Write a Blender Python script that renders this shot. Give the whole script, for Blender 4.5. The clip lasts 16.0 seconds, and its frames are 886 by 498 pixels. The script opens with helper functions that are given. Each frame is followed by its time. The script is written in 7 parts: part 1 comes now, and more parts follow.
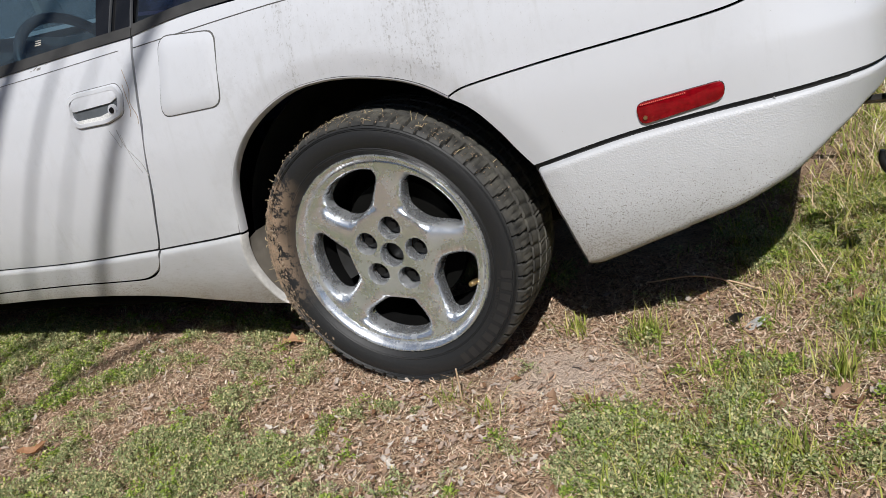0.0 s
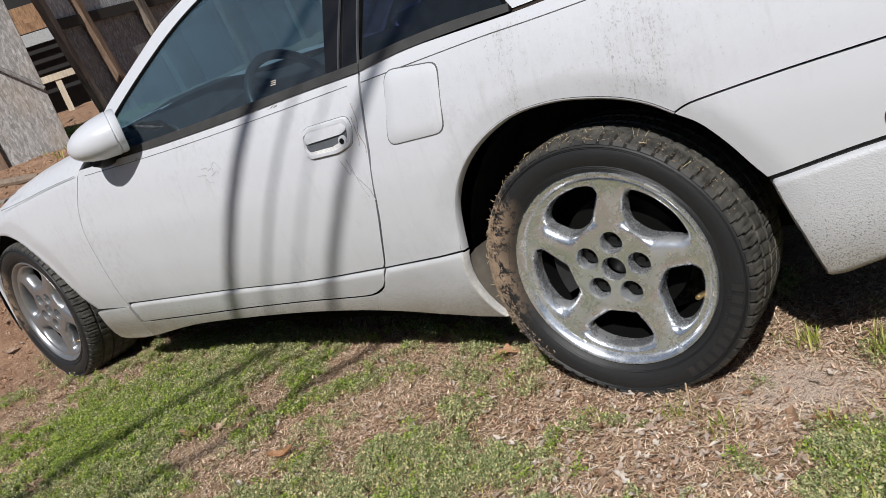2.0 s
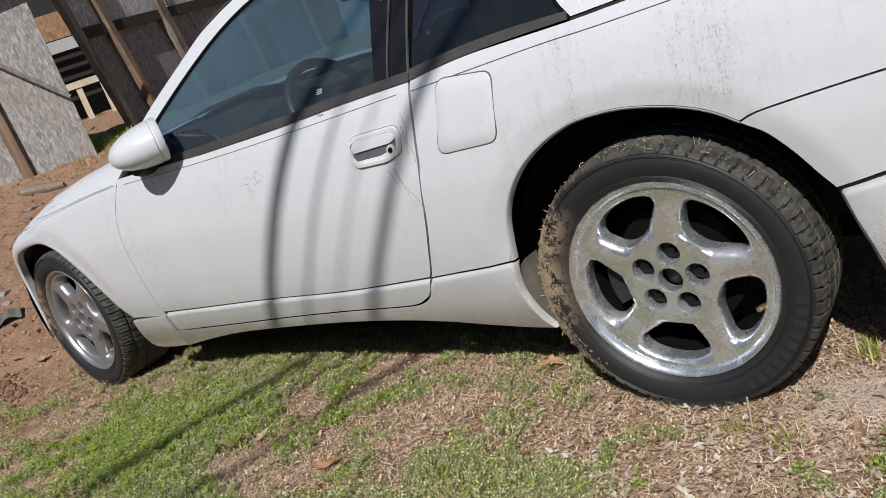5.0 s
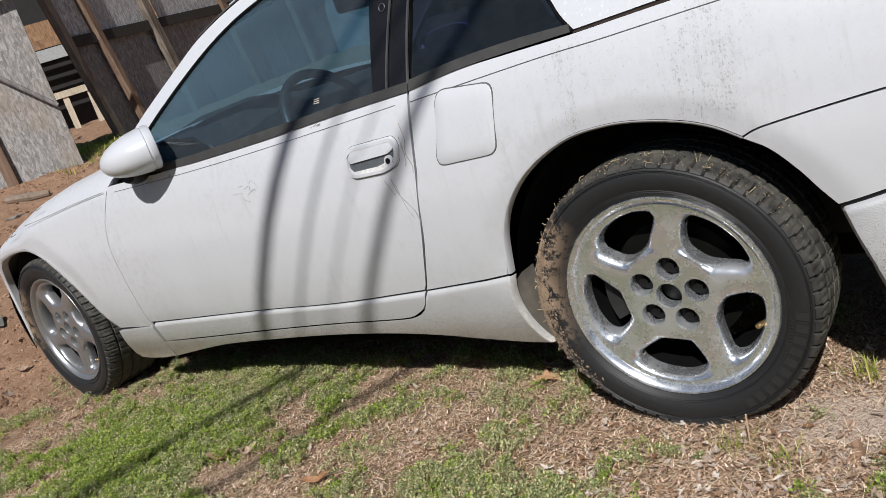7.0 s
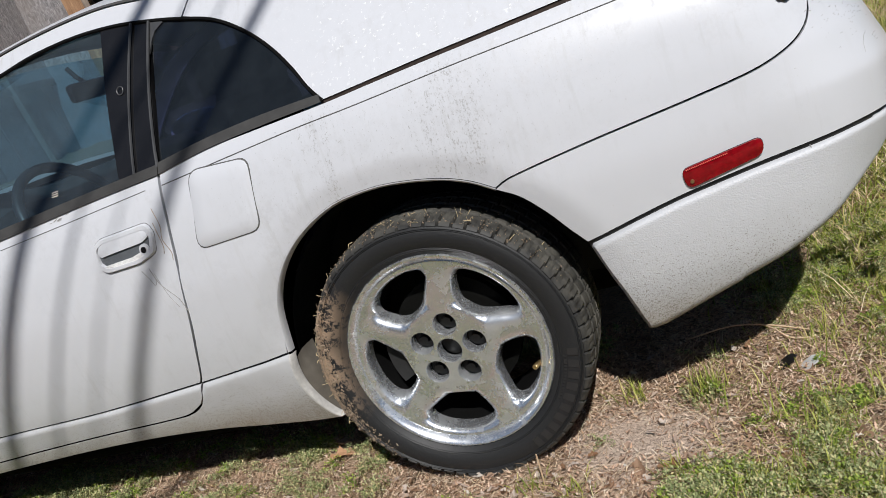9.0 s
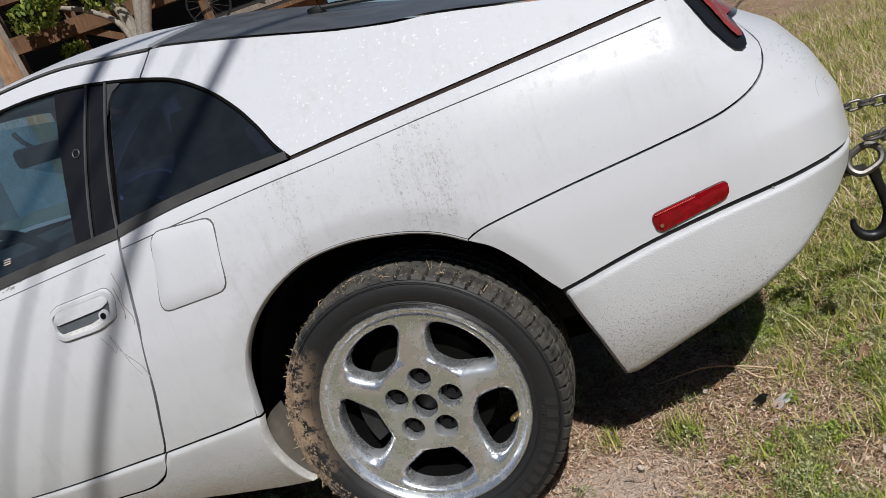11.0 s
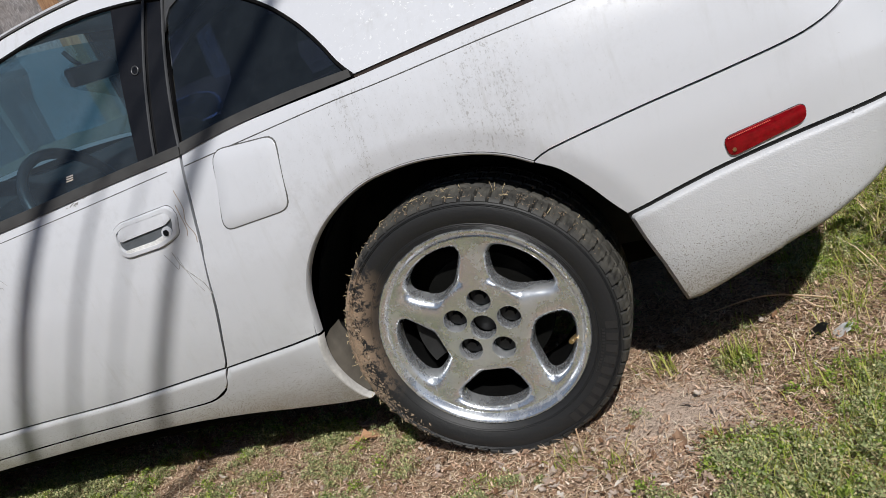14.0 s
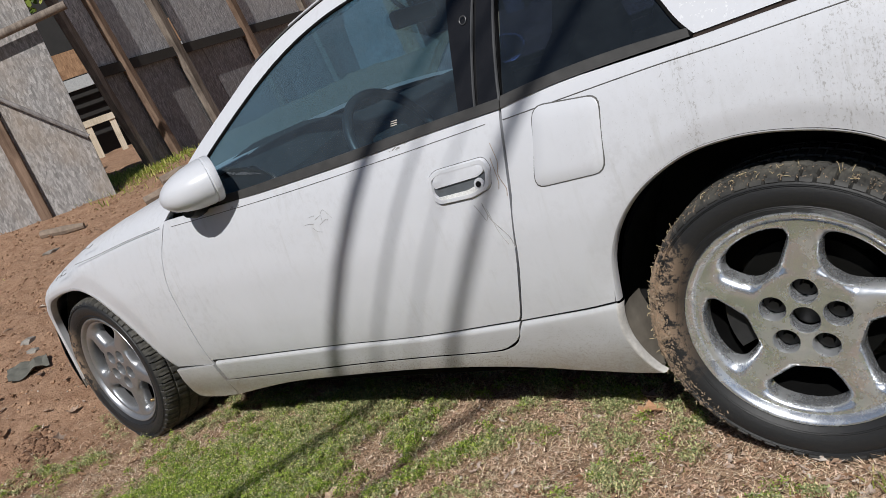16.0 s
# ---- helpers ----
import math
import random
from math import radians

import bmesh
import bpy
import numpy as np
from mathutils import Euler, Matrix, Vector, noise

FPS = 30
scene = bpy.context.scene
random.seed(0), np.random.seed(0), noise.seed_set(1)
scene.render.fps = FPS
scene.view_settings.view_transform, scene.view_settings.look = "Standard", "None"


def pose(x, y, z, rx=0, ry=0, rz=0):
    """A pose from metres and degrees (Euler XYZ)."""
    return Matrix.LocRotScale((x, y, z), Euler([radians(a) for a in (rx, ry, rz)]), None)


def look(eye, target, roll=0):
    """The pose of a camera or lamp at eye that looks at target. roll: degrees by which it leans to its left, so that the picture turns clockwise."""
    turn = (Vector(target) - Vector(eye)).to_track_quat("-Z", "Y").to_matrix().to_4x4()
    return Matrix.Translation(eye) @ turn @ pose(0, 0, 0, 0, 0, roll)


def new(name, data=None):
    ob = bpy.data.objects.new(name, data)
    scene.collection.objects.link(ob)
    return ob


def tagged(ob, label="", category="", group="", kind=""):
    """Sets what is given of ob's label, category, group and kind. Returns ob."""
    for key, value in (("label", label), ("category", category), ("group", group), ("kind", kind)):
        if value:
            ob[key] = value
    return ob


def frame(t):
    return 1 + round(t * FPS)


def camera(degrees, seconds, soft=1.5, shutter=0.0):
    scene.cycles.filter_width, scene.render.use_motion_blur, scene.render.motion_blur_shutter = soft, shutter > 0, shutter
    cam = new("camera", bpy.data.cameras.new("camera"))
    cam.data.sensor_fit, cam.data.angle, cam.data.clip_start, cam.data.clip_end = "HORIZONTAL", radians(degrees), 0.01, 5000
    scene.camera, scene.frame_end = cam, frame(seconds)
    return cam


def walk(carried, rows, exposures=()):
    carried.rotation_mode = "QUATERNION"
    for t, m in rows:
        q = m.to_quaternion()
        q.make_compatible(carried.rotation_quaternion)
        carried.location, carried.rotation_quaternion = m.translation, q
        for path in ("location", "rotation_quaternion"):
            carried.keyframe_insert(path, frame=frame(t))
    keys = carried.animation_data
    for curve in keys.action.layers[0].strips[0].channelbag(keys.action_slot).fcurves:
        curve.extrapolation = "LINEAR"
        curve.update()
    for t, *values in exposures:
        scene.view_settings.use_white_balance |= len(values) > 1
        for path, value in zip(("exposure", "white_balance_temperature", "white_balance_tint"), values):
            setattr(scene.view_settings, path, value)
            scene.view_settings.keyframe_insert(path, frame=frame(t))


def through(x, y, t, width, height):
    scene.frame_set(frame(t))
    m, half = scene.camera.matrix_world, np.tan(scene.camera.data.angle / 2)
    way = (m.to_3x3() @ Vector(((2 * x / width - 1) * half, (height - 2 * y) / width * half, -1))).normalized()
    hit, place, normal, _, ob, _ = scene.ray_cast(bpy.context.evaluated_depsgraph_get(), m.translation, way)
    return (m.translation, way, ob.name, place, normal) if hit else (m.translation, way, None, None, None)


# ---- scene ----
cam = camera(57.32, 16.0, soft=0.5)
PATH = [
    (0, (0.8391, -1.3488, 0.8625), (-0.0378, 0.3197, 0.1939), -14.04),
    (0.5, (0.8559, -1.3811, 0.8698), (-0.0318, 0.2916, 0.2262), -13.80),
    (1, (0.8282, -1.3978, 0.9059), (-0.2290, 0.1862, 0.2949), -16.26),
    (1.5, (0.7955, -1.4023, 0.9376), (-0.4094, 0.0885, 0.3667), -19.06),
    (2, (0.7699, -1.4162, 0.9447), (-0.4566, 0.0600, 0.3822), -19.52),
    (2.5, (0.7599, -1.4194, 0.9474), (-0.4985, 0.0366, 0.4031), -19.83),
    (3, (0.7486, -1.4235, 0.9539), (-0.5171, 0.0291, 0.4173), -19.94),
    (3.5, (0.7364, -1.4247, 0.9503), (-0.5320, 0.0288, 0.4227), -19.71),
    (4, (0.7207, -1.4325, 0.9610), (-0.5426, 0.0236, 0.4282), -19.73),
    (6.5, (0.6627, -1.4523, 0.9759), (-0.5577, 0.0436, 0.4535), -18.74),
    (7, (0.6575, -1.4533, 0.9669), (-0.5571, 0.0517, 0.4575), -18.28),
    (7.5, (0.6423, -1.4565, 0.9755), (-0.5564, 0.0582, 0.4569), -18.18),
    (8, (0.6310, -1.4493, 0.9612), (-0.3692, 0.1907, 0.4044), -17.65),
    (8.5, (0.6448, -1.4394, 0.9468), (-0.1317, 0.3061, 0.3549), -21.19),
    (9, (0.6458, -1.4361, 0.9388), (-0.0685, 0.3614, 0.4299), -20.90),
    (9.5, (0.6396, -1.4317, 0.9440), (-0.0003, 0.4152, 0.5201), -21.35),
    (10, (0.6252, -1.4315, 0.9500), (0.0293, 0.4307, 0.5292), -22.01),
    (12.5, (0.5610, -1.4513, 0.9410), (0.0307, 0.4258, 0.4990), -21.26),
    (13, (0.5517, -1.4501, 0.9422), (0.0099, 0.4179, 0.4765), -21.17),
    (13.5, (0.5343, -1.4549, 0.9392), (-0.0144, 0.4066, 0.4555), -21.00),
    (14, (0.5242, -1.4535, 0.9549), (-0.1403, 0.3480, 0.3955), -21.79),
    (14.5, (0.4874, -1.4490, 0.9862), (-0.4584, 0.2409, 0.4864), -22.89),
    (15, (0.4599, -1.4291, 1.0226), (-0.7163, 0.1255, 0.5757), -22.62),
    (15.5, (0.4446, -1.4261, 1.0224), (-0.7931, 0.0788, 0.5716), -21.62),
    (16, (0.4397, -1.4285, 1.0228), (-0.8042, 0.0661, 0.5550), -20.87),
]
walk(cam, [(t, look(eye, target, roll)) for t, eye, target, roll in PATH], exposures=[(0.0, -0.06), (3.0, -0.07), (8.0, -0.05), (10.0, -0.19), (14.5, -0.2), (16.0, -0.17)])

# ---- sun, sky ----
SUN_DIR = Vector((-0.45, 0.95, -1.0)).normalized()
sun_data = bpy.data.lights.new("sun", "SUN")
sun_data.energy, sun_data.angle, sun_data.color = 5.0, radians(0.53), (1.0, 0.98, 0.955)
sun = new("sun", sun_data)
sun.matrix_world = look((6, -12, 13), Vector((6, -12, 13)) + SUN_DIR)
world = bpy.data.worlds.new("sky")
scene.world = world
world.use_nodes = True
sky = world.node_tree.nodes.new("ShaderNodeTexSky")
sky.sky_type, sky.sun_disc = "NISHITA", False
sky.ozone_density, sky.dust_density = 4.0, 0.4
sky.sun_elevation = math.asin(-SUN_DIR.z)
sky.sun_rotation = math.atan2(-SUN_DIR.x, -SUN_DIR.y)
bg = world.node_tree.nodes["Background"]
bg.inputs["Strength"].default_value = 0.05
world.node_tree.links.new(sky.outputs["Color"], bg.inputs["Color"])


# ---- material helpers ----
def nodes_of(name):
    m = bpy.data.materials.new(name)
    m.use_nodes = True
    nt = m.node_tree
    return m, nt, nt.nodes["Principled BSDF"]


def setp(b, **kw):
    for k, v in kw.items():
        b.inputs[k.replace("_", " ")].default_value = v


def noise_node(nt, scale, detail=4.0, rough=0.6, coord="Object", stretch=None, dist=0.0):
    tc = nt.nodes.new("ShaderNodeTexCoord")
    n = nt.nodes.new("ShaderNodeTexNoise")
    n.inputs["Scale"].default_value, n.inputs["Detail"].default_value = scale, detail
    n.inputs["Roughness"].default_value, n.inputs["Distortion"].default_value = rough, dist
    src = tc.outputs[coord]
    if stretch:
        mp = nt.nodes.new("ShaderNodeMapping")
        mp.inputs["Scale"].default_value = stretch
        nt.links.new(src, mp.inputs["Vector"])
        src = mp.outputs["Vector"]
    nt.links.new(src, n.inputs["Vector"])
    return n


def ramp(nt, src, *stops):
    r = nt.nodes.new("ShaderNodeValToRGB")
    while len(r.color_ramp.elements) < len(stops):
        r.color_ramp.elements.new(0.5)
    for e, (p, c) in zip(r.color_ramp.elements, stops):
        e.position = p
        e.color = (c, c, c, 1) if isinstance(c, (int, float)) else (*c, 1)
    nt.links.new(src, r.inputs["Fac"])
    return r.outputs["Color"]


def mix(nt, fac, a, b, mode="MIX"):
    m = nt.nodes.new("ShaderNodeMix")
    m.data_type, m.blend_type = "RGBA", mode
    for v, i in ((fac, 0), (a, 6), (b, 7)):
        if isinstance(v, bpy.types.NodeSocket):
            nt.links.new(v, m.inputs[i])
        elif i == 0:
            m.inputs[0].default_value = v
        else:
            m.inputs[i].default_value = (*v, 1) if len(v) == 3 else v
    return m.outputs[2]


def math_node(nt, op, a, b=0.0):
    m = nt.nodes.new("ShaderNodeMath")
    m.operation = op
    for k, v in enumerate((a, b)):
        if isinstance(v, bpy.types.NodeSocket):
            nt.links.new(v, m.inputs[k])
        else:
            m.inputs[k].default_value = v
    return m.outputs[0]


def bump(nt, bsdf, height, strength, distance):
    b = nt.nodes.new("ShaderNodeBump")
    b.inputs["Strength"].default_value, b.inputs["Distance"].default_value = strength, distance
    nt.links.new(height, b.inputs["Height"])
    nt.links.new(b.outputs["Normal"], bsdf.inputs["Normal"])


def plain(name, col, rough=0.5, metal=0.0, grain=40.0, amount=0.25, bumps=0.0, coat=0.0):
    m, nt, b = nodes_of(name)
    n = noise_node(nt, grain)
    big = noise_node(nt, grain * 0.13, 3)
    c1 = tuple(v * (1 - amount) for v in col)
    c2 = tuple(min(1, v * (1 + amount)) for v in col)
    c = mix(nt, ramp(nt, n.outputs["Fac"], (0.3, 0.0), (0.7, 1.0)), c1, c2)
    c = mix(nt, 0.4, c, mix(nt, big.outputs["Fac"], c1, c2))
    nt.links.new(c, b.inputs["Base Color"])
    setp(b, Roughness=rough, Metallic=metal, Coat_Weight=coat)
    if bumps:
        bump(nt, b, n.outputs["Fac"], 0.5, bumps)
    return m


def paint_mat(name, stipple=False):
    """Aged white car paint with specks, rain streaks and splashed mud low down."""
    m, nt, b = nodes_of(name)
    fine = noise_node(nt, 260, 3, 0.7)
    mid = noise_node(nt, 38, 6, 0.75)
    big = noise_node(nt, 3.0, 4, 0.6)
    streak = noise_node(nt, 16, 5, 0.7, stretch=(3.0, 1.0, 0.35))
    white, grey = (0.575, 0.587, 0.618), (0.42, 0.42, 0.43)
    patchy = math_node(nt, "MULTIPLY", ramp(nt, big.outputs["Fac"], (0.42, 0.0), (0.62, 1.0)), ramp(nt, mid.outputs["Fac"], (0.48, 0.0), (0.62, 1.0)))
    c = mix(nt, math_node(nt, "MULTIPLY", patchy, 0.30), white, grey)
    run = math_node(nt, "MULTIPLY", ramp(nt, streak.outputs["Fac"], (0.55, 0.0), (0.72, 1.0)), ramp(nt, big.outputs["Fac"], (0.40, 0.0), (0.6, 0.45)))
    c = mix(nt, run, c, (0.42, 0.42, 0.41))
    # two columns of dark rain-washed specks over the rear arch, pale water spots on the hatch side
    at = nt.nodes.new("ShaderNodeTexCoord")
    place = nt.nodes.new("ShaderNodeSeparateXYZ")
    nt.links.new(at.outputs["Object"], place.inputs[0])

    def within(axis, centre, half, soft):
        d = math_node(nt, "ABSOLUTE", math_node(nt, "SUBTRACT", place.outputs[axis], centre))
        mr = nt.nodes.new("ShaderNodeMapRange")
        mr.inputs[1].default_value, mr.inputs[2].default_value = half + soft, half
        nt.links.new(d, mr.inputs[0])
        return mr.outputs[0]

    drip = noise_node(nt, 34, 5, 0.7, stretch=(2.2, 1.0, 0.22))
    spots = noise_node(nt, 240, 5, 0.8, stretch=(1.0, 1.0, 0.6))
    columns = math_node(nt, "MAXIMUM", within("X", 0.185, 0.03, 0.11), math_node(nt, "MULTIPLY", within("X", -0.085, 0.015, 0.08), 0.8))
    columns = math_node(nt, "MAXIMUM", columns, math_node(nt, "MULTIPLY", within("X", 0.08, 0.20, 0.25), 0.35))
    columns = math_node(nt, "MULTIPLY", columns, within("Z", 0.765, 0.085, 0.05))
    wet = math_node(nt, "MULTIPLY", columns, ramp(nt, drip.outputs["Fac"], (0.40, 0.25), (0.60, 1.0)))
    dotty = math_node(nt, "ADD", spots.outputs["Fac"], math_node(nt, "MULTIPLY", math_node(nt, "SUBTRACT", wet, 1.0), 0.14))
    w = math_node(nt, "MULTIPLY", ramp(nt, dotty, (0.50, 0.0), (0.56, 0.8)), math_node(nt, "GREATER_THAN", columns, 0.01))
    c = mix(nt, math_node(nt, "MULTIPLY", wet, 0.22), c, (0.43, 0.43, 0.44))
    c = mix(nt, w, c, (0.32, 0.315, 0.31))
    chalk = math_node(nt, "MULTIPLY", math_node(nt, "MULTIPLY", within("Z", 0.98, 0.07, 0.06), within("X", 0.15, 0.18, 0.2)), ramp(nt, noise_node(nt, 95, 4, 0.7).outputs["Fac"], (0.60, 0.0), (0.66, 0.9)))
    c = mix(nt, chalk, c, (0.74, 0.75, 0.76))
    speck = ramp(nt, fine.outputs["Fac"], (0.70, 0.0), (0.76, 0.5))
    c = mix(nt, speck, c, (0.42, 0.40, 0.36))
    sep = nt.nodes.new("ShaderNodeSeparateXYZ")
    tc = nt.nodes.new("ShaderNodeTexCoord")
    nt.links.new(tc.outputs["Object"], sep.inputs[0])
    low = nt.nodes.new("ShaderNodeMapRange")
    low.inputs[1].default_value, low.inputs[2].default_value = (0.44, 0.235) if stipple else (0.355, 0.20)
    nt.links.new(sep.outputs["Z"], low.inputs[0])
    lower = nt.nodes.new("ShaderNodeMapRange")
    lower.inputs[1].default_value, lower.inputs[2].default_value = (0.34, 0.23) if stipple else (0.30, 0.20)
    nt.links.new(sep.outputs["Z"], lower.inputs[0])
    dots = math_node(nt, "ADD", noise_node(nt, 400, 3, 0.65).outputs["Fac"], math_node(nt, "MULTIPLY", math_node(nt, "SUBTRACT", low.outputs[0], 1.0), 0.17))
    splash = math_node(nt, "MULTIPLY", ramp(nt, dots, (0.465, 0.0), (0.515, 1.0)), math_node(nt, "GREATER_THAN", low.outputs[0], 0.02))
    film = math_node(nt, "MULTIPLY", lower.outputs[0], ramp(nt, noise_node(nt, 9, 5, 0.7).outputs["Fac"], (0.30, 0.2), (0.70, 0.9)))
    # road dust over the lower flanks
    dust = nt.nodes.new("ShaderNodeMapRange")
    dust.inputs[1].default_value, dust.inputs[2].default_value = 0.66, 0.24
    nt.links.new(sep.outputs["Z"], dust.inputs[0])
    veil = math_node(nt, "MULTIPLY", math_node(nt, "POWER", dust.outputs[0], 1.3), ramp(nt, noise_node(nt, 5, 5, 0.65).outputs["Fac"], (0.25, 0.40), (0.75, 0.74)))
    c = mix(nt, veil, c, (0.31, 0.305, 0.28))
    c = mix(nt, math_node(nt, "MULTIPLY", film, 0.95), c, (0.27, 0.225, 0.15))
    c = mix(nt, math_node(nt, "MULTIPLY", splash, 0.75), c, (0.13, 0.105, 0.07))
    nt.links.new(c, b.inputs["Base Color"])
    setp(b, Roughness=0.5 if stipple else 0.34, Specular_IOR_Level=0.5)
    r = math_node(nt, "ADD", math_node(nt, "MULTIPLY", patchy, 0.25), 0.5 if stipple else 0.30)
    nt.links.new(r, b.inputs["Roughness"])
    if stipple:
        v = nt.nodes.new("ShaderNodeTexVoronoi")
        v.inputs["Scale"].default_value = 320
        nt.links.new(tc.outputs["Object"], v.inputs["Vector"])
        bump(nt, b, v.outputs["Distance"], 0.5, 0.0011)
    return m


def glass_mat(name, tint, dust):
    """A thin pane: tinted see-through, mirror gloss by angle, a bluish film for dust and painted sky haze."""
    m, nt, b = nodes_of(name)
    out = nt.nodes["Material Output"]
    clear, gloss, film = (nt.nodes.new("ShaderNodeBsdf" + k) for k in ("Transparent", "Glossy", "Diffuse"))
    clear.inputs["Color"].default_value = (*tint, 1)
    gloss.inputs["Roughness"].default_value = 0.03
    # blue in the dust film also stands in for reflected sky
    film.inputs["Color"].default_value = (0.46, 0.56, 0.64, 1)
    edge_on = nt.nodes.new("ShaderNodeLayerWeight")
    edge_on.inputs["Blend"].default_value = 0.5
    shine = math_node(nt, "ADD", math_node(nt, "MULTIPLY", math_node(nt, "POWER", edge_on.outputs["Facing"], 4.0), 0.7), 0.07)
    n = noise_node(nt, 24, 7, 0.75)
    one, two = nt.nodes.new("ShaderNodeMixShader"), nt.nodes.new("ShaderNodeMixShader")
    nt.links.new(ramp(nt, n.outputs["Fac"], (0.35, dust * 0.75), (0.75, dust * 1.3)), one.inputs[0])
    nt.links.new(clear.outputs[0], one.inputs[1])
    nt.links.new(film.outputs[0], one.inputs[2])
    nt.links.new(shine, two.inputs[0])
    nt.links.new(one.outputs[0], two.inputs[1])
    nt.links.new(gloss.outputs[0], two.inputs[2])
    nt.links.new(two.outputs[0], out.inputs["Surface"])
    return m


PAINT = paint_mat("white_paint")
STIPPLE = paint_mat("stippled_bumper", True)
BLACK_TRIM = plain("black_rubber", (0.014, 0.014, 0.014), 0.65, grain=60, bumps=0.0004)
DUSTY = plain("dusty_dark_glass", (0.085, 0.087, 0.088), 0.32, grain=14, amount=0.5)
SEAL = plain("seal_black", (0.007, 0.007, 0.007), 0.8, grain=60)
GLOSS_BLACK = plain("gloss_black", (0.012, 0.012, 0.013), 0.12, grain=20)
# shade put into the colour of hidden parts, near-black
DARK = plain("painted_shade_black", (0.005, 0.005, 0.0045), 0.95, grain=12)
INTERIOR = plain("interior_dark_grey", (0.013, 0.015, 0.016), 0.85, grain=50, bumps=0.0005)
WINDOW = glass_mat("window_glass", (0.32, 0.55, 0.68), 0.055)
TINTED = glass_mat("tinted_glass", (0.055, 0.062, 0.15), 0.026)
RED_LENS = plain("red_lens", (0.20, 0.002, 0.006), 0.14, grain=90, amount=0.5)
LAMP_RED = plain("tail_lens", (0.26, 0.038, 0.030), 0.12, grain=60, amount=0.5)
CREAM = plain("cream_plastic", (0.62, 0.58, 0.50), 0.6, grain=30)

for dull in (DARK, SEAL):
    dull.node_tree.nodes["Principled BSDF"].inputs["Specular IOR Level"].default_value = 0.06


# ---- mesh helpers ----
def link(name, bm, mat, parent=None, label="", smooth=True):
    me = bpy.data.meshes.new(name)
    bm.to_mesh(me)
    bm.free()
    if smooth:
        me.shade_smooth()
        me.set_sharp_from_angle(angle=radians(38))
    me.materials.append(mat)
    ob = new(name, me)
    if parent:
        ob.parent = parent
    if label:
        ob["label"] = label
    return ob


def part(name, bm, mat, parent, label="", smooth=True):
    return link(name, bm, mat, parent, label, smooth)


def thing(name, label, category, at=(0, 0, 0), group="", kind=""):
    ob = new(name)
    ob.location = at
    ob.empty_display_size = 0.1
    return tagged(ob, label, category, group, kind)


def spline(points, n):
    """Even points along a smooth curve through the given ones."""
    p = np.array(points, float)
    if len(p) > 2:
        q = np.vstack([2 * p[0] - p[1], p, 2 * p[-1] - p[-2]])
        out = []
        for i in range(1, len(q) - 2):
            for u in np.linspace(0, 1, 12, endpoint=False):
                a, b, c, d = q[i - 1 : i + 3]
                out.append(0.5 * (2 * b + (c - a) * u + (2 * a - 5 * b + 4 * c - d) * u**2 + (3 * b - a - 3 * c + d) * u**3))
        p = np.array(out + [p[-1]])
    s = np.r_[0, np.cumsum(np.linalg.norm(np.diff(p, axis=0), axis=1))]
    return np.stack([np.interp(np.linspace(0, s[-1], n), s, p[:, k]) for k in range(p.shape[1])], -1)


def coons(bottom, right, top, left, nu, nv):
    b, t, l, r = spline(bottom, nu), spline(top, nu), spline(left, nv), spline(right, nv)
    u, v = np.linspace(0, 1, nu)[None, :, None], np.linspace(0, 1, nv)[:, None, None]
    ruled = (1 - v) * b[None] + v * t[None] + (1 - u) * l[:, None] + u * r[:, None]
    return ruled - ((1 - u) * (1 - v) * b[0] + u * (1 - v) * b[-1] + (1 - u) * v * t[0] + u * v * t[-1])


def add_grid(bm, g, close_u=False, flip=False):
    nv, nu = g.shape[:2]
    vs = [[bm.verts.new(g[j, i]) for i in range(nu)] for j in range(nv)]
    for j in range(nv - 1):
        for i in range(nu if close_u else nu - 1):
            k = (i + 1) % nu
            f = [vs[j][i], vs[j][k], vs[j + 1][k], vs[j + 1][i]]
            bm.faces.new(f[::-1] if flip else f)
    return vs


def weld(bm, d=0.0004):
    bmesh.ops.remove_doubles(bm, verts=bm.verts[:], dist=d)


def face_towards(bm, way):
    """Turn the whole sheet so that its faces look that way on the average."""
    bm.normal_update()
    if sum((f.normal.dot(Vector(way)) * f.calc_area() for f in bm.faces), 0.0) < 0:
        bmesh.ops.reverse_faces(bm, faces=bm.faces[:])


def rim_flange(bm, off):
    """Turn the sheet's open edges inwards, as pressed panels have them."""
    edges = [e for e in bm.edges if e.is_boundary]
    made = bmesh.ops.extrude_edge_only(bm, edges=edges)["geom"]
    for v in (g for g in made if isinstance(g, bmesh.types.BMVert)):
        v.co += Vector(off)


def box(bm, x0, x1, y0, y1, z0, z1, bev=0.0):
    m = Matrix.LocRotScale(((x0 + x1) / 2, (y0 + y1) / 2, (z0 + z1) / 2), None, (x1 - x0, y1 - y0, z1 - z0))
    made = bmesh.ops.create_cube(bm, size=1, matrix=m)["verts"]
    if bev:
        es = list({e for v in made for e in v.link_edges})
        bmesh.ops.bevel(bm, geom=es, offset=bev, segments=2, affect="EDGES", profile=0.5)


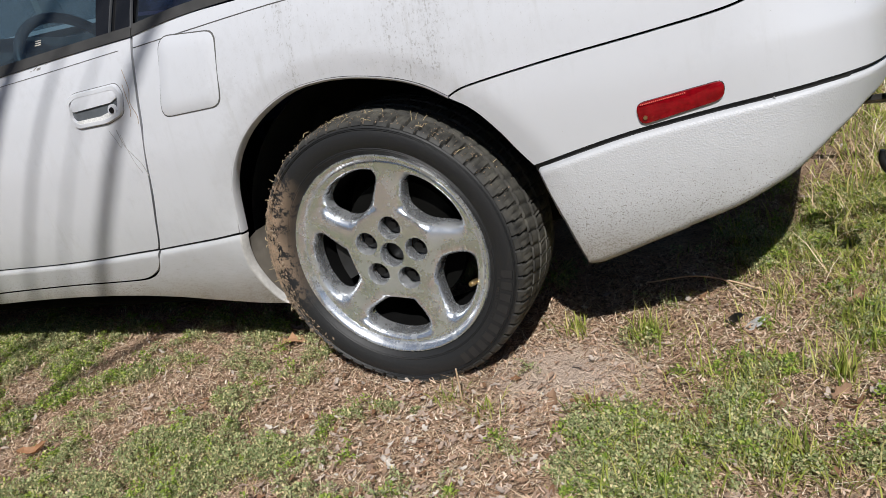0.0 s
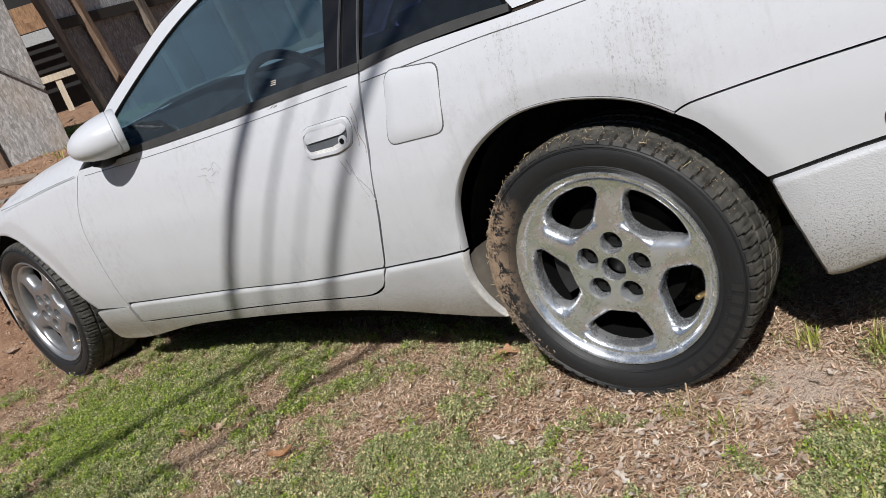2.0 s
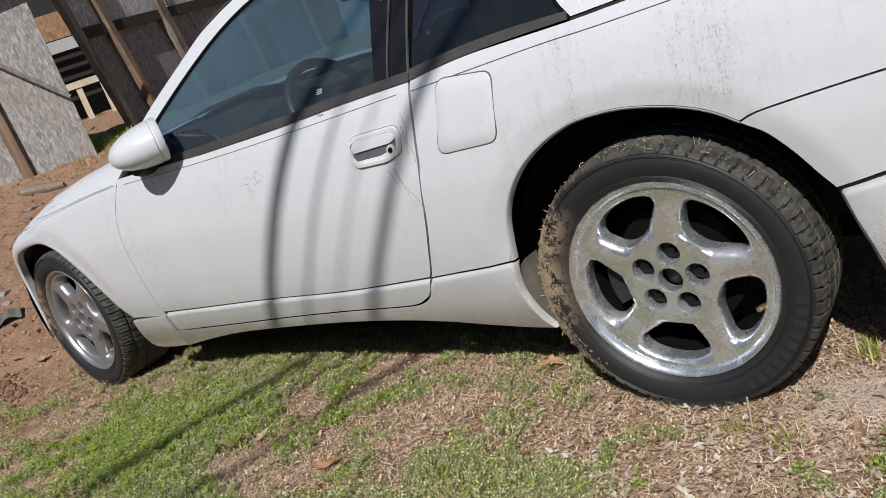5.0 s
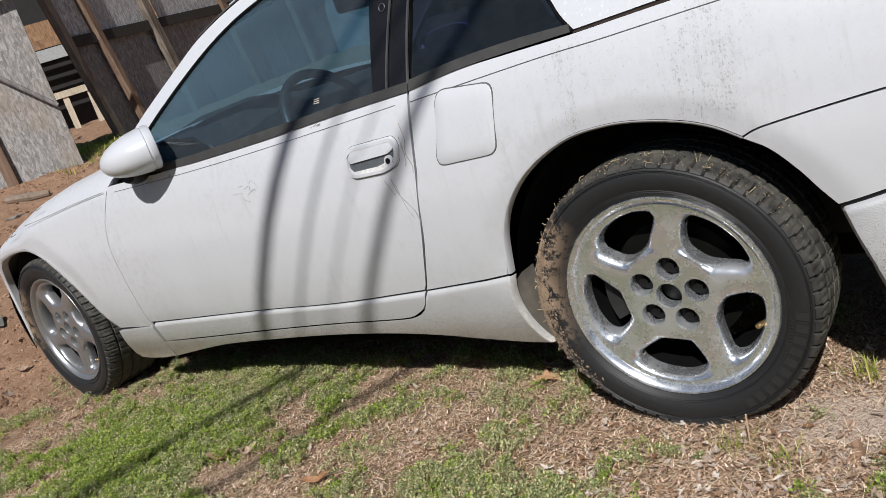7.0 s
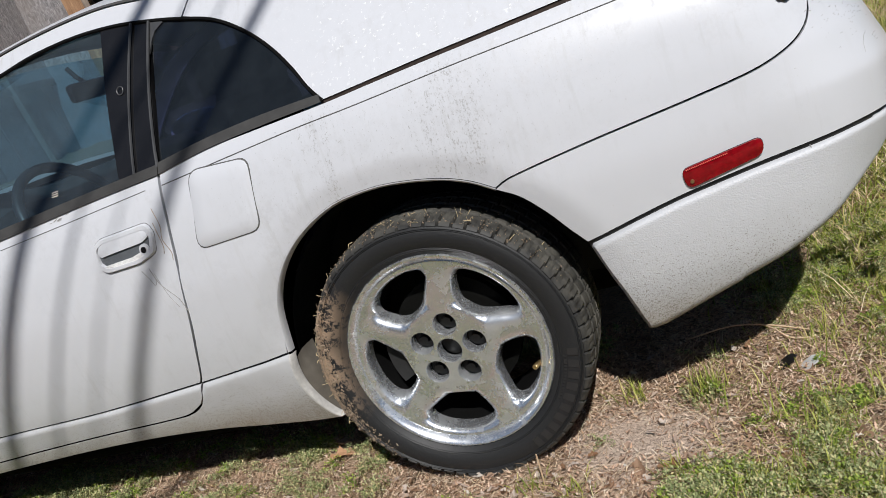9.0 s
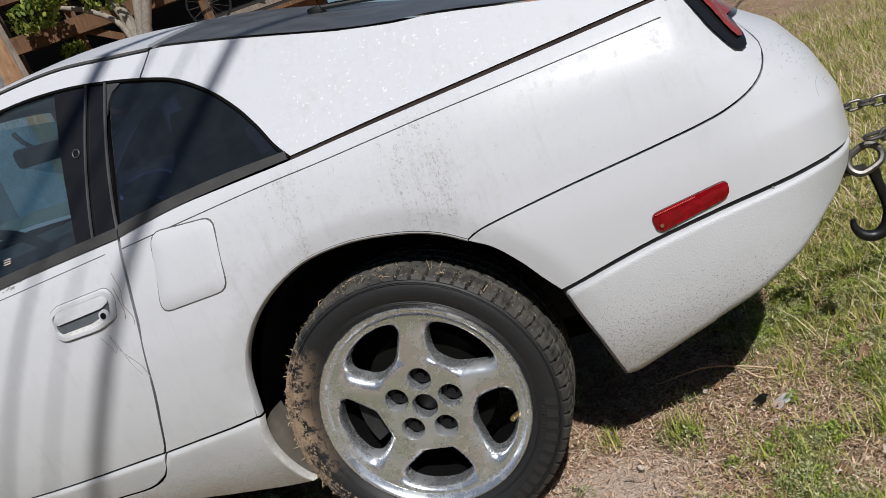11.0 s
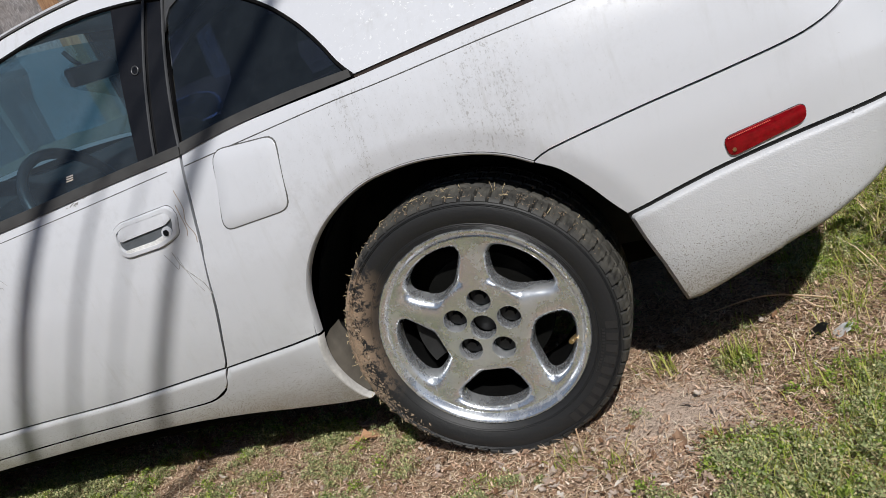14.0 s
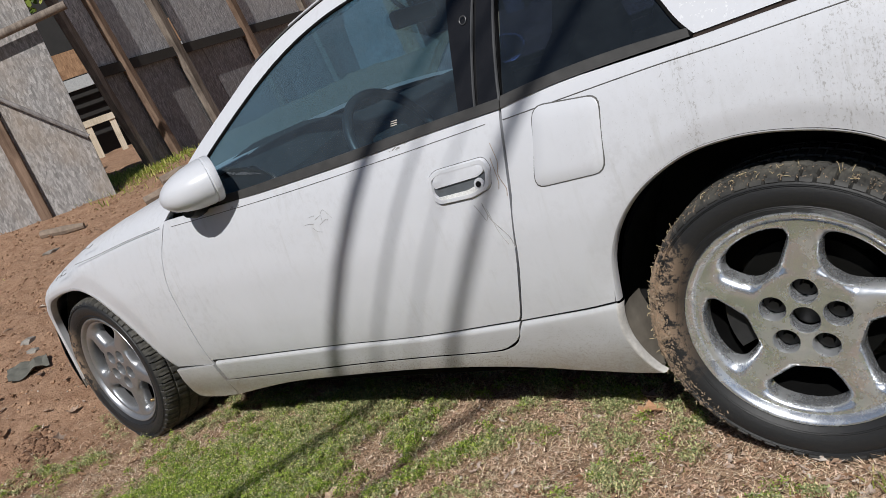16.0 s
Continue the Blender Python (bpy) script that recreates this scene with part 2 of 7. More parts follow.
def tube(bm, points, radius, n=10, closed=False, cap=True):
    """A round bar along points; radius: one number or one for each point."""
    p = [Vector(q) for q in points]
    rad = radius if hasattr(radius, "__len__") else [radius] * len(p)
    rings = []
    side = None
    for i, q in enumerate(p):
        a, b = (p[i - 1], p[(i + 1) % len(p)]) if closed else (p[max(i - 1, 0)], p[min(i + 1, len(p) - 1)])
        t = (b - a).normalized()
        if side is None:
            side = t.cross(Vector((0, 0, 1)) if abs(t.z) < 0.9 else Vector((1, 0, 0))).normalized()
        side = (side - t * side.dot(t)).normalized()
        up = t.cross(side)
        rings.append([bm.verts.new(q + float(rad[i]) * (math.cos(k) * side + math.sin(k) * up)) for k in np.linspace(0, 2 * math.pi, n, endpoint=False)])
    for i in range(len(rings) if closed else len(rings) - 1):
        a, b = rings[i], rings[(i + 1) % len(rings)]
        for k in range(n):
            bm.faces.new([a[k], a[(k + 1) % n], b[(k + 1) % n], b[k]])
    if cap and not closed:
        bm.faces.new(rings[0][::-1])
        bm.faces.new(rings[-1])


# ---- ground ----
def gz(x, y):
    """Height of the ground: level by the car, a bank up to the fence."""
    s = -0.85 * (x - 0.44) + 0.53 * (y + 1.43)
    up = max(0.0, s - 3.5)
    bank = 0.235 * up * min(1, up / 0.5) if up < 3.6 else 0.846 + 0.05 * (up - 3.6)
    near = 0.012 * noise.noise(Vector((x * 2.1, y * 2.1, 3.0))) + 0.006 * noise.noise(Vector((x * 9, y * 9, 8.0)))
    clods = 0.05 * max(0.0, noise.noise(Vector((x * 6, y * 6, 1.0)))) * min(1, max(0, (s - 2.9)))
    return bank + near + clods + 0.012

# ---- the car's shape ----
MID = 0.86          # the car's middle plane lies at this y
PLAN_X = (-3.46, -3.43, -3.36, -3.25, -3.1, -2.9, -2.7, -2.45, -2.1, -1.7, -1.1, -0.6, -0.3, 0, 0.3, 0.5, 0.65, 0.75, 0.82)
PLAN_Y = (0.86, 0.60, 0.42, 0.29, 0.18, 0.075, 0.018, -0.01, -0.005, -0.01, -0.015, -0.015, -0.02, -0.03, -0.022, 0, 0.02, 0.035, 0.06)
SIDE_Z = (0, 0.18, 0.25, 0.36, 0.45, 0.6, 0.72, 0.8, 0.86, 1.3)
SIDE_Y = (0.1, 0.078, 0.049, 0.017, 0.007, 0, 0.008, 0.022, 0.043, 0.36)


def eased(xs, ys, lo, hi, sigma):
    q = np.linspace(lo, hi, 1200)
    v = np.interp(q, xs, ys)
    step = q[1] - q[0]
    k = np.exp(-0.5 * (np.arange(-240, 241) * step / sigma) ** 2)
    pad = np.r_[v[0] - (v[1] - v[0]) * np.arange(240, 0, -1), v, v[-1] + (v[-1] - v[-2]) * np.arange(1, 241)]
    return q, np.convolve(pad, k / k.sum(), "valid")


PLAN = eased(PLAN_X, PLAN_Y, -3.4, 0.82, 0.05)
SIDE = eased(SIDE_Z, SIDE_Y, 0.0, 1.3, 0.018)


def side_y(x, z):
    """How far from the near side the car's skin lies."""
    y = float(np.interp(x, *PLAN)) + float(np.interp(z, *SIDE))
    for cx in (0.0, -2.5):
        d = 0.428 - math.hypot(x - cx, z - 0.31)
        d = min(d, 0.07)
        if d > -0.03 and z > 0.3:
            turn = min(1.0, (z - 0.3) / 0.15) * (0.24 if cx == 0.0 else 0.14)
            y += turn * 0.5 * (d + math.hypot(d, 0.006))
    return y


REAR = spline([(0.2, -0.026), (0.35, -0.02), (0.5, 0), (0.65, 0.02), (0.75, 0.035), (0.82, 0.06), (0.88, 0.11), (0.92, 0.17), (0.95, 0.27), (0.97, 0.45), (0.98, 0.86)], 160)
REAR_S = 0.2 + np.r_[0, np.cumsum(np.linalg.norm(np.diff(REAR, axis=0), axis=1))]


def rear_skin(s, z):
    """The skin round the tail: s runs along the side and round the corner to the middle."""
    if s < 0.6:
        return (s, side_y(s, z), z)
    p = np.array([np.interp(s, REAR_S, REAR[:, k]) for k in range(2)])
    q = np.array([np.interp(s + 0.004, REAR_S, REAR[:, k]) for k in range(2)])
    if s > 1.6:
        q = p + (0, 0.004)
    t = (q - p) / max(1e-9, np.linalg.norm(q - p))
    inward = np.array([-t[1], t[0]])
    k = min(1, max(0, (s - 0.66) / 0.3))
    k = k * k * (3 - 2 * k)
    shelf = float(np.interp(z, (0.3, 0.38, 0.418, 0.47, 0.53, 0.62, 0.7, 0.77, 0.827, 0.87, 0.92, 1.0), (0.10, 0.05, 0.035, 0.02, 0.0, 0, 0.03, 0.075, 0.15, 0.19, 0.22, 0.3)))
    o = (1 - k) * float(np.interp(z, *SIDE)) + k * shelf
    p = p + inward * o
    return (p[0], p[1], z)


def lifted(g, skin, off=0.0):
    return np.array([[np.add(skin(float(s), float(z)), (0, off, 0)) for s, z in row] for row in g])


def on_side(s, z):
    return (s, side_y(s, z), z)


def panel(name, grids, mat, parent, skin=on_side, flange=0.014, label="", off=0.0, way=(0, -1, 0)):
    bm = bmesh.new()
    for g in grids:
        add_grid(bm, lifted(g, skin, off) if g.shape[2] == 2 else g)
    weld(bm)
    face_towards(bm, way)
    if flange:
        rim_flange(bm, (0, flange, 0))
    return part(name, bm, mat, parent, label)


def mirrored(ob, parent):
    """The same part on the car's far side."""
    bm = bmesh.new()
    bm.from_mesh(ob.data)
    for v in bm.verts:
        v.co.y = 2 * MID - v.co.y
    bmesh.ops.reverse_faces(bm, faces=bm.faces[:])
    return part(ob.name.split(".")[0], bm, ob.data.materials[0], parent)


car = thing("car", "dirty white two-seat sports coupe standing on rough grass", "car")
left = []

# outlines along the side as (along the car, height)
ARCH = spline([(-0.358, 0.395), (-0.348, 0.452), (-0.332, 0.506), (-0.299, 0.563), (-0.249, 0.615), (-0.187, 0.655), (-0.112, 0.684), (-0.034, 0.693), (0.036, 0.689), (0.119, 0.672), (0.177, 0.650), (0.222, 0.622)], 60)
ARCH_A, ARCH_B = ARCH[:22], ARCH[21:]
DOOR_REAR = [(-0.610, 0.373), (-0.596, 0.396), (-0.558, 0.501), (-0.533, 0.586), (-0.510, 0.679), (-0.495, 0.769), (-0.488, 0.849)]
SEAM = [(0.222, 0.622), (0.266, 0.637), (0.413, 0.655), (0.573, 0.669), (0.677, 0.679), (0.739, 0.690), (0.80, 0.712), (0.86, 0.75), (0.90, 0.79), (0.95, 0.815)]
G = 0.0022
cA, cB = tuple(ARCH_A[-1]), (-0.22, 0.870)
cL = (-0.521, 0.630)
gA = coons([(-0.606, 0.3735), (-0.36, 0.395)], [(-0.36, 0.395)] + [tuple(q) for q in ARCH_A[2:]], [cL, (-0.38, 0.628), cA], [(-0.606, 0.3735), (-0.592, 0.400), (-0.554, 0.501), (-0.533, 0.58), cL], 26, 22)
gA2 = coons([cL, (-0.38, 0.628), cA], [cA, cB], [(-0.484, 0.852), (-0.357, 0.866), cB], [cL, (-0.506, 0.679), (-0.491, 0.769), (-0.484, 0.852)], 26, 26)
gB = coons(ARCH_B, [(0.222, 0.624), (0.25, 0.76), (0.27, 0.887)], [cB, (-0.067, 0.873), (0.04, 0.878), (0.159, 0.883), (0.27, 0.887)], [cA, cB], 44, 26)
gC = coons([(s, z + G) for s, z in SEAM], [(0.95, 0.817), (0.93, 0.87), (0.90, 0.910)], [(0.27, 0.887), (0.493, 0.895), (0.7, 0.903), (0.90, 0.910)], [(0.222, 0.624), (0.25, 0.76), (0.27, 0.887)], 44, 26)
left.append(panel("quarter_panel", [gA, gA2, gB, gC], PAINT, car, rear_skin, label="white rear quarter panel with rain streaks and grime"))

# rear bumper: painted cover above, stippled skirt below
GROOVE = [(0.353, 0.467), (0.42, 0.483), (0.528, 0.504), (0.632, 0.517), (0.731, 0.527), (0.83, 0.533), (0.9, 0.533), (1.1, 0.530), (1.67, 0.528)]
SEAM_REAR = [(s, z - G) for s, z in SEAM] + [(1.1, 0.818), (1.67, 0.818)]
gU = coons([(s, z + 0.006) for s, z in GROOVE], [(1.67, 0.534), (1.67, 0.816)], SEAM_REAR, [(0.353, 0.473), (0.33, 0.504), (0.301, 0.548), (0.263, 0.593), (0.222, 0.620)], 90, 26)
left.append(panel("bumper_cover", [gU], PAINT, car, rear_skin, label="white bumper cover with black scuffs at the corner"))


SKIRT_LOW = [(0.407, 0.25), (0.438, 0.252), (0.545, 0.289), (0.688, 0.337), (0.80, 0.385), (0.88, 0.425), (0.97, 0.46), (1.1, 0.47), (1.67, 0.47)]
SKIRT_FRONT = [(0.407, 0.25), (0.384, 0.353), (0.366, 0.411), (0.353, 0.463)]


def rolled(d, r):
    """How far a rolled edge of radius r falls back at a distance d from the edge."""
    t = 1 - min(1.0, max(0.0, d / r))
    return r * (1 - math.sqrt(max(0.0, 1 - t * t)))


def skirt(s, z):
    x, y, zz = rear_skin(s, z)
    below = float(np.interp(s, [g[0] for g in GROOVE], [g[1] for g in GROOVE])) - 0.004 - z
    above = z - float(np.interp(s, [g[0] for g in SKIRT_LOW], [g[1] for g in SKIRT_LOW]))
    behind = s - float(np.interp(z, [g[1] for g in SKIRT_FRONT], [g[0] for g in SKIRT_FRONT]))
    back = rolled(below, 0.011) + max(rolled(above, 0.022), rolled(behind, 0.016))
    k = min(1.0, max(0.0, (s - 0.78) / 0.25))
    return (x - back * k, y - 0.007 * (1 - k) + back * (1 - k), zz)


gL = coons(SKIRT_LOW, [(1.67, 0.47), (1.67, 0.524)], [(s, z - 0.004) for s, z in GROOVE], SKIRT_FRONT, 150, 54)
left.append(panel("bumper_skirt", [gL], STIPPLE, car, skirt, flange=0.05, label="stippled white lower bumper, soiled along the bottom"))
# dark sheet added inside the skirt in place of the shade there
gI = gL + np.array((0.0, 0.004))
left.append(panel("bumper_shade_sheet", [gI], DARK, car, lambda s, z: tuple(np.add(skirt(s, z), (-0.03 if s > 0.85 else 0.0, 0.03 if s < 1.0 else 0.0, 0))), flange=0))
strip = coons([(s, z - 0.009) for s, z in GROOVE], [(1.67, 0.519), (1.67, 0.539)], [(s, z + 0.011) for s, z in GROOVE], [(0.353, 0.458), (0.353, 0.478)], 90, 4)
left.append(panel("bumper_strip", [strip], BLACK_TRIM, car, lambda s, z: tuple(np.add(rear_skin(s, z), (-0.008 if s > 0.9 else 0, 0.008, 0))), flange=0.0))

# door, its lower moulding and the sill
DOOR_FRONT = [(-1.864, 0.329), (-1.864, 0.38), (-1.867, 0.479), (-1.871, 0.575), (-1.865, 0.636), (-1.846, 0.693), (-1.814, 0.747), (-1.773, 0.812)]
gD = coons([(-1.864, 0.329), (-1.743, 0.332), (-1.257, 0.349), (-0.919, 0.355), (-0.613, 0.374)], [(x - 0.003, z) for x, z in [(-0.610, 0.374)] + DOOR_REAR[1:]], [(-1.773, 0.812), (-1.437, 0.815), (-1.203, 0.821), (-0.961, 0.829), (-0.709, 0.842), (-0.491, 0.849)], DOOR_FRONT, 60, 30)
door = panel("door", [gD], PAINT, car, label="white door with scratches below the handle")
left.append(door)
gM = coons([(-1.85, 0.245), (-1.504, 0.263), (-1.216, 0.279), (-0.971, 0.288), (-0.759, 0.291), (-0.69, 0.297), (-0.645, 0.318)], [(-0.645, 0.318), (-0.625, 0.34), (-0.613, 0.368)], [(-1.85, 0.322), (-1.743, 0.326), (-1.257, 0.344), (-0.919, 0.350), (-0.613, 0.368)], [(-1.85, 0.245), (-1.85, 0.322)], 60, 26)


def proud(s, z):
    top = float(np.interp(s, (-2.15, -1.743, -1.257, -0.919, -0.613, -0.358), (0.305, 0.328, 0.346, 0.352, 0.370, 0.395)))
    t = min(1, max(0, (top - z) / 0.016))
    return (s, side_y(s, z) + 0.010 - 0.016 * math.sqrt(1 - (1 - t) ** 2), z)


left.append(panel("door_moulding", [gM], PAINT, car, proud, label="white ribbed moulding along the door's foot"))
CUT = [(-0.53, 0.215), (-0.57, 0.30), (-0.607, 0.368)]
SILL_END = [(-0.328, 0.196), (-0.344, 0.215), (-0.360, 0.26), (-0.368, 0.31), (-0.366, 0.35), (-0.358, 0.39)]
gR1 = coons([(-0.53, 0.215), (-0.478, 0.209), (-0.40, 0.200), (-0.328, 0.196)], SILL_END, [(-0.607, 0.368), (-0.358, 0.39)], CUT, 24, 36)
gR2 = coons([(-1.87, 0.172), (-1.556, 0.219), (-1.258, 0.238), (-1.003, 0.246), (-0.79, 0.242), (-0.642, 0.230), (-0.53, 0.215)], CUT, [(-1.87, 0.238), (-1.504, 0.257), (-1.216, 0.273), (-0.971, 0.282), (-0.759, 0.285), (-0.69, 0.291), (-0.64, 0.316), (-0.607, 0.368)], [(-1.87, 0.172), (-1.87, 0.238)], 60, 36)
left.append(panel("sill", [gR1, gR2], PAINT, car, proud, flange=0.004, label="white sill splashed with dried mud"))
gap = coons([(-2.1, 0.298), (-1.743, 0.321), (-1.257, 0.339), (-0.919, 0.345), (-0.613, 0.363), (-0.36, 0.385)], [(-0.36, 0.385), (-0.36, 0.405)], [(-2.1, 0.318), (-1.743, 0.343), (-1.257, 0.36), (-0.919, 0.367), (-0.613, 0.384), (-0.36, 0.405)], [(-2.1, 0.298), (-2.1, 0.318)], 50, 3)
left.append(panel("side_groove", [gap], BLACK_TRIM, car, lambda s, z: (s, side_y(s, z) + 0.006, z), flange=0))

# front wing and its foot
FRONT = (-2.495, 0.03)      # the front wheel's place along the car and across it
ARCH_F = spline([(-2.915, 0.22), (-2.912, 0.37), (-2.885, 0.525), (-2.79, 0.618), (-2.66, 0.652), (-2.56, 0.664), (-2.467, 0.666), (-2.40, 0.650), (-2.325, 0.606), (-2.245, 0.52), (-2.165, 0.415), (-2.079, 0.31)], 160)


def crest(x):
    return float(np.interp(x, (-3.46, -3.3, -3.1, -2.9, -2.7, -2.55, -2.35, -2.15, -1.95, -1.75, -1.6), (0.46, 0.53, 0.60, 0.665, 0.722, 0.765, 0.812, 0.846, 0.868, 0.885, 0.895)))


bm = bmesh.new()
xs = np.concatenate([np.linspace(-3.40, -2.916, 14), -2.497 - 0.4179 * np.cos(np.linspace(0, math.pi, 90)), np.linspace(-2.0785, -1.868, 8)])
rows = []
for x in xs:
    zc = crest(x)
    if x < -2.9155:
        low = float(np.interp(x, (-3.46, -2.915), (0.25, 0.22)))
    else:
        low = float(np.interp(x, ARCH_F[:, 0], ARCH_F[:, 1]))
    top = max(zc - 0.10, low + 0.012)
    k = min(1.0, max(0.0, (-2.6 - x) / 0.35))
    pts = [(x, (1 - k) * side_y(x, z) + k * side_y(x, 0.6), z) for z in np.linspace(low, top, 14)]
    y0 = pts[-1][1]
    for a in np.linspace(0, math.pi / 2, 9)[1:]:
        pts.append((x, y0 + 0.16 * (1 - math.cos(a)), top + (zc - top) * math.sin(a)))
    rows.append(pts)
add_grid(bm, np.array(rows))
front_edge = {v for v in bm.verts if abs(v.co.x + 1.868) < 1e-5}
for v in front_edge:
    v.co.x = float(np.interp(v.co.z, (0.31, 0.345, 0.38, 0.479, 0.575, 0.636, 0.693, 0.747, 0.812, 0.9), (-1.868, -1.868, -1.868, -1.871, -1.875, -1.869, -1.850, -1.818, -1.777, -1.70)))
face_towards(bm, (0, -1, 0.2))
rim_flange(bm, (0, 0.034, 0))
left.append(part("front_wing", bm, PAINT, car, "white front wing with a cracked paint line"))
bm = bmesh.new()
lip_at = []
for x, z in ARCH_F[4:]:
    k = min(1.0, max(0.0, (-2.6 - x) / 0.35))
    lip_at.append((x, (1 - k) * side_y(x, z) + k * side_y(x, 0.6), z))
add_grid(bm, np.array([[(x + (FRONT[0] - x) * k, y + dy, z + (0.31 - z) * k) for x, y, z in lip_at] for k, dy in ((0.0, -0.001), (0.012, -0.0005), (0.030, 0.004), (0.034, 0.03))]))
face_towards(bm, (0, -1, 0))
left.append(part("arch_lip", bm, PAINT, car, "white rolled edge of the wheel arch"))
gF = coons([(-2.098, 0.170), (-2.06, 0.165), (-1.969, 0.166), (-1.876, 0.174)], [(-1.876, 0.172), (-1.868, 0.31)], [(-2.096, 0.297), (-1.868, 0.310)], [(-2.098, 0.170), (-2.118, 0.19), (-2.116, 0.23), (-2.096, 0.297)], 20, 30)
left.append(panel("wing_foot", [gF], PAINT, car, proud, flange=0.06))

# bonnet and nose
bm = bmesh.new()
rows = []
for x in np.linspace(-3.42, -1.62, 40):
    zc = crest(x)
    y0 = side_y(max(x, -3.4), 0.6) + 0.162
    y0 = min(y0, MID)
    rows.append([(x, y, zc + 0.045 * (1 - ((MID - y) / max(1e-3, MID - y0)) ** 2) * min(1, (x + 3.46) * 2)) for y in np.linspace(y0, 2 * MID - y0, 30)])
add_grid(bm, np.array(rows))
face_towards(bm, (0, 0, 1))
rim_flange(bm, (0, 0, -0.014))
part("bonnet", bm, PAINT, car)
bm = bmesh.new()
nose = []
for z in np.linspace(0.2, 0.50, 8):
    nose.append([(x - 0.03 * math.sin((z - 0.2) / 0.3 * math.pi), y, z) for x, y in spline([(-2.925, 0.092), (-3.0, 0.13), (-3.1, 0.20), (-3.25, 0.31), (-3.36, 0.43), (-3.43, 0.60), (-3.46, 0.86), (-3.43, 1.12), (-3.36, 1.29), (-3.25, 1.41), (-3.1, 1.52), (-3.0, 1.59), (-2.925, 1.628)], 50)])
add_grid(bm, np.array(nose))
face_towards(bm, (-1, 0, 0))
part("front_bumper", bm, PAINT, car)

# roof rail and windscreen pillar, roof, hatch
PIL_IN = [(-1.70, 0.862), (-1.62, 0.915), (-1.545, 0.969), (-1.423, 1.046), (-1.304, 1.112), (-1.189, 1.160), (-1.076, 1.190), (-0.98, 1.204), (-0.876, 1.215), (-0.743, 1.214), (-0.615, 1.199), (-0.501, 1.174), (-0.411, 1.149)]
PIL_OUT = [(-1.80, 0.868), (-1.71, 0.93), (-1.622, 0.992), (-1.483, 1.077), (-1.361, 1.149), (-1.242, 1.192), (-1.104, 1.227), (-0.998, 1.245), (-0.818, 1.253), (-0.646, 1.246), (-0.483, 1.217), (-0.381, 1.198)]
rail = coons(PIL_IN, [PIL_IN[-1], PIL_OUT[-1]], PIL_OUT, [PIL_IN[0], PIL_OUT[0]], 80, 7)


def cabin(s, z):
    """The greenhouse's side leans in and curls over at the top."""
    y = side_y(s, z)
    if s < -1.2:
        y += 0.10 * (-1.2 - s) ** 2
    return (s, y, z)


left.append(panel("roof_rail", [rail], PAINT, car, cabin, flange=0.02, label="white roof rail and windscreen pillar"))
mould = coons([(x, z - 0.003) for x, z in PIL_OUT[4:]], [PIL_OUT[-1], (-0.378, 1.203)], [(x, z + 0.006) for x, z in PIL_OUT[4:]], [PIL_OUT[4], (-1.359, 1.154)], 50, 4)
left.append(panel("roof_moulding", [mould], plain("roof_trim", (0.06, 0.058, 0.056), 0.6, grain=60), car, lambda s, z: tuple(np.add(cabin(s, z), (0, -0.003, 0.003))), flange=0.02))
edge = np.array([cabin(*p) for p in spline(PIL_OUT, 60)])
roof_e = edge[26:]
bm = bmesh.new()
rows = []
for e in roof_e:
    rows.append([(e[0], e[1] + (MID - e[1]) * (1 - abs(u)) if u < 0 else MID + (MID - e[1]) * u, e[2] + 0.012 + 0.060 * (1 - u * u)) for u in np.linspace(-0.985, 0.985, 24)])
add_grid(bm, np.array(rows))
face_towards(bm, (0, 0, 1))
rim_flange(bm, (0, 0, -0.012))
part("roof", bm, PAINT, car, "white roof panel")
# windscreen bulges forward between the pillars
bm = bmesh.new()
rows = []
for i, e in enumerate(edge[:27]):
    k = i / 26
    rows.append([(e[0] - 0.30 * (1 - 0.55 * k) * (1 - u * u), e[1] + (MID - e[1]) * (1 + u), e[2] + 0.066 * (1 - u * u) * k - 0.01) for u in np.linspace(-0.98, 0.98, 24)])
add_grid(bm, np.array(rows))
face_towards(bm, (-1, 0, 1))
windscreen = part("windscreen", bm, WINDOW, car)
windscreen.visible_shadow = False

QTOP = [(-0.405, 1.150), (-0.320, 1.117), (-0.238, 1.067), (-0.174, 1.012), (-0.127, 0.959), (-0.094, 0.914), (-0.062, 0.881)]
HGAP = [(-0.062, 0.881), (0.04, 0.886), (0.159, 0.892), (0.274, 0.896), (0.385, 0.900), (0.493, 0.904), (0.598, 0.908), (0.70, 0.911)]
GLASS_LOW = [(-0.376, 1.200), (-0.329, 1.191), (-0.156, 1.143), (0.075, 1.073), (0.193, 1.044), (0.284, 1.028), (0.45, 0.985), (0.60, 0.945), (0.70, 0.930)]
mid_low, mid_top = (-0.062, 0.881), (0.075, 1.073)
gH1 = coons(QTOP, [mid_low, mid_top], GLASS_LOW[:4], [QTOP[0], GLASS_LOW[0]], 30, 14)
gH2 = coons(HGAP, [HGAP[-1], GLASS_LOW[-1]], GLASS_LOW[3:], [mid_low, mid_top], 36, 14)
left.append(panel("hatch_side", [gH1, gH2], PAINT, car, cabin, flange=0.02, label="white rear pillar and hatch side, speckled with grime"))
hgap = coons([(x, z - 0.012) for x, z in HGAP], [(0.70, 0.896), (0.70, 0.914)], [(x, z + 0.006) for x, z in HGAP], [(-0.062, 0.866), (-0.062, 0.884)], 40, 3)
left.append(panel("hatch_seal", [hgap], plain("rusty_seal", (0.022, 0.013, 0.009), 0.9, grain=80, amount=0.7), car, lambda s, z: tuple(np.add(cabin(s, z), (0, 0.005, 0))), flange=0))
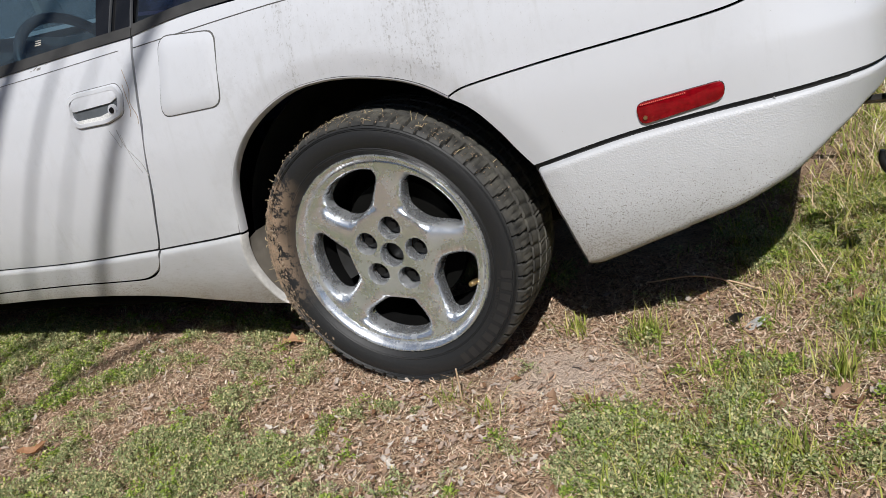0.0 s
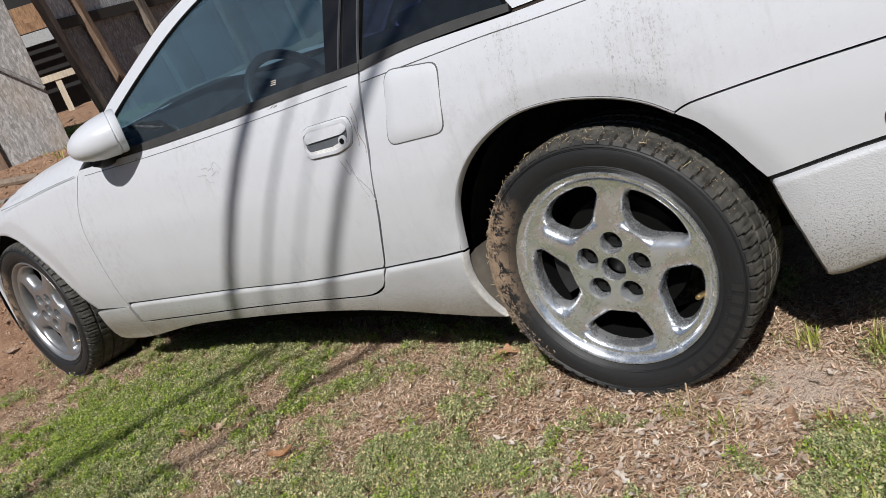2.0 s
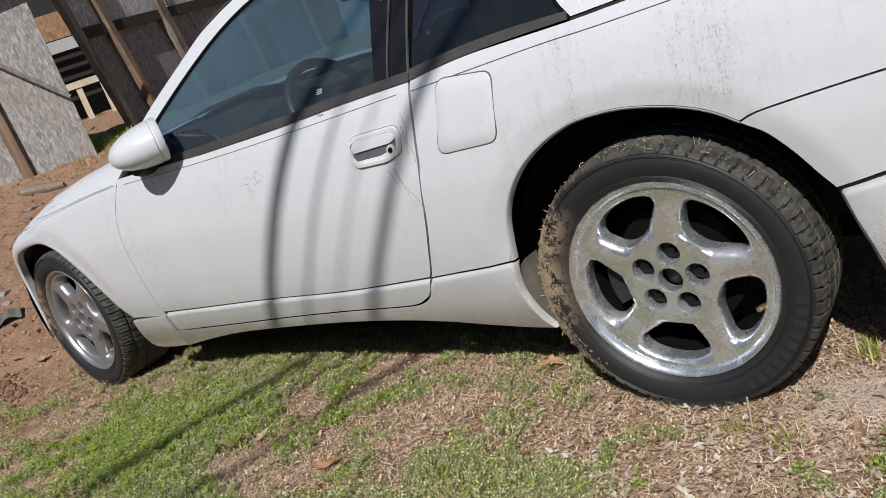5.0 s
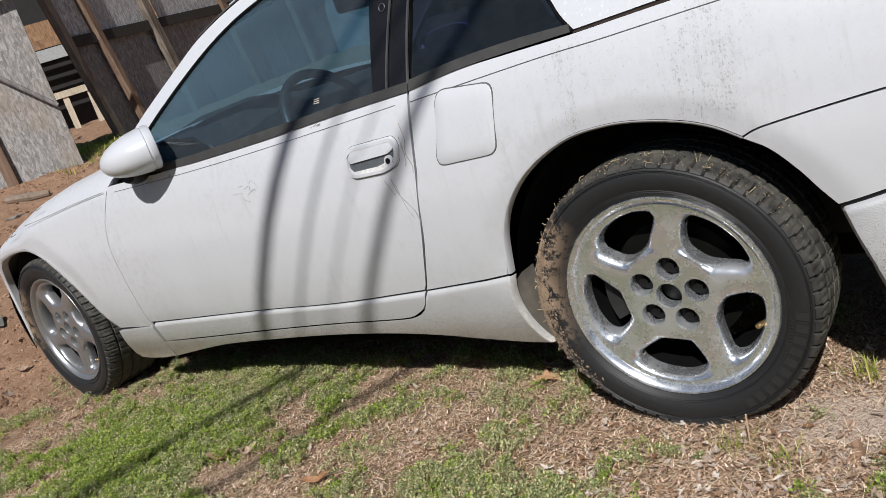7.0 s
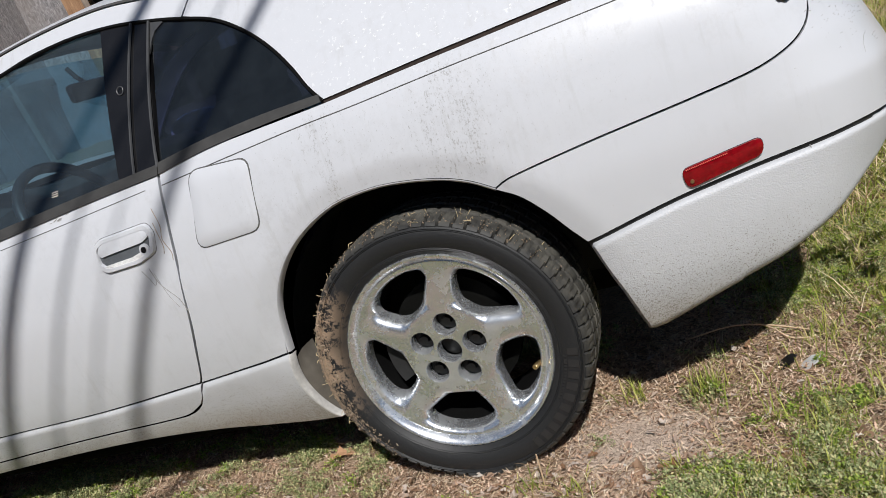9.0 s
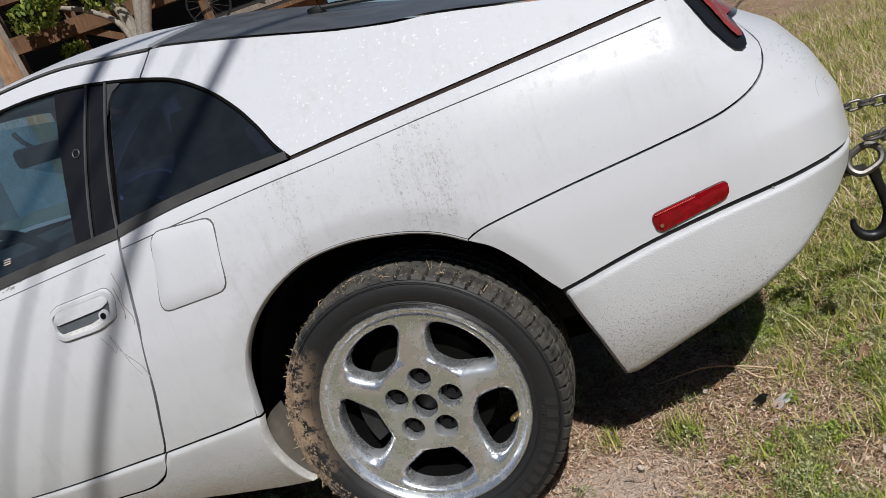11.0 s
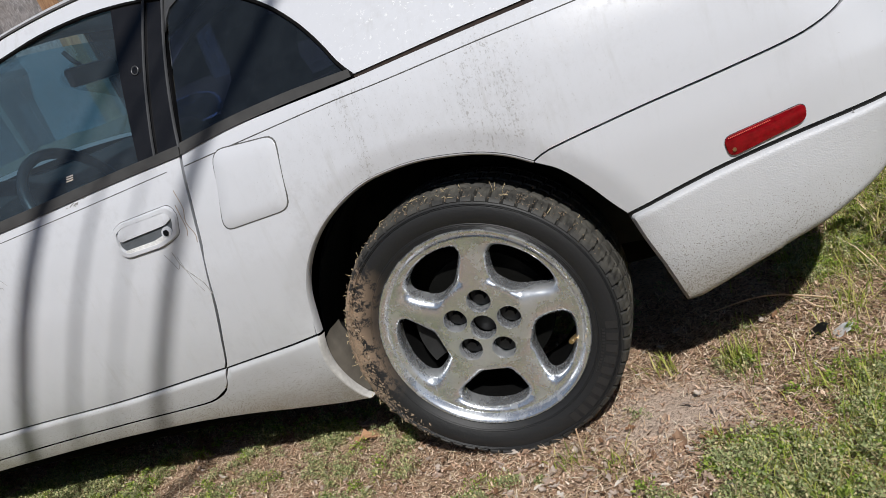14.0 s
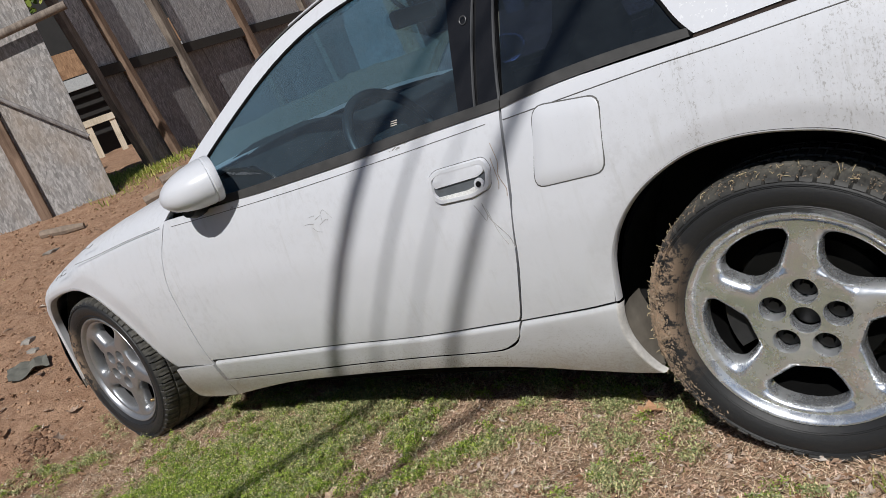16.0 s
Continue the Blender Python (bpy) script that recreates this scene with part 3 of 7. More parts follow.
hatch_e = np.array([cabin(*p) for p in spline(GLASS_LOW, 40)])
bm = bmesh.new()
add_grid(bm, np.array([[(e[0] + 0.02 * (1 - u * u), e[1] + (MID - e[1]) * (1 + u), e[2] + 0.004 + (0.060 - 0.03 * i / 39) * (1 - u * u)) for u in np.linspace(-0.99, 0.99, 20)] for i, e in enumerate(hatch_e)]))
face_towards(bm, (0, 0, 1))
hatch = part("hatch_glass", bm, DUSTY, car, "dusty dark hatch glass")


def on_hatch(x, y, up=0.0):
    ey, ez = np.interp(x, hatch_e[:, 0], hatch_e[:, 1]), np.interp(x, hatch_e[:, 0], hatch_e[:, 2])
    return (x, y, ez + 0.004 + 0.052 * (1 - ((y - MID) / (MID - ey)) ** 2) + up)


bm = bmesh.new()
box(bm, -0.065, -0.030, 0.46, 0.50, on_hatch(-0.05, 0.48)[2] - 0.004, on_hatch(-0.05, 0.48)[2] + 0.016, 0.004)
wiper = part("rear_wiper", bm, BLACK_TRIM, hatch, "black rear wiper")
bm = bmesh.new()
tube(bm, [on_hatch(-0.035, 0.47, 0.014), on_hatch(0.06, 0.50, 0.020), on_hatch(0.16, 0.54, 0.018), on_hatch(0.26, 0.59, 0.014)], [0.006, 0.005, 0.004, 0.003], 6)
part("wiper_arm", bm, BLACK_TRIM, wiper)
bm = bmesh.new()
tube(bm, [on_hatch(-0.05, 0.49, 0.014), on_hatch(-0.03, 0.60, 0.016), on_hatch(0.03, 0.80, 0.014)], 0.004, 6)
part("wiper_blade", bm, BLACK_TRIM, wiper)
# tail: rear deck edge and lamps
bm = bmesh.new()
deck = [[rear_skin(s, z) for s in np.linspace(0.90, 1.67, 30)] for z in np.linspace(0.815, 0.915, 6)]
deck.append([(0.70, p[1] * 0.9 + 0.08, 0.928) for p in deck[-1]])
add_grid(bm, np.array(deck))
face_towards(bm, (1, -0.3, 0.2))
left.append(part("tail_panel", bm, PAINT, car))
lamp = coons([(0.772, 0.790), (0.782, 0.777), (0.80, 0.772), (0.822, 0.777), (0.85, 0.794), (0.90, 0.812), (1.0, 0.82), (1.6, 0.82)], [(1.6, 0.82), (1.6, 0.895)], [(0.722, 0.902), (1.0, 0.905), (1.6, 0.895)], [(0.772, 0.790), (0.752, 0.83), (0.722, 0.902)], 50, 12)
lamp_in = coons([(0.791, 0.806), (0.797, 0.796), (0.815, 0.792), (0.838, 0.800), (0.90, 0.826), (1.55, 0.834)], [(1.55, 0.834), (1.55, 0.888)], [(0.756, 0.886), (1.0, 0.888), (1.55, 0.888)], [(0.791, 0.806), (0.777, 0.840), (0.756, 0.886)], 50, 12)
left.append(panel("lamp_lens", [lamp_in], LAMP_RED, car, lambda s, z: tuple(np.add(rear_skin(s, z), (0.010, -0.0085, 0))), flange=0.004))
left.append(panel("tail_lamp", [lamp], GLOSS_BLACK, car, lambda s, z: tuple(np.add(rear_skin(s, z), (0.006, -0.005, 0))), flange=0.012, label="dark red wrap-round tail lamp"))

# glazing
BELT = [(-1.69, 0.845), (-1.419, 0.833), (-1.026, 0.847), (-0.706, 0.861), (-0.575, 0.866)]
win = coons(BELT, [(-0.575, 0.866), (-0.60, 1.10), (-0.60, 1.197)], PIL_IN[:11], [(-1.69, 0.845), (-1.70, 0.862)], 50, 24)
w = panel("door_window", [win], WINDOW, car, lambda s, z: tuple(np.add(cabin(s, z), (0, 0.012, 0))), flange=0)
w.visible_shadow = False
left.append(w)
TRIM_GREY = plain("weathered_trim", (0.055, 0.056, 0.058), 0.4, grain=60)
bp = coons([(-0.60, 0.860), (-0.488, 0.866)], [(-0.488, 0.866), (-0.505, 1.04), (-0.512, 1.174)], [(-0.66, 1.203), (-0.512, 1.174)], [(-0.60, 0.860), (-0.64, 1.05), (-0.66, 1.203)], 12, 24)
left.append(panel("centre_pillar", [bp], GLOSS_BLACK, car, lambda s, z: tuple(np.add(cabin(s, z), (0, 0.005, 0)))))
for a, b, r in (((-0.553, 0.868), (-0.560, 1.185), 0.0032), ((-0.487, 0.866), (-0.506, 1.172), 0.0036)):
    bm = bmesh.new()
    tube(bm, [np.add(cabin(a[0] + (b[0] - a[0]) * t - 0.010 * math.sin(math.pi * t), a[1] + (b[1] - a[1]) * t), (0, -0.001, 0)) for t in np.linspace(0, 1, 10)], r, 6)
    left.append(part("pillar_strip", bm, TRIM_GREY, car))
QB = [(-0.484, 0.870), (-0.356, 0.884), (-0.217, 0.891), (-0.082, 0.893)]
qw = coons(QB, [(-0.082, 0.893), (-0.075, 0.897)], [(-0.503, 1.172)] + [(-0.411, 1.146)] + [(x - 0.012, z - 0.006) for x, z in QTOP[1:]], [(-0.484, 0.870), (-0.495, 1.03), (-0.503, 1.172)], 40, 22)
left.append(panel("quarter_window", [qw], TINTED, car, lambda s, z: tuple(np.add(cabin(s, z), (0, 0.008, 0))), flange=0, label="dark tinted quarter window"))
bm = bmesh.new()
tube(bm, [np.add(cabin(*p), (0, 0.002, -0.003)) for p in spline([(x, z) for x, z in PIL_IN[1:]] + QTOP[1:], 110)], 0.0052, 6)
left.append(part("window_seal", bm, SEAL, car, "black rubber window seal"))
BELTGREY = plain("weathered_belt_rubber", (0.040, 0.039, 0.037), 0.62, grain=30, amount=0.4, bumps=0.0004)
belt = coons([(-1.72, 0.822), (-1.437, 0.816), (-1.203, 0.822), (-0.961, 0.830), (-0.709, 0.843), (-0.487, 0.851)], [(-0.487, 0.851), (-0.487, 0.872)], [(-1.72, 0.84), (-1.419, 0.838), (-1.026, 0.851), (-0.706, 0.864), (-0.487, 0.872)], [(-1.72, 0.822), (-1.72, 0.84)], 50, 5)
left.append(panel("belt_moulding", [belt], BELTGREY, car, lambda s, z: tuple(np.add(cabin(s, z), (0, -0.004, 0))), label="black belt moulding"))
qbelt = coons([(-0.484, 0.852), (-0.357, 0.867), (-0.219, 0.874), (-0.066, 0.878)], [(-0.066, 0.878), (-0.07, 0.893)], [(-0.484, 0.875), (-0.356, 0.888), (-0.217, 0.894), (-0.07, 0.893)], [(-0.484, 0.852), (-0.484, 0.875)], 30, 5)
left.append(panel("belt_moulding", [qbelt], BELTGREY, car, lambda s, z: tuple(np.add(cabin(s, z), (0, -0.004, 0))), label="black belt moulding"))
bm = bmesh.new()
corner = [(-1.80, 0.828), (-1.70, 0.826), (-1.60, 0.834), (-1.60, 0.92), (-1.70, 0.862), (-1.78, 0.855)]
vs = [bm.verts.new(np.add(cabin(*p), (0, 0.002, 0))) for p in corner]
bm.faces.new(vs)
face_towards(bm, (0, -1, 0))
rim_flange(bm, (0, 0.02, 0))
left.append(part("mirror_mount", bm, BLACK_TRIM, car, smooth=False))

# inner shell, its shade put into a near-black colour, so that seams and arches look into the dark
# low floor and tail boxes also added to block skylight under the car
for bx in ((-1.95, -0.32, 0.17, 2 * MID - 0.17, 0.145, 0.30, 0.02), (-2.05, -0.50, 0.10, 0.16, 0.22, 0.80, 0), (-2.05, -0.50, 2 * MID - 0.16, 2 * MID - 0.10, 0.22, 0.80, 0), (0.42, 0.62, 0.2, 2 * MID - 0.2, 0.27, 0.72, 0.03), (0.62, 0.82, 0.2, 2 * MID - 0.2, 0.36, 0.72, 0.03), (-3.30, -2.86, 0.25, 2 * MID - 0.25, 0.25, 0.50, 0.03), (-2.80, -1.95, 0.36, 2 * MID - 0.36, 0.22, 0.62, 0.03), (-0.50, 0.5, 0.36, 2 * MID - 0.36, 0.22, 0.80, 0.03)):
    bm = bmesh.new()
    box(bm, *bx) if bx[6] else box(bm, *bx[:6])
    part("underbody", bm, DARK, car, "underbody coloured near-black for shade", smooth=False)
bm = bmesh.new()
edge_y = [(x, z, proud(x, z)[1]) for x, z in spline(SILL_END, 24)]
add_grid(bm, np.array([[(x + dx, y + dy, z) for x, z, y in edge_y] for dx, dy in ((0.0, 0.0), (0.004, 0.0005), (0.009, 0.006), (0.011, 0.018))]))
face_towards(bm, (0.5, -1, 0))
left.append(part("sill_lip", bm, plain("edge_white", (0.50, 0.49, 0.47), 0.5, grain=60, amount=0.35), car, "bare white edge of the sill"))
bm = bmesh.new()
rim_at = [(x, rear_skin(x, z)[1], z) for x, z in ARCH]
add_grid(bm, np.array([[(x * (1 - k), y + dy, 0.31 + (z - 0.31) * (1 - k)) for x, y, z in rim_at] for k, dy in ((0.0, 0.0005), (0.006, 0.001), (0.016, 0.006), (0.018, 0.022))]))
face_towards(bm, (0, -1, 0))
left.append(part("arch_lip", bm, PAINT, car, "white rolled edge of the wheel arch"))
# dark trim at the head of the quarter window, and a round mark on the centre pillar
bm = bmesh.new()
vs = [bm.verts.new(np.add(cabin(*p), (0, 0.003, 0))) for p in ((-0.512, 1.172), (-0.510, 1.12), (-0.506, 1.10), (-0.501, 1.125), (-0.490, 1.146), (-0.468, 1.157), (-0.470, 1.164))]
bm.faces.new(vs)
face_towards(bm, (0, -1, 0))
rim_flange(bm, (0, 0.006, 0))
left.append(part("corner_trim", bm, TRIM_GREY, car, "dark grey trim piece", smooth=False))
bm = bmesh.new()
c0 = Vector(cabin(-0.593, 1.049))
tube(bm, [c0 + Vector((0.009 * math.cos(a), -0.0005 + 0.0035 * math.sin(a), 0.009 * math.sin(a))) for a in np.linspace(0, 2 * math.pi, 20, endpoint=False)], 0.0012, 6, closed=True)
left.append(part("pillar_button", bm, TRIM_GREY, car))
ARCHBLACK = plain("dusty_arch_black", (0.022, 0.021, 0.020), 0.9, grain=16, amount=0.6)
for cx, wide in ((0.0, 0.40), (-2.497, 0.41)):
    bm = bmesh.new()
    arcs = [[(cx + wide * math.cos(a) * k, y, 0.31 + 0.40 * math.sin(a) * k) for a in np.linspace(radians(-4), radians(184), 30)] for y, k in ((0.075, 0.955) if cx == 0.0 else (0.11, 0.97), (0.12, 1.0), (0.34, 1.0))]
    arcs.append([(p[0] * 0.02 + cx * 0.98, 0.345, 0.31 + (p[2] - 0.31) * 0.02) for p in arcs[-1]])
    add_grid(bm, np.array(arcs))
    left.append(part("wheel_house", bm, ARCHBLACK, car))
bm = bmesh.new()
rows = []
for z in np.linspace(0.205, 0.372, 14):
    x0 = float(np.interp(z, [q[1] for q in SILL_END], [q[0] for q in SILL_END])) + 0.008
    bow = max(0.004, float(np.interp(z, (0.20, 0.24, 0.28, 0.315, 0.36, 0.392), (-0.332, -0.338, -0.340, -0.341, -0.350, -0.362))) - x0)
    rows.append([(x0 + bow * t, side_y(-0.36, z) + 0.012 + 0.030 * t, z + 0.01 * t * (z - 0.2) / 0.19) for t in np.linspace(0, 1, 6)])
add_grid(bm, np.array(rows))
face_towards(bm, (0, -1, 0))
rim_flange(bm, (0.004, 0.05, 0))
left.append(part("arch_liner", bm, plain("mud_grey_liner", (0.13, 0.115, 0.095), 0.85, grain=30, bumps=0.002), car, "mud-caked plastic arch liner"))

for ob in left:
    far = mirrored(ob, car)
    far.visible_shadow = ob.visible_shadow

# ---- wheels ----
def alloy(name, soil):
    """Polished alloy under road grime; soil: how much of it."""
    m, nt, b = nodes_of(name)
    n, f = noise_node(nt, 16, 6, 0.75), noise_node(nt, 320, 4, 0.75)
    water = noise_node(nt, 70, 5, 0.7, stretch=(1.0, 1.0, 0.5), dist=1.5)
    dirt = ramp(nt, n.outputs["Fac"], (0.46, 0.05 + soil), (0.72, 0.34 + soil))
    spots = ramp(nt, f.outputs["Fac"], (0.64, 0.0), (0.72, 0.4))
    rings = ramp(nt, water.outputs["Fac"], (0.485, 0.0), (0.50, 0.12), (0.515, 0.0))
    d = math_node(nt, "MAXIMUM", math_node(nt, "MAXIMUM", dirt, spots), rings)
    nt.links.new(mix(nt, d, (0.82, 0.845, 0.875) if soil == 0 else (0.44, 0.45, 0.47), (0.36, 0.355, 0.335) if soil == 0 else (0.10, 0.095, 0.085)), b.inputs["Base Color"])
    nt.links.new(ramp(nt, d, (0.0, 0.21), (0.5, 0.48), (1.0, 0.75)), b.inputs["Roughness"])
    nt.links.new(ramp(nt, d, (0.0, 0.92), (0.5, 0.6), (1.0, 0.2)), b.inputs["Metallic"])
    bump(nt, b, f.outputs["Fac"], 0.06, 0.0004)
    return m


def rubber():
    """Tyre rubber: black sidewall, dusty tread, a smear of dried clay towards the front."""
    m, nt, b = nodes_of("tyre_rubber")
    tc = nt.nodes.new("ShaderNodeTexCoord")
    n, f = noise_node(nt, 26, 6, 0.7), noise_node(nt, 190, 4, 0.7)

    def near(point, r0, r1):
        d = nt.nodes.new("ShaderNodeVectorMath")
        d.operation = "DISTANCE"
        nt.links.new(tc.outputs["Object"], d.inputs[0])
        d.inputs[1].default_value = point
        mr = nt.nodes.new("ShaderNodeMapRange")
        mr.inputs[1].default_value, mr.inputs[2].default_value = r1, r0
        nt.links.new(d.outputs["Value"], mr.inputs[0])
        return mr.outputs[0]

    ln = nt.nodes.new("ShaderNodeVectorMath")
    ln.operation = "LENGTH"
    flat = nt.nodes.new("ShaderNodeVectorMath")
    flat.operation = "MULTIPLY"
    flat.inputs[1].default_value = (1, 0, 1)
    nt.links.new(tc.outputs["Object"], flat.inputs[0])
    nt.links.new(flat.outputs[0], ln.inputs[0])
    tread = nt.nodes.new("ShaderNodeMapRange")
    tread.inputs[1].default_value, tread.inputs[2].default_value = 0.281, 0.299
    nt.links.new(ln.outputs["Value"], tread.inputs[0])
    dust = math_node(nt, "MULTIPLY", tread.outputs[0], ramp(nt, n.outputs["Fac"], (0.34, 0.12), (0.64, 0.9)))
    outer = nt.nodes.new("ShaderNodeMapRange")
    outer.inputs[1].default_value, outer.inputs[2].default_value, outer.inputs[3].default_value = 0.228, 0.268, 0.22
    nt.links.new(ln.outputs["Value"], outer.inputs[0])
    clay = math_node(nt, "MULTIPLY", math_node(nt, "MAXIMUM", near((-0.285, -0.01, 0.01), 0.05, 0.13), near((-0.255, -0.01, 0.14), 0.03, 0.11)), ramp(nt, math_node(nt, "ADD", math_node(nt, "MULTIPLY", n.outputs["Fac"], 0.75), math_node(nt, "MULTIPLY", f.outputs["Fac"], 0.25)), (0.44, 0.0), (0.50, 1.0)))
    clay = math_node(nt, "MULTIPLY", clay, outer.outputs[0])
    c = mix(nt, dust, (0.018, 0.0185, 0.0195), (0.125, 0.118, 0.10))
    c = mix(nt, ramp(nt, f.outputs["Fac"], (0.50, 0.0), (0.78, 0.30)), c, (0.05, 0.047, 0.042))
    c = mix(nt, clay, c, (0.33, 0.235, 0.16))
    setp(b, Specular_IOR_Level=0.3)
    nt.links.new(c, b.inputs["Base Color"])
    nt.links.new(ramp(nt, math_node(nt, "MAXIMUM", dust, clay), (0.0, 0.48), (1.0, 0.95)), b.inputs["Roughness"])
    bump(nt, b, math_node(nt, "ADD", f.outputs["Fac"], math_node(nt, "MULTIPLY", clay, n.outputs["Fac"])), 0.4, 0.002)
    return m


ALLOY, DULL_ALLOY, RUBBER = alloy("dirty_alloy", 0.0), alloy("grimy_alloy", 0.16), rubber()
# barrel colour near-black: the shade inside the rim is put into it
BARREL = plain("barrel_shade_black", (0.004, 0.004, 0.004), 0.9, grain=40)
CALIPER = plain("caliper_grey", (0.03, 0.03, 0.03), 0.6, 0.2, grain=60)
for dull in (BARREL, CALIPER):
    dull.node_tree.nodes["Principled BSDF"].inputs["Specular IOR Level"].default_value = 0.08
# steel darkened in colour for the shade of bolt wells and hub
DARKMETAL = plain("shade_dark_steel", (0.010, 0.010, 0.010), 0.5, 0.5, grain=60)
BRASS = plain("valve_brass", (0.55, 0.40, 0.20), 0.35, 0.9, grain=80)
MUD = plain("clay_mud", (0.24, 0.18, 0.125), 0.95, grain=70, amount=0.5, bumps=0.004)
LETTER = plain("raised_rubber", (0.021, 0.021, 0.022), 0.42, grain=120)


def revolve(bm, profile, n=96):
    """Turn a profile of (radius, y) round the wheel's axle."""
    g = [[(r * math.cos(a), y, r * math.sin(a)) for a in np.linspace(0, 2 * math.pi, n, endpoint=False)] for r, y in profile]
    return add_grid(bm, np.array(g), close_u=True)


def rim_mesh(phase):
    bm = bmesh.new()
    step = radians(72)
    for k in range(5):
        mid = phase + k * step
        rings = []
        for t, y in ((-0.12, 0.060), (0.0, 0.044), (0.07, 0.032), (0.22, 0.0235), (0.42, 0.0190), (0.7, 0.0178), (1.0, 0.0175)):
            ring = []
            for a in np.linspace(0, 2 * math.pi, 48, endpoint=False):
                c, s = math.cos(a), math.sin(a)
                e = 2 / 2.9
                cc, ss = math.copysign(abs(c) ** e, c), math.copysign(abs(s) ** e, s)
                rw = 0.1475 + 0.0425 * ss
                tw = radians(23.0) * (1 + 0.26 * ss) * cc - radians(3.5) * ss
                m = max(abs(c), abs(s))
                ro, to = 0.148 + 0.056 * s / m, step / 2 * c / m
                tt = max(t, 0)
                r, th = rw + (ro - rw) * tt, mid + tw + (to - tw) * tt
                ring.append((r * math.cos(th), y - 0.004 * max(0, (r - 0.17) / 0.034), r * math.sin(th)))
            rings.append(ring)
        add_grid(bm, np.array(rings), close_u=True)
    weld(bm)
    # hub with five bolt wells and an open middle
    loops = []
    centres = [(0.0, 0.0, 0.0280)] + [(0.0605 * math.cos(phase + step / 2 + k * step), 0.0605 * math.sin(phase + step / 2 + k * step), 0.0258) for k in range(5)]
    for cx, cz, r in [(0, 0, 0.0922)] + centres:
        vs = [bm.verts.new((cx + r * math.cos(a), 0.0178, cz + r * math.sin(a))) for a in np.linspace(0, 2 * math.pi, 36, endpoint=False)]
        loops.append([bm.edges.new((vs[i], vs[(i + 1) % 36])) for i in range(36)])
    bmesh.ops.triangle_fill(bm, use_beauty=True, edges=[e for l in loops for e in l])
    for l in loops[1:]:
        prev = l
        for dy, shrink in ((0.004, 0.93), (0.028, 1.0)):
            made = bmesh.ops.extrude_edge_only(bm, edges=prev)["geom"]
            vs = [g for g in made if isinstance(g, bmesh.types.BMVert)]
            c = sum((v.co for v in vs), Vector()) / len(vs)
            for v in vs:
                v.co = c + (v.co - c) * shrink
                v.co.y += dy
            prev = [g for g in made if isinstance(g, bmesh.types.BMEdge)]
    revolve(bm, [(0.2035, 0.0135), (0.2055, 0.0150), (0.2085, 0.0095), (0.2125, 0.0045), (0.2165, 0.0010), (0.2205, 0.0), (0.2225, 0.0025), (0.2228, 0.012)])
    bmesh.ops.recalc_face_normals(bm, faces=bm.faces[:])
    return bm


def tyre_mesh():
    """A low tyre: ribbed sidewall, rounded shoulder of lugs with deep cross cuts, grooved tread."""
    bm = bmesh.new()
    lugs, seg = 64, 8
    n = lugs * seg
    wall = [(0.2225, 0.01), (0.2235, 0.0035), (0.228, 0.0005), (0.2315, -0.0035), (0.2340, -0.0052), (0.2355, -0.0040), (0.2372, -0.0058), (0.2388, -0.0048), (0.246, -0.0085), (0.258, -0.0115), (0.270, -0.0108), (0.2755, -0.0085), (0.2768, -0.0102), (0.2782, -0.0082), (0.2796, -0.0098), (0.2812, -0.0074), (0.2835, -0.0066)]
    shoulder = [(0.2850, -0.0082), (0.2885, -0.0062), (0.2925, -0.0015), (0.2955, 0.005), (0.2975, 0.014), (0.2988, 0.026), (0.2998, 0.040)]
    tread = [(0.2945, 0.0415), (0.2945, 0.0485), (0.3003, 0.050), (0.3010, 0.068), (0.3013, 0.084), (0.2955, 0.0855), (0.2955, 0.0935), (0.3013, 0.095), (0.3013, 0.127), (0.2955, 0.1285), (0.2955, 0.1365), (0.3010, 0.138), (0.3003, 0.168), (0.2945, 0.1695), (0.2945, 0.1765), (0.2990, 0.178), (0.2970, 0.205), (0.288, 0.221), (0.26, 0.233), (0.224, 0.215)]
    profile = wall + shoulder + tread
    first, last = len(wall), len(wall) + len(shoulder)
    rg = random.Random(17)
    worn = [rg.uniform(-0.0008, 0.0006) for _ in range(lugs)]
    g = []
    for j, (r, y) in enumerate(profile):
        row = []
        for i in range(n):
            a = 2 * math.pi * i / n
            rr, yy = r, y
            if first <= j < last:
                k = (i + (j - first) // 3) % seg
                rr += worn[i // seg]
                if k == 0:
                    cut = 0.0075 if j > first + 1 else 0.004
                    rr, yy = rr - cut * (0.5 if j < first + 3 else 1.0), yy + (0.0055 if j < first + 4 else 0.002)
                elif k == 4 and j > first + 2:
                    rr -= 0.0022
            elif j >= last and r > 0.298 and y < 0.2 and (i + int(round(y * 70))) % seg == 0:
                rr = r - 0.005
            x, z = rr * math.cos(a), rr * math.sin(a)
            if z < -0.272:
                yy -= 0.014 * min(1, (-0.272 - z) / 0.026) * (1 if y < 0.1 else -1) * (1 if r < 0.295 else 0.6)
                z = max(z, -0.2965)
            row.append((x, yy, z))
        g.append(row)
    add_grid(bm, np.array(g), close_u=True)
    bmesh.ops.recalc_face_normals(bm, faces=bm.faces[:])
    return bm


def arc_bar(bm, r0, r1, a0, a1, y0, y1):
    n = max(2, int(abs(a1 - a0) / 2) + 1)
    g = [[(r * math.cos(radians(a)), y, r * math.sin(radians(a))) for a in np.linspace(a0, a1, n)] for r, y in ((r0, y1), (r0, y0), (r1, y0), (r1, y1))]
    add_grid(bm, np.array(g))


TYRE_DATA = tyre_mesh()


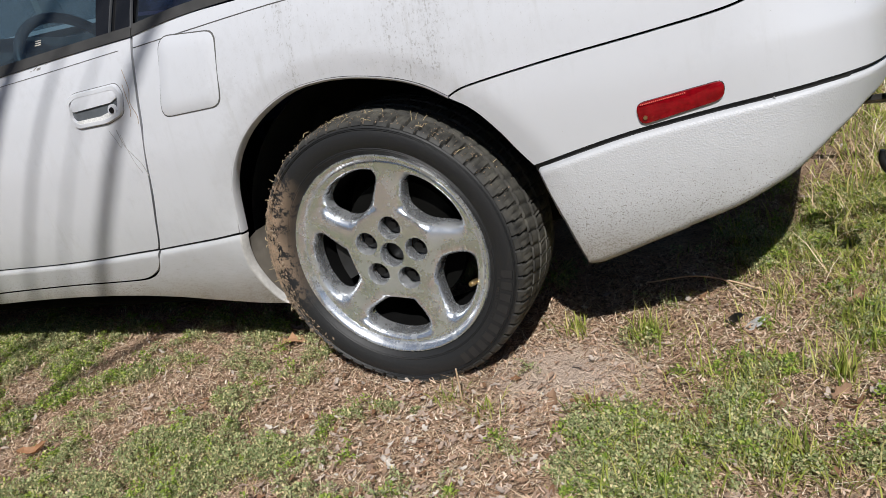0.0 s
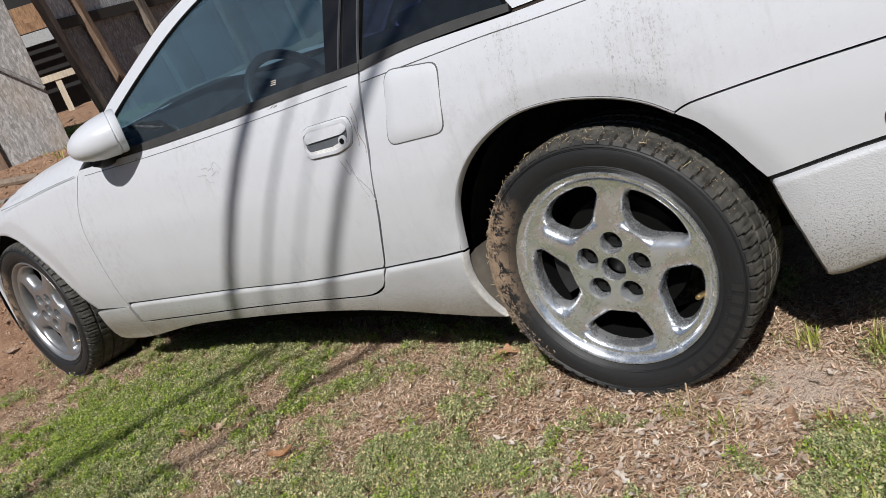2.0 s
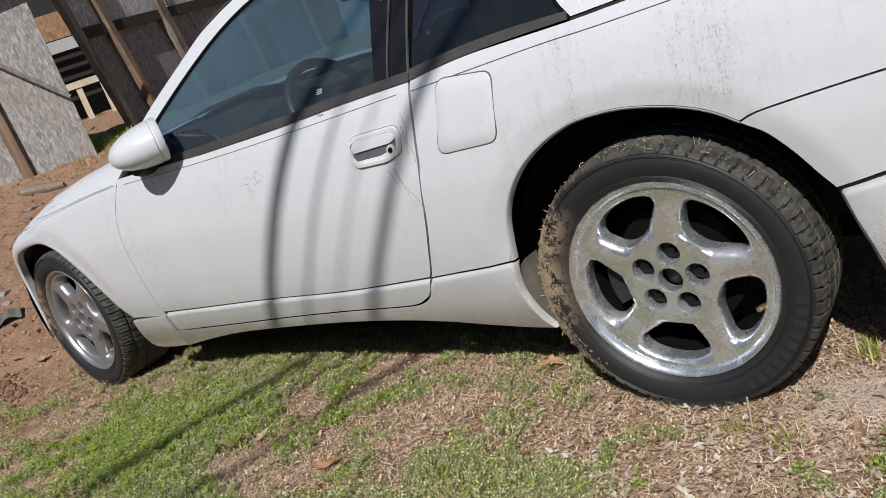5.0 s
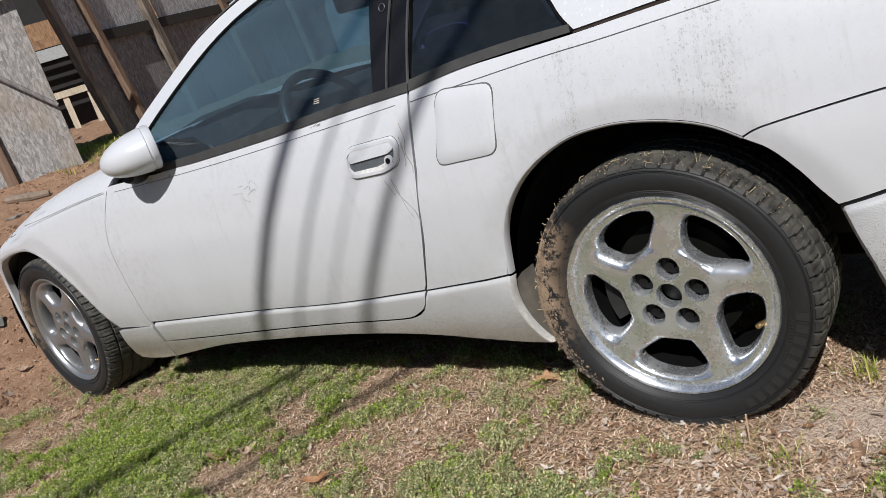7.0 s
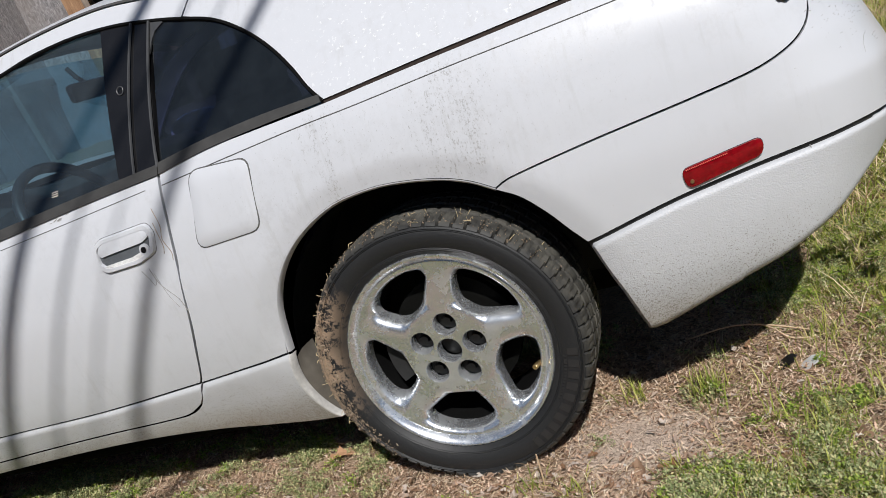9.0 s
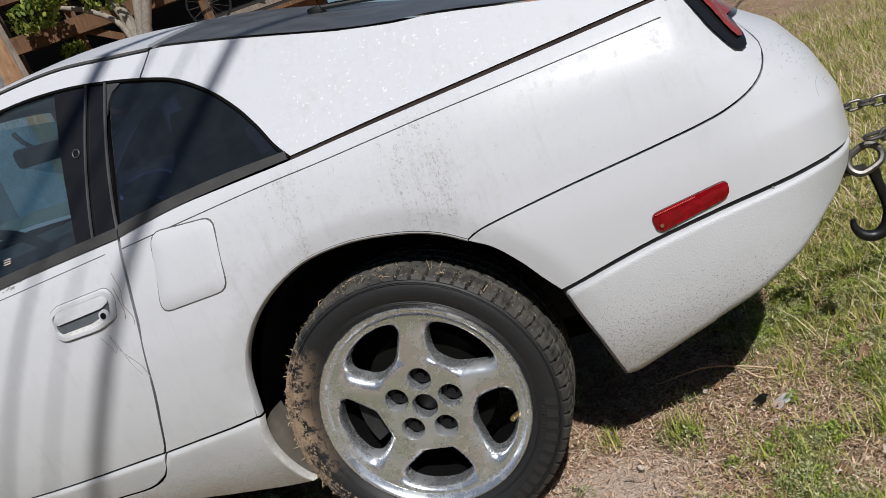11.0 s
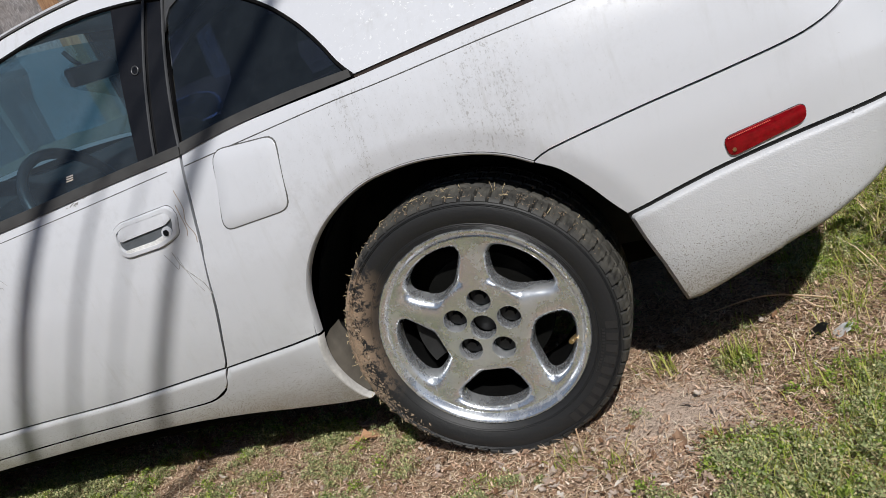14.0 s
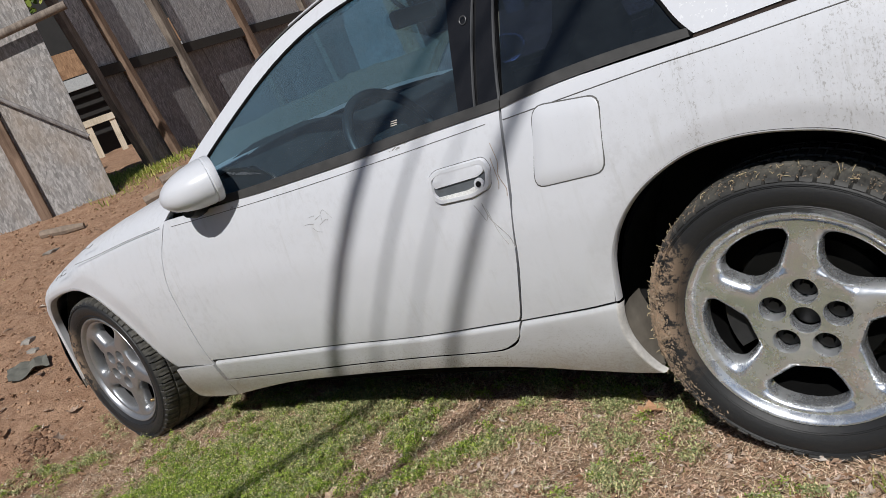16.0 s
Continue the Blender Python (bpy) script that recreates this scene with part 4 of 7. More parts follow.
def make_wheel(phase, bars=True, finish=None):
    w = part("wheel", rim_mesh(phase), finish or ALLOY, car, "grimy five-spoke polished alloy wheel")
    bm = TYRE_DATA.copy()
    part("tyre", bm, RUBBER, w, "worn black tyre with clay smeared on its sidewall")
    bm = bmesh.new()
    # disc and barrel colours carry the shade behind the spokes
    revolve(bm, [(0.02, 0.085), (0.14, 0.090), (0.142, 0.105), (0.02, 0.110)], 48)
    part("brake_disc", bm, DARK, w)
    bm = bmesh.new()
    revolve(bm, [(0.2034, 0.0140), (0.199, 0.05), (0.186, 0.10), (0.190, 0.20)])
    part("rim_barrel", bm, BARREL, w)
    bm = bmesh.new()
    g = [[(r * math.cos(a), y, r * math.sin(a)) for a in np.linspace(radians(150), radians(205), 10)] for r, y in ((0.10, 0.10), (0.105, 0.058), (0.158, 0.058), (0.165, 0.10))]
    add_grid(bm, np.array(g))
    part("brake_caliper", bm, CALIPER, w, "grey cast brake caliper")
    for k in range(5):
        bm = bmesh.new()
        a = phase + radians(36 + 72 * k)
        m = Matrix.Translation((0.0605 * math.cos(a), 0.044, 0.0605 * math.sin(a))) @ Matrix.Rotation(radians(90), 4, "X")
        bmesh.ops.create_cone(bm, cap_ends=True, segments=6, radius1=0.0125, radius2=0.0105, depth=0.022, matrix=m)
        bmesh.ops.create_cone(bm, cap_ends=True, segments=20, radius1=0.0225, radius2=0.0225, depth=0.004, matrix=Matrix.Translation((0.0605 * math.cos(a), 0.052, 0.0605 * math.sin(a))) @ Matrix.Rotation(radians(90), 4, "X"))
        part("wheel_nut", bm, DARKMETAL, w, smooth=False)
    bm = bmesh.new()
    bmesh.ops.create_cone(bm, cap_ends=True, segments=24, radius1=0.026, radius2=0.026, depth=0.01, matrix=Matrix.Translation((0, 0.062, 0)) @ Matrix.Rotation(radians(90), 4, "X"))
    part("hub_end", bm, DARKMETAL, w)
    bm = bmesh.new()
    av = phase - radians(68)
    d = Vector((math.cos(av), 0, math.sin(av)))
    tube(bm, [d * 0.196 + Vector((0, 0.05, 0)), d * 0.188 + Vector((0, 0.034, 0)), d * 0.184 + Vector((0, 0.022, 0)), d * 0.182 + Vector((0, 0.014, 0)), d * 0.1815 + Vector((0, 0.011, 0))], [0.0065, 0.0055, 0.0060, 0.0060, 0.0045], 10)
    part("valve", bm, BRASS, w, "brass tyre valve")
    if bars:
        # raised sidewall lettering, as plain bars
        bm = bmesh.new()
        for start, step, wide, count, r0, r1 in ((-8, -5.7, 3.7, 10, 0.2515, 0.2735),):
            for k in range(count):
                a0 = start + step * k
                a1 = a0 - wide
                arc_bar(bm, r0, r1, a0, a1, -0.0126, -0.006)
        for k in range(14):
            arc_bar(bm, 0.243, 0.248, -12 - 1.7 * k, -12 - 1.7 * k - 1.0, -0.0100, -0.005)
        tagged(part("sidewall_lettering", bm, LETTER, w, "raised black lettering, worn", smooth=False), kind="stuff")
    return w


PHASE = radians(36 + 8)
rear_wheel = make_wheel(PHASE)
rear_wheel.matrix_local = pose(0, 0, 0.31)
front_wheel = make_wheel(radians(20), False, DULL_ALLOY)
front_wheel.matrix_local = pose(FRONT[0], FRONT[1], 0.31, 0, 0, -3.5)
for x in (0.0, FRONT[0]):
    o = make_wheel(0.3, False)
    o.matrix_local = pose(x, 2 * MID, 0.31, 0, 0, 180)

# clay and plant fibres caught on the rear tyre
random.seed(4)
bm = bmesh.new()
for k in range(2300):
    if k < 1700:
        a = radians(random.triangular(140, 232, 178))
        r = random.triangular(0.255, 0.304, 0.290)
    else:
        a = radians(random.uniform(20, 150))
        r = random.uniform(0.288, 0.303)
    y = float(np.interp(r, (0.26, 0.283, 0.293, 0.299, 0.306), (-0.0115, -0.007, 0.0, 0.02, 0.02)))
    if r > 0.294:
        y = random.uniform(0.0, 0.09)
        r = min(r, 0.3005)
    s = random.triangular(0.0006, 0.0060 if k % 5 == 0 else 0.0028, 0.0012) if k < 1700 else random.uniform(0.0006, 0.0017)
    m = Matrix.LocRotScale((r * math.cos(a), y, r * math.sin(a)), Euler((random.random() * 3, random.random() * 3, random.random() * 3)), (s * random.uniform(0.6, 2.2), s * random.uniform(0.4, 1), s * random.uniform(0.3, 0.8)))
    bmesh.ops.create_icosphere(bm, subdivisions=1, radius=1.0, matrix=m)
for v in bm.verts:
    v.co += Vector((random.uniform(-1, 1), random.uniform(-1, 1), random.uniform(-1, 1))) * 0.0009
tagged(part("dried_clay", bm, MUD, rear_wheel, "dried clay clods", smooth=False), kind="stuff")
FIBRE = plain("dry_fibre", (0.42, 0.34, 0.20), 0.9, grain=60, amount=0.4)
bm = bmesh.new()
for k in range(130):
    a = radians(random.triangular(120, 235, 175)) if k < 85 else radians(random.choice((62, 40, 100, 84, 30, 118)) + random.gauss(0, 5))
    r, y = random.uniform(0.290, 0.301), random.uniform(-0.002, 0.06)
    p0 = Vector((r * math.cos(a), y, r * math.sin(a)))
    d = Vector((random.gauss(0, 1), random.gauss(0, 1), random.gauss(0, 1))).normalized() * random.uniform(0.006, 0.022)
    out = Vector((math.cos(a), -0.4, math.sin(a))) * random.uniform(0.001, 0.007)
    tube(bm, [p0 - d * 0.5, p0 + out, p0 + d * 0.5 + out * 0.5], random.uniform(0.0004, 0.0009), 4)
tagged(part("caught_fibres", bm, FIBRE, rear_wheel, "dry grass fibres caught in the tread"), kind="stuff")

# ---- details on the near side ----
def rounded(points, r, n=5):
    """A closed outline with rounded corners in (along, height)."""
    out = []
    k = len(points)
    for i in range(k):
        p, a, b = Vector(points[i]), Vector(points[i - 1]), Vector(points[(i + 1) % k])
        da, db = (a - p).normalized(), (b - p).normalized()
        s, e = p + da * r, p + db * r
        for t in np.linspace(0, 1, n):
            out.append(tuple(s * (1 - t) ** 2 + p * 2 * t * (1 - t) + e * t * t))
    return out


def scaled(points, k, kz=None):
    c = np.mean(points, axis=0)
    return [tuple(c + (np.array(p) - c) * (k, kz or k)) for p in points]


def plate(name, outline, mat, parent, lift, depth, label="", dome=0.0):
    """A plate of that outline standing proud of the car's skin by lift."""
    bm = bmesh.new()
    c = np.mean(outline, axis=0)
    rings = []
    for k, l in ((1.0, lift - depth), (1.0, lift - 0.0012), (1 - 0.0012 / 0.05, lift), (0.6, lift + 0.6 * dome), (0.2, lift + dome)):
        rings.append([(x, rear_skin(x, z)[1] - l, z) for x, z in (tuple(c + (np.array(p) - c) * k) for p in outline)])
    vs = add_grid(bm, np.array(rings), close_u=True)
    bm.faces.new(vs[-1])
    face_towards(bm, (0, -1, 0))
    return part(name, bm, mat, parent, label)


GREYLINE = plain("grimy_line", (0.09, 0.088, 0.084), 0.8, grain=90)
FUEL = rounded([(-0.408, 0.838), (-0.257, 0.826), (-0.279, 0.680), (-0.444, 0.676)], 0.026)
plate("fuel_flap_gap", scaled(FUEL, 1.02), GREYLINE, car, 0.0022, 0.006)
flap = plate("fuel_flap", scaled(FUEL, 0.992), PAINT, car, 0.0034, 0.008, "white fuel filler flap")
MARK = rounded([(0.547, 0.556), (0.690, 0.572), (0.687, 0.541), (0.551, 0.518)], 0.0145)
plate("marker_gasket", scaled(MARK, 1.008, 1.03), BLACK_TRIM, car, 0.002, 0.004)
marker = plate("side_marker", MARK, RED_LENS, car, 0.0055, 0.008, "red side marker lamp", 0.002)
# row of prism beads, their glint put in as a brighter red
bm = bmesh.new()
for k in range(24):
    t = k / 24
    x, z = 0.556 + 0.075 * t, 0.5535 + 0.0085 * t
    bmesh.ops.create_icosphere(bm, subdivisions=1, radius=0.0016, matrix=Matrix.Translation((x, rear_skin(x, z)[1] - 0.0068, z)))
part("lens_prisms", bm, plain("lens_glint", (0.65, 0.10, 0.08), 0.1, coat=1.0), marker)
bm = bmesh.new()
bmesh.ops.create_cone(bm, cap_ends=True, segments=12, radius1=0.004, radius2=0.003, depth=0.004, matrix=Matrix.Translation((0.561, rear_skin(0.561, 0.531)[1] - 0.0070, 0.531)) @ Matrix.Rotation(radians(90), 4, "X"))
part("lens_screw", bm, BRASS, marker)

HAND = rounded([(-0.717, 0.748), (-0.690, 0.762), (-0.552, 0.766), (-0.539, 0.742), (-0.552, 0.698), (-0.600, 0.684), (-0.700, 0.683), (-0.719, 0.704)], 0.0125, 7)


def ring_plate(name, outer, inner, mat, parent, l0, l1, label=""):
    bm = bmesh.new()
    rows = []
    for pts, l in ((outer, l0 - 0.003), (outer, l0), (scaled(outer, 0.965, 0.93), l1), (scaled(inner, 1.03, 1.06), l1), (inner, l0), (inner, -0.004)):
        rows.append([(x, rear_skin(x, z)[1] - l, z) for x, z in pts])
    add_grid(bm, np.array(rows), close_u=True)
    face_towards(bm, (0, -1, 0))
    return part(name, bm, mat, parent, label)


plate("handle_gap", scaled(HAND, 1.018, 1.035), GREYLINE, door, 0.0008, 0.003)
bezel = ring_plate("door_handle", HAND, scaled(HAND, 0.84, 0.70), PAINT, door, 0.002, 0.007, "white flush door handle with chipped edge")
plate("handle_dish", scaled(HAND, 0.85, 0.72), plain("handle_dish_grey", (0.10, 0.11, 0.12), 0.4, grain=60), bezel, 0.0012, 0.003)
LEVER = rounded([(-0.704, 0.735), (-0.690, 0.752), (-0.562, 0.756), (-0.556, 0.736), (-0.575, 0.728), (-0.700, 0.722)], 0.006)
plate("handle_lever", LEVER, PAINT, bezel, 0.0062, 0.006)
PULL = rounded([(-0.700, 0.6925), (-0.600, 0.6935), (-0.570, 0.703), (-0.573, 0.713), (-0.612, 0.703), (-0.700, 0.701)], 0.003)
plate("handle_lip", PULL, plain("chipped_white", (0.70, 0.70, 0.69), 0.6, grain=200, amount=0.3), bezel, 0.006, 0.006)
LOCK = [(-0.578 + 0.0125 * math.cos(a), 0.712 + 0.0125 * math.sin(a)) for a in np.linspace(0, 2 * math.pi, 24, endpoint=False)]
plate("lock_ring", LOCK, PAINT, bezel, 0.0066, 0.006)
plate("key_lock", scaled(LOCK, 0.55), GLOSS_BLACK, bezel, 0.0085, 0.006, "black door lock")


def line_on(name, pts, w, mat, parent, lift=0.0006, n=60, label=""):
    bm = bmesh.new()
    tube(bm, [(x, side_y(x, z) - lift + w * 0.5, z) for x, z in spline(pts, n)], w, 6)
    return part(name, bm, mat, parent, label)


line_on("body_line", [(-0.484, 0.828), (-0.364, 0.835), (-0.145, 0.847), (-0.011, 0.851), (0.109, 0.856), (0.234, 0.861), (0.429, 0.866), (0.668, 0.873)], 0.0013, GREYLINE, car)
line_on("body_line", [(-1.74, 0.792), (-1.45, 0.795), (-1.15, 0.802), (-0.8, 0.816), (-0.53, 0.829)], 0.0009, GREYLINE, door)
line_on("paint_crack", [(-2.36, 0.752), (-2.2, 0.765), (-2.0, 0.785), (-1.80, 0.800)], 0.0009, GREYLINE, car, lift=0.0065)
for pts in ([(-2.56, 0.708), (-2.52, 0.722), (-2.50, 0.720), (-2.46, 0.738), (-2.43, 0.742)], [(-2.50, 0.725), (-2.47, 0.724), (-2.44, 0.731)], [(-2.30, 0.790), (-2.26, 0.797), (-2.24, 0.795), (-2.21, 0.803)]):
    line_on("paint_crack", pts, 0.0009, GREYLINE, car, lift=0.006, n=20)
random.seed(11)
RUST = plain("rust_chip", (0.36, 0.29, 0.23), 0.9, grain=120, amount=0.5)
SCUFF = plain("dark_scuff", (0.33, 0.325, 0.32), 0.8, grain=150, amount=0.5)
line_on("scratch", [(-0.590, 0.664), (-0.580, 0.63), (-0.566, 0.61), (-0.548, 0.585), (-0.541, 0.555)], 0.0012, SCUFF, door)
line_on("scratch", [(-0.612, 0.667), (-0.600, 0.645), (-0.592, 0.628), (-0.585, 0.640), (-0.590, 0.668)], 0.0008, SCUFF, door)
line_on("scratch", [(-0.583, 0.655), (-0.570, 0.600), (-0.556, 0.565)], 0.0007, SCUFF, door)
for pts in ([(-0.528, 0.79), (-0.520, 0.75), (-0.526, 0.72), (-0.516, 0.69), (-0.519, 0.672)], [(-0.536, 0.76), (-0.530, 0.71), (-0.535, 0.69)]):
    line_on("paint_chip", pts, 0.0009, RUST, door)
for cx, cz in ((-1.16, 0.706), (-1.135, 0.724), (-1.11, 0.716), (-1.085, 0.728), (-1.10, 0.70), (-1.13, 0.696)):
    line_on("scratch", [(cx, cz), (cx + random.uniform(0.01, 0.03), cz + random.uniform(-0.012, 0.012)), (cx + random.uniform(0.02, 0.04), cz + random.uniform(-0.018, 0.018))], 0.0005, SCUFF, door, n=8)
for x, z, n in ((-0.80, 0.832, 5), (-1.42, 0.802, 5), (-0.75, 0.838, 3)):
    for k in range(n):
        px, pz = x + random.uniform(-0.02, 0.02), z + random.uniform(-0.006, 0.006)
        line_on("paint_chip", [(px, pz), (px + random.uniform(0.004, 0.012), pz + random.uniform(-0.006, 0.006))], random.uniform(0.0008, 0.0016), SCUFF, door, n=3)


def rear_line(pts, w):
    bm = bmesh.new()
    tube(bm, [np.add(rear_skin(s, z), (-0.0 if s < 0.8 else w * 0.2, w * 0.3, 0)) for s, z in pts], w, 5)
    return part("scuff", bm, SCUFF, car)


for cs, cz, ds, dz, count, reach in ((0.97, 0.715, 0.04, 0.012, 46, 0.010), (0.93, 0.745, 0.05, 0.010, 14, 0.030), (0.92, 0.69, 0.05, 0.02, 16, 0.005)):
    for k in range(count):
        s, z = random.gauss(cs, ds), random.gauss(cz, dz)
        long = random.uniform(0.25, 1.0) * reach
        rear_line([(s, z), (s + long * 0.5, z + random.uniform(-0.1, 0.1) * long), (s + long, z + random.uniform(-0.25, 0.25) * long)], random.uniform(0.0002, 0.00045))
for pts in ([(0.925, 0.640), (0.935, 0.655), (0.950, 0.664), (0.965, 0.667)], [(0.985, 0.655), (1.0, 0.657), (1.015, 0.656)], [(0.985, 0.650), (1.0, 0.651)], [(0.99, 0.646), (1.003, 0.645)]):
    rear_line(pts, 0.0005)
for s, z in ((0.79, 0.516), (0.80, 0.50), (0.81, 0.49), (0.765, 0.53), (0.83, 0.48)):
    rear_line([(s, z), (s + 0.006, z - random.uniform(0.01, 0.02))], 0.0009)

# door mirror
def superring(c, ax, ry, rz, n=28, e=2.4):
    out = []
    for a in np.linspace(0, 2 * math.pi, n, endpoint=False):
        cc, ss = math.copysign(abs(math.cos(a)) ** (2 / e), math.cos(a)), math.copysign(abs(math.sin(a)) ** (2 / e), math.sin(a))
        out.append(tuple(c + ax[0] * ry * cc + ax[1] * rz * ss))
    return out


bm = bmesh.new()
axis = Vector((0.53, 0.848, 0.0))
side = Vector((0.848, -0.53, 0.0))
upv = Vector((0, 0, 1))
M0 = Vector((-1.47, 0.025, 0.895))
MS = 1.075
rings = []
for t, k in ((-0.150, 0.04), (-0.147, 0.22), (-0.138, 0.42), (-0.122, 0.62), (-0.098, 0.79), (-0.066, 0.92), (-0.034, 0.985), (-0.020, 1.0), (-0.018, 0.972), (-0.015, 0.972), (-0.013, 1.0), (-0.002, 1.0), (0.004, 0.965), (0.002, 0.90), (-0.012, 0.86)):
    c = M0 + axis * t * MS + MS * upv * (-0.012 * min(1, -t / 0.15) if t < 0 else 0)
    rings.append(superring(c, (side, upv), 0.120 * k * MS, 0.0625 * k * MS, e=2.3))
vs = add_grid(bm, np.array(rings), close_u=True)
bm.faces.new(vs[0])
bmesh.ops.recalc_face_normals(bm, faces=bm.faces[:])
mirror_body = part("door_mirror", bm, PAINT, car, "white folded door mirror housing")
bm = bmesh.new()
vs = [bm.verts.new(p) for p in superring(M0 + axis * -0.006, (side, upv), 0.118, 0.059)]
bm.faces.new(vs)
face_towards(bm, tuple(axis))
m, nt, b = nodes_of("mirror_glass")
setp(b, Base_Color=(0.8, 0.82, 0.84, 1), Metallic=1.0, Roughness=0.03)
part("mirror_glass", bm, m, mirror_body)
bm = bmesh.new()
tube(bm, [(-1.53, -0.055, 0.838), (-1.54, -0.03, 0.832), (-1.55, -0.01, 0.832), (-1.57, 0.03, 0.836)], [0.024, 0.028, 0.030, 0.032], 12)
foot = part("mirror_foot", bm, BLACK_TRIM, mirror_body, "black mirror foot")
far_mirror = mirrored(mirror_body, car)
mirrored(foot, far_mirror)

# ---- cabin ----
bm = bmesh.new()
g = []
for x, z in ((-1.95, 0.84), (-1.75, 0.885), (-1.55, 0.895), (-1.42, 0.88), (-1.36, 0.83), (-1.34, 0.70), (-1.40, 0.5)):
    g.append([(x, y, z + 0.045 * math.exp(-(((y - 0.5) / 0.18) ** 2)) * (1 if -1.8 < x < -1.35 else 0)) for y in np.linspace(0.14, 1.58, 24)])
add_grid(bm, np.array(g))
face_towards(bm, (0, 0, 1))
part("dashboard", bm, INTERIOR, car, "dark dashboard")
bm = bmesh.new()
cw, tilt = Vector((-1.145, 0.47, 0.785)), radians(24)
tube(bm, [cw + Vector((math.sin(tilt) * 0.185 * math.sin(a) * -1, 0.185 * math.cos(a), 0.185 * math.sin(a) * math.cos(tilt))) for a in np.linspace(0, 2 * math.pi, 40, endpoint=False)], 0.0155, 10, closed=True)
sw = part("steering_wheel", bm, plain("wheel_leather", (0.02, 0.02, 0.022), 0.45, grain=90), car, "black leather steering wheel")
bm = bmesh.new()
box(bm, cw.x - 0.05, cw.x + 0.0, cw.y - 0.075, cw.y + 0.075, cw.z - 0.07, cw.z + 0.05, 0.02)
part("horn_pad", bm, INTERIOR, sw)
for sgn in (-1, 1):
    bm = bmesh.new()
    tube(bm, [cw + Vector((-0.02, sgn * 0.06, -0.01)), cw + Vector((-0.005, sgn * 0.18, 0.0))], 0.014, 8)
    part("spoke", bm, INTERIOR, sw)
bm = bmesh.new()
tube(bm, [(-1.36, 0.47, 0.70), (-1.13, 0.47, 0.77)], 0.035, 10)
part("column", bm, INTERIOR, sw)


def seat(y):
    bm = bmesh.new()
    box(bm, -1.02, -0.52, y - 0.24, y + 0.24, 0.36, 0.52, 0.05)
    part("seat_cushion", bm, INTERIOR, car, "dark cloth seat cushion")
    bm = bmesh.new()
    rows = []
    for t in np.linspace(0, 1, 12):
        w = 0.24 - 0.05 * t - (0.07 if t > 0.78 else 0)
        z, x = 0.46 + 0.60 * t, -0.60 + 0.20 * t
        rows.append([(x + dx, y + w * dy, z) for dx, dy in ((-0.06, -0.6), (-0.075, 0), (-0.06, 0.6), (-0.05, 0.95), (0.03, 1.0), (0.05, 0), (0.03, -1.0), (-0.05, -0.95))])
    vs = add_grid(bm, np.array(rows), close_u=True)
    bm.faces.new(vs[-1])
    part("seat_back", bm, INTERIOR, car, "dark cloth seat back")


seat(0.47)
seat(1.25)
bm = bmesh.new()
g = [[(x, y, 0.80 + 0.02 * math.sin(3 * y)) for x in np.linspace(-0.42, 0.62, 8)] for y in np.linspace(0.2, 1.52, 8)]
add_grid(bm, np.array(g))
part("load_floor", bm, INTERIOR, car)
bm = bmesh.new()
box(bm, -1.235, -1.205, 0.74, 0.98, 1.105, 1.165, 0.012)
rv = part("rear_view_mirror", bm, plain("mirror_case", (0.015, 0.016, 0.02), 0.4), car, "dark rear-view mirror")
bm = bmesh.new()
tube(bm, [(-1.235, 0.86, 1.15), (-1.27, 0.86, 1.19), (-1.29, 0.86, 1.225)], 0.008, 8)
part("mirror_stalk", bm, INTERIOR, rv)
for a in ((-0.80, 0.880), (-0.80, 0.8845), (-0.80, 0.889)):
    bm = bmesh.new()
    x, z = a
    add_grid(bm, np.array([[np.add(cabin(xx, zz), (0, 0.010, 0)) for xx in np.linspace(x - 0.010, x + 0.010, 3)] for zz in (z, z + 0.0022)]))
    face_towards(bm, (0, -1, 0))
    part("window_sticker", bm, CREAM, car, "small white window sticker")

# ---- tow chain and hook behind the tail ----
STEEL = plain("worn_steel", (0.15, 0.14, 0.13), 0.45, 0.85, grain=70, amount=0.4, bumps=0.0006)
IRON = plain("black_iron", (0.03, 0.03, 0.032), 0.38, 0.7, grain=60, amount=0.4, bumps=0.0008)


def link_mesh(c, along, flat, half=0.0195, wide=0.0115, r=0.0042):
    along, flat = Vector(along).normalized(), Vector(flat)
    flat = (flat - along * flat.dot(along)).normalized()
    pts = []
    for a in np.linspace(0, 2 * math.pi, 26, endpoint=False):
        s = math.cos(a)
        pts.append(Vector(c) + along * (s * wide + math.copysign(half - wide, s) * min(1, abs(s) * 4)) + flat * (math.sin(a) * wide))
    bm = bmesh.new()
    tube(bm, pts, r, 8, closed=True)
    return bm


def chain(name, a, b, sag, n, label):
    ob = thing(name, label, "chain", a)
    a, b = Vector(a), Vector(b)
    for i in range(n):
        t = (i + 0.5) / n
        c = a.lerp(b, t) - Vector((0, 0, sag * 4 * t * (1 - t)))
        bm = link_mesh(c - a, b - a, (0, 0, 1) if i % 2 else (0, 1, 0.2))
        part("chain_link", bm, STEEL, ob)
    return ob


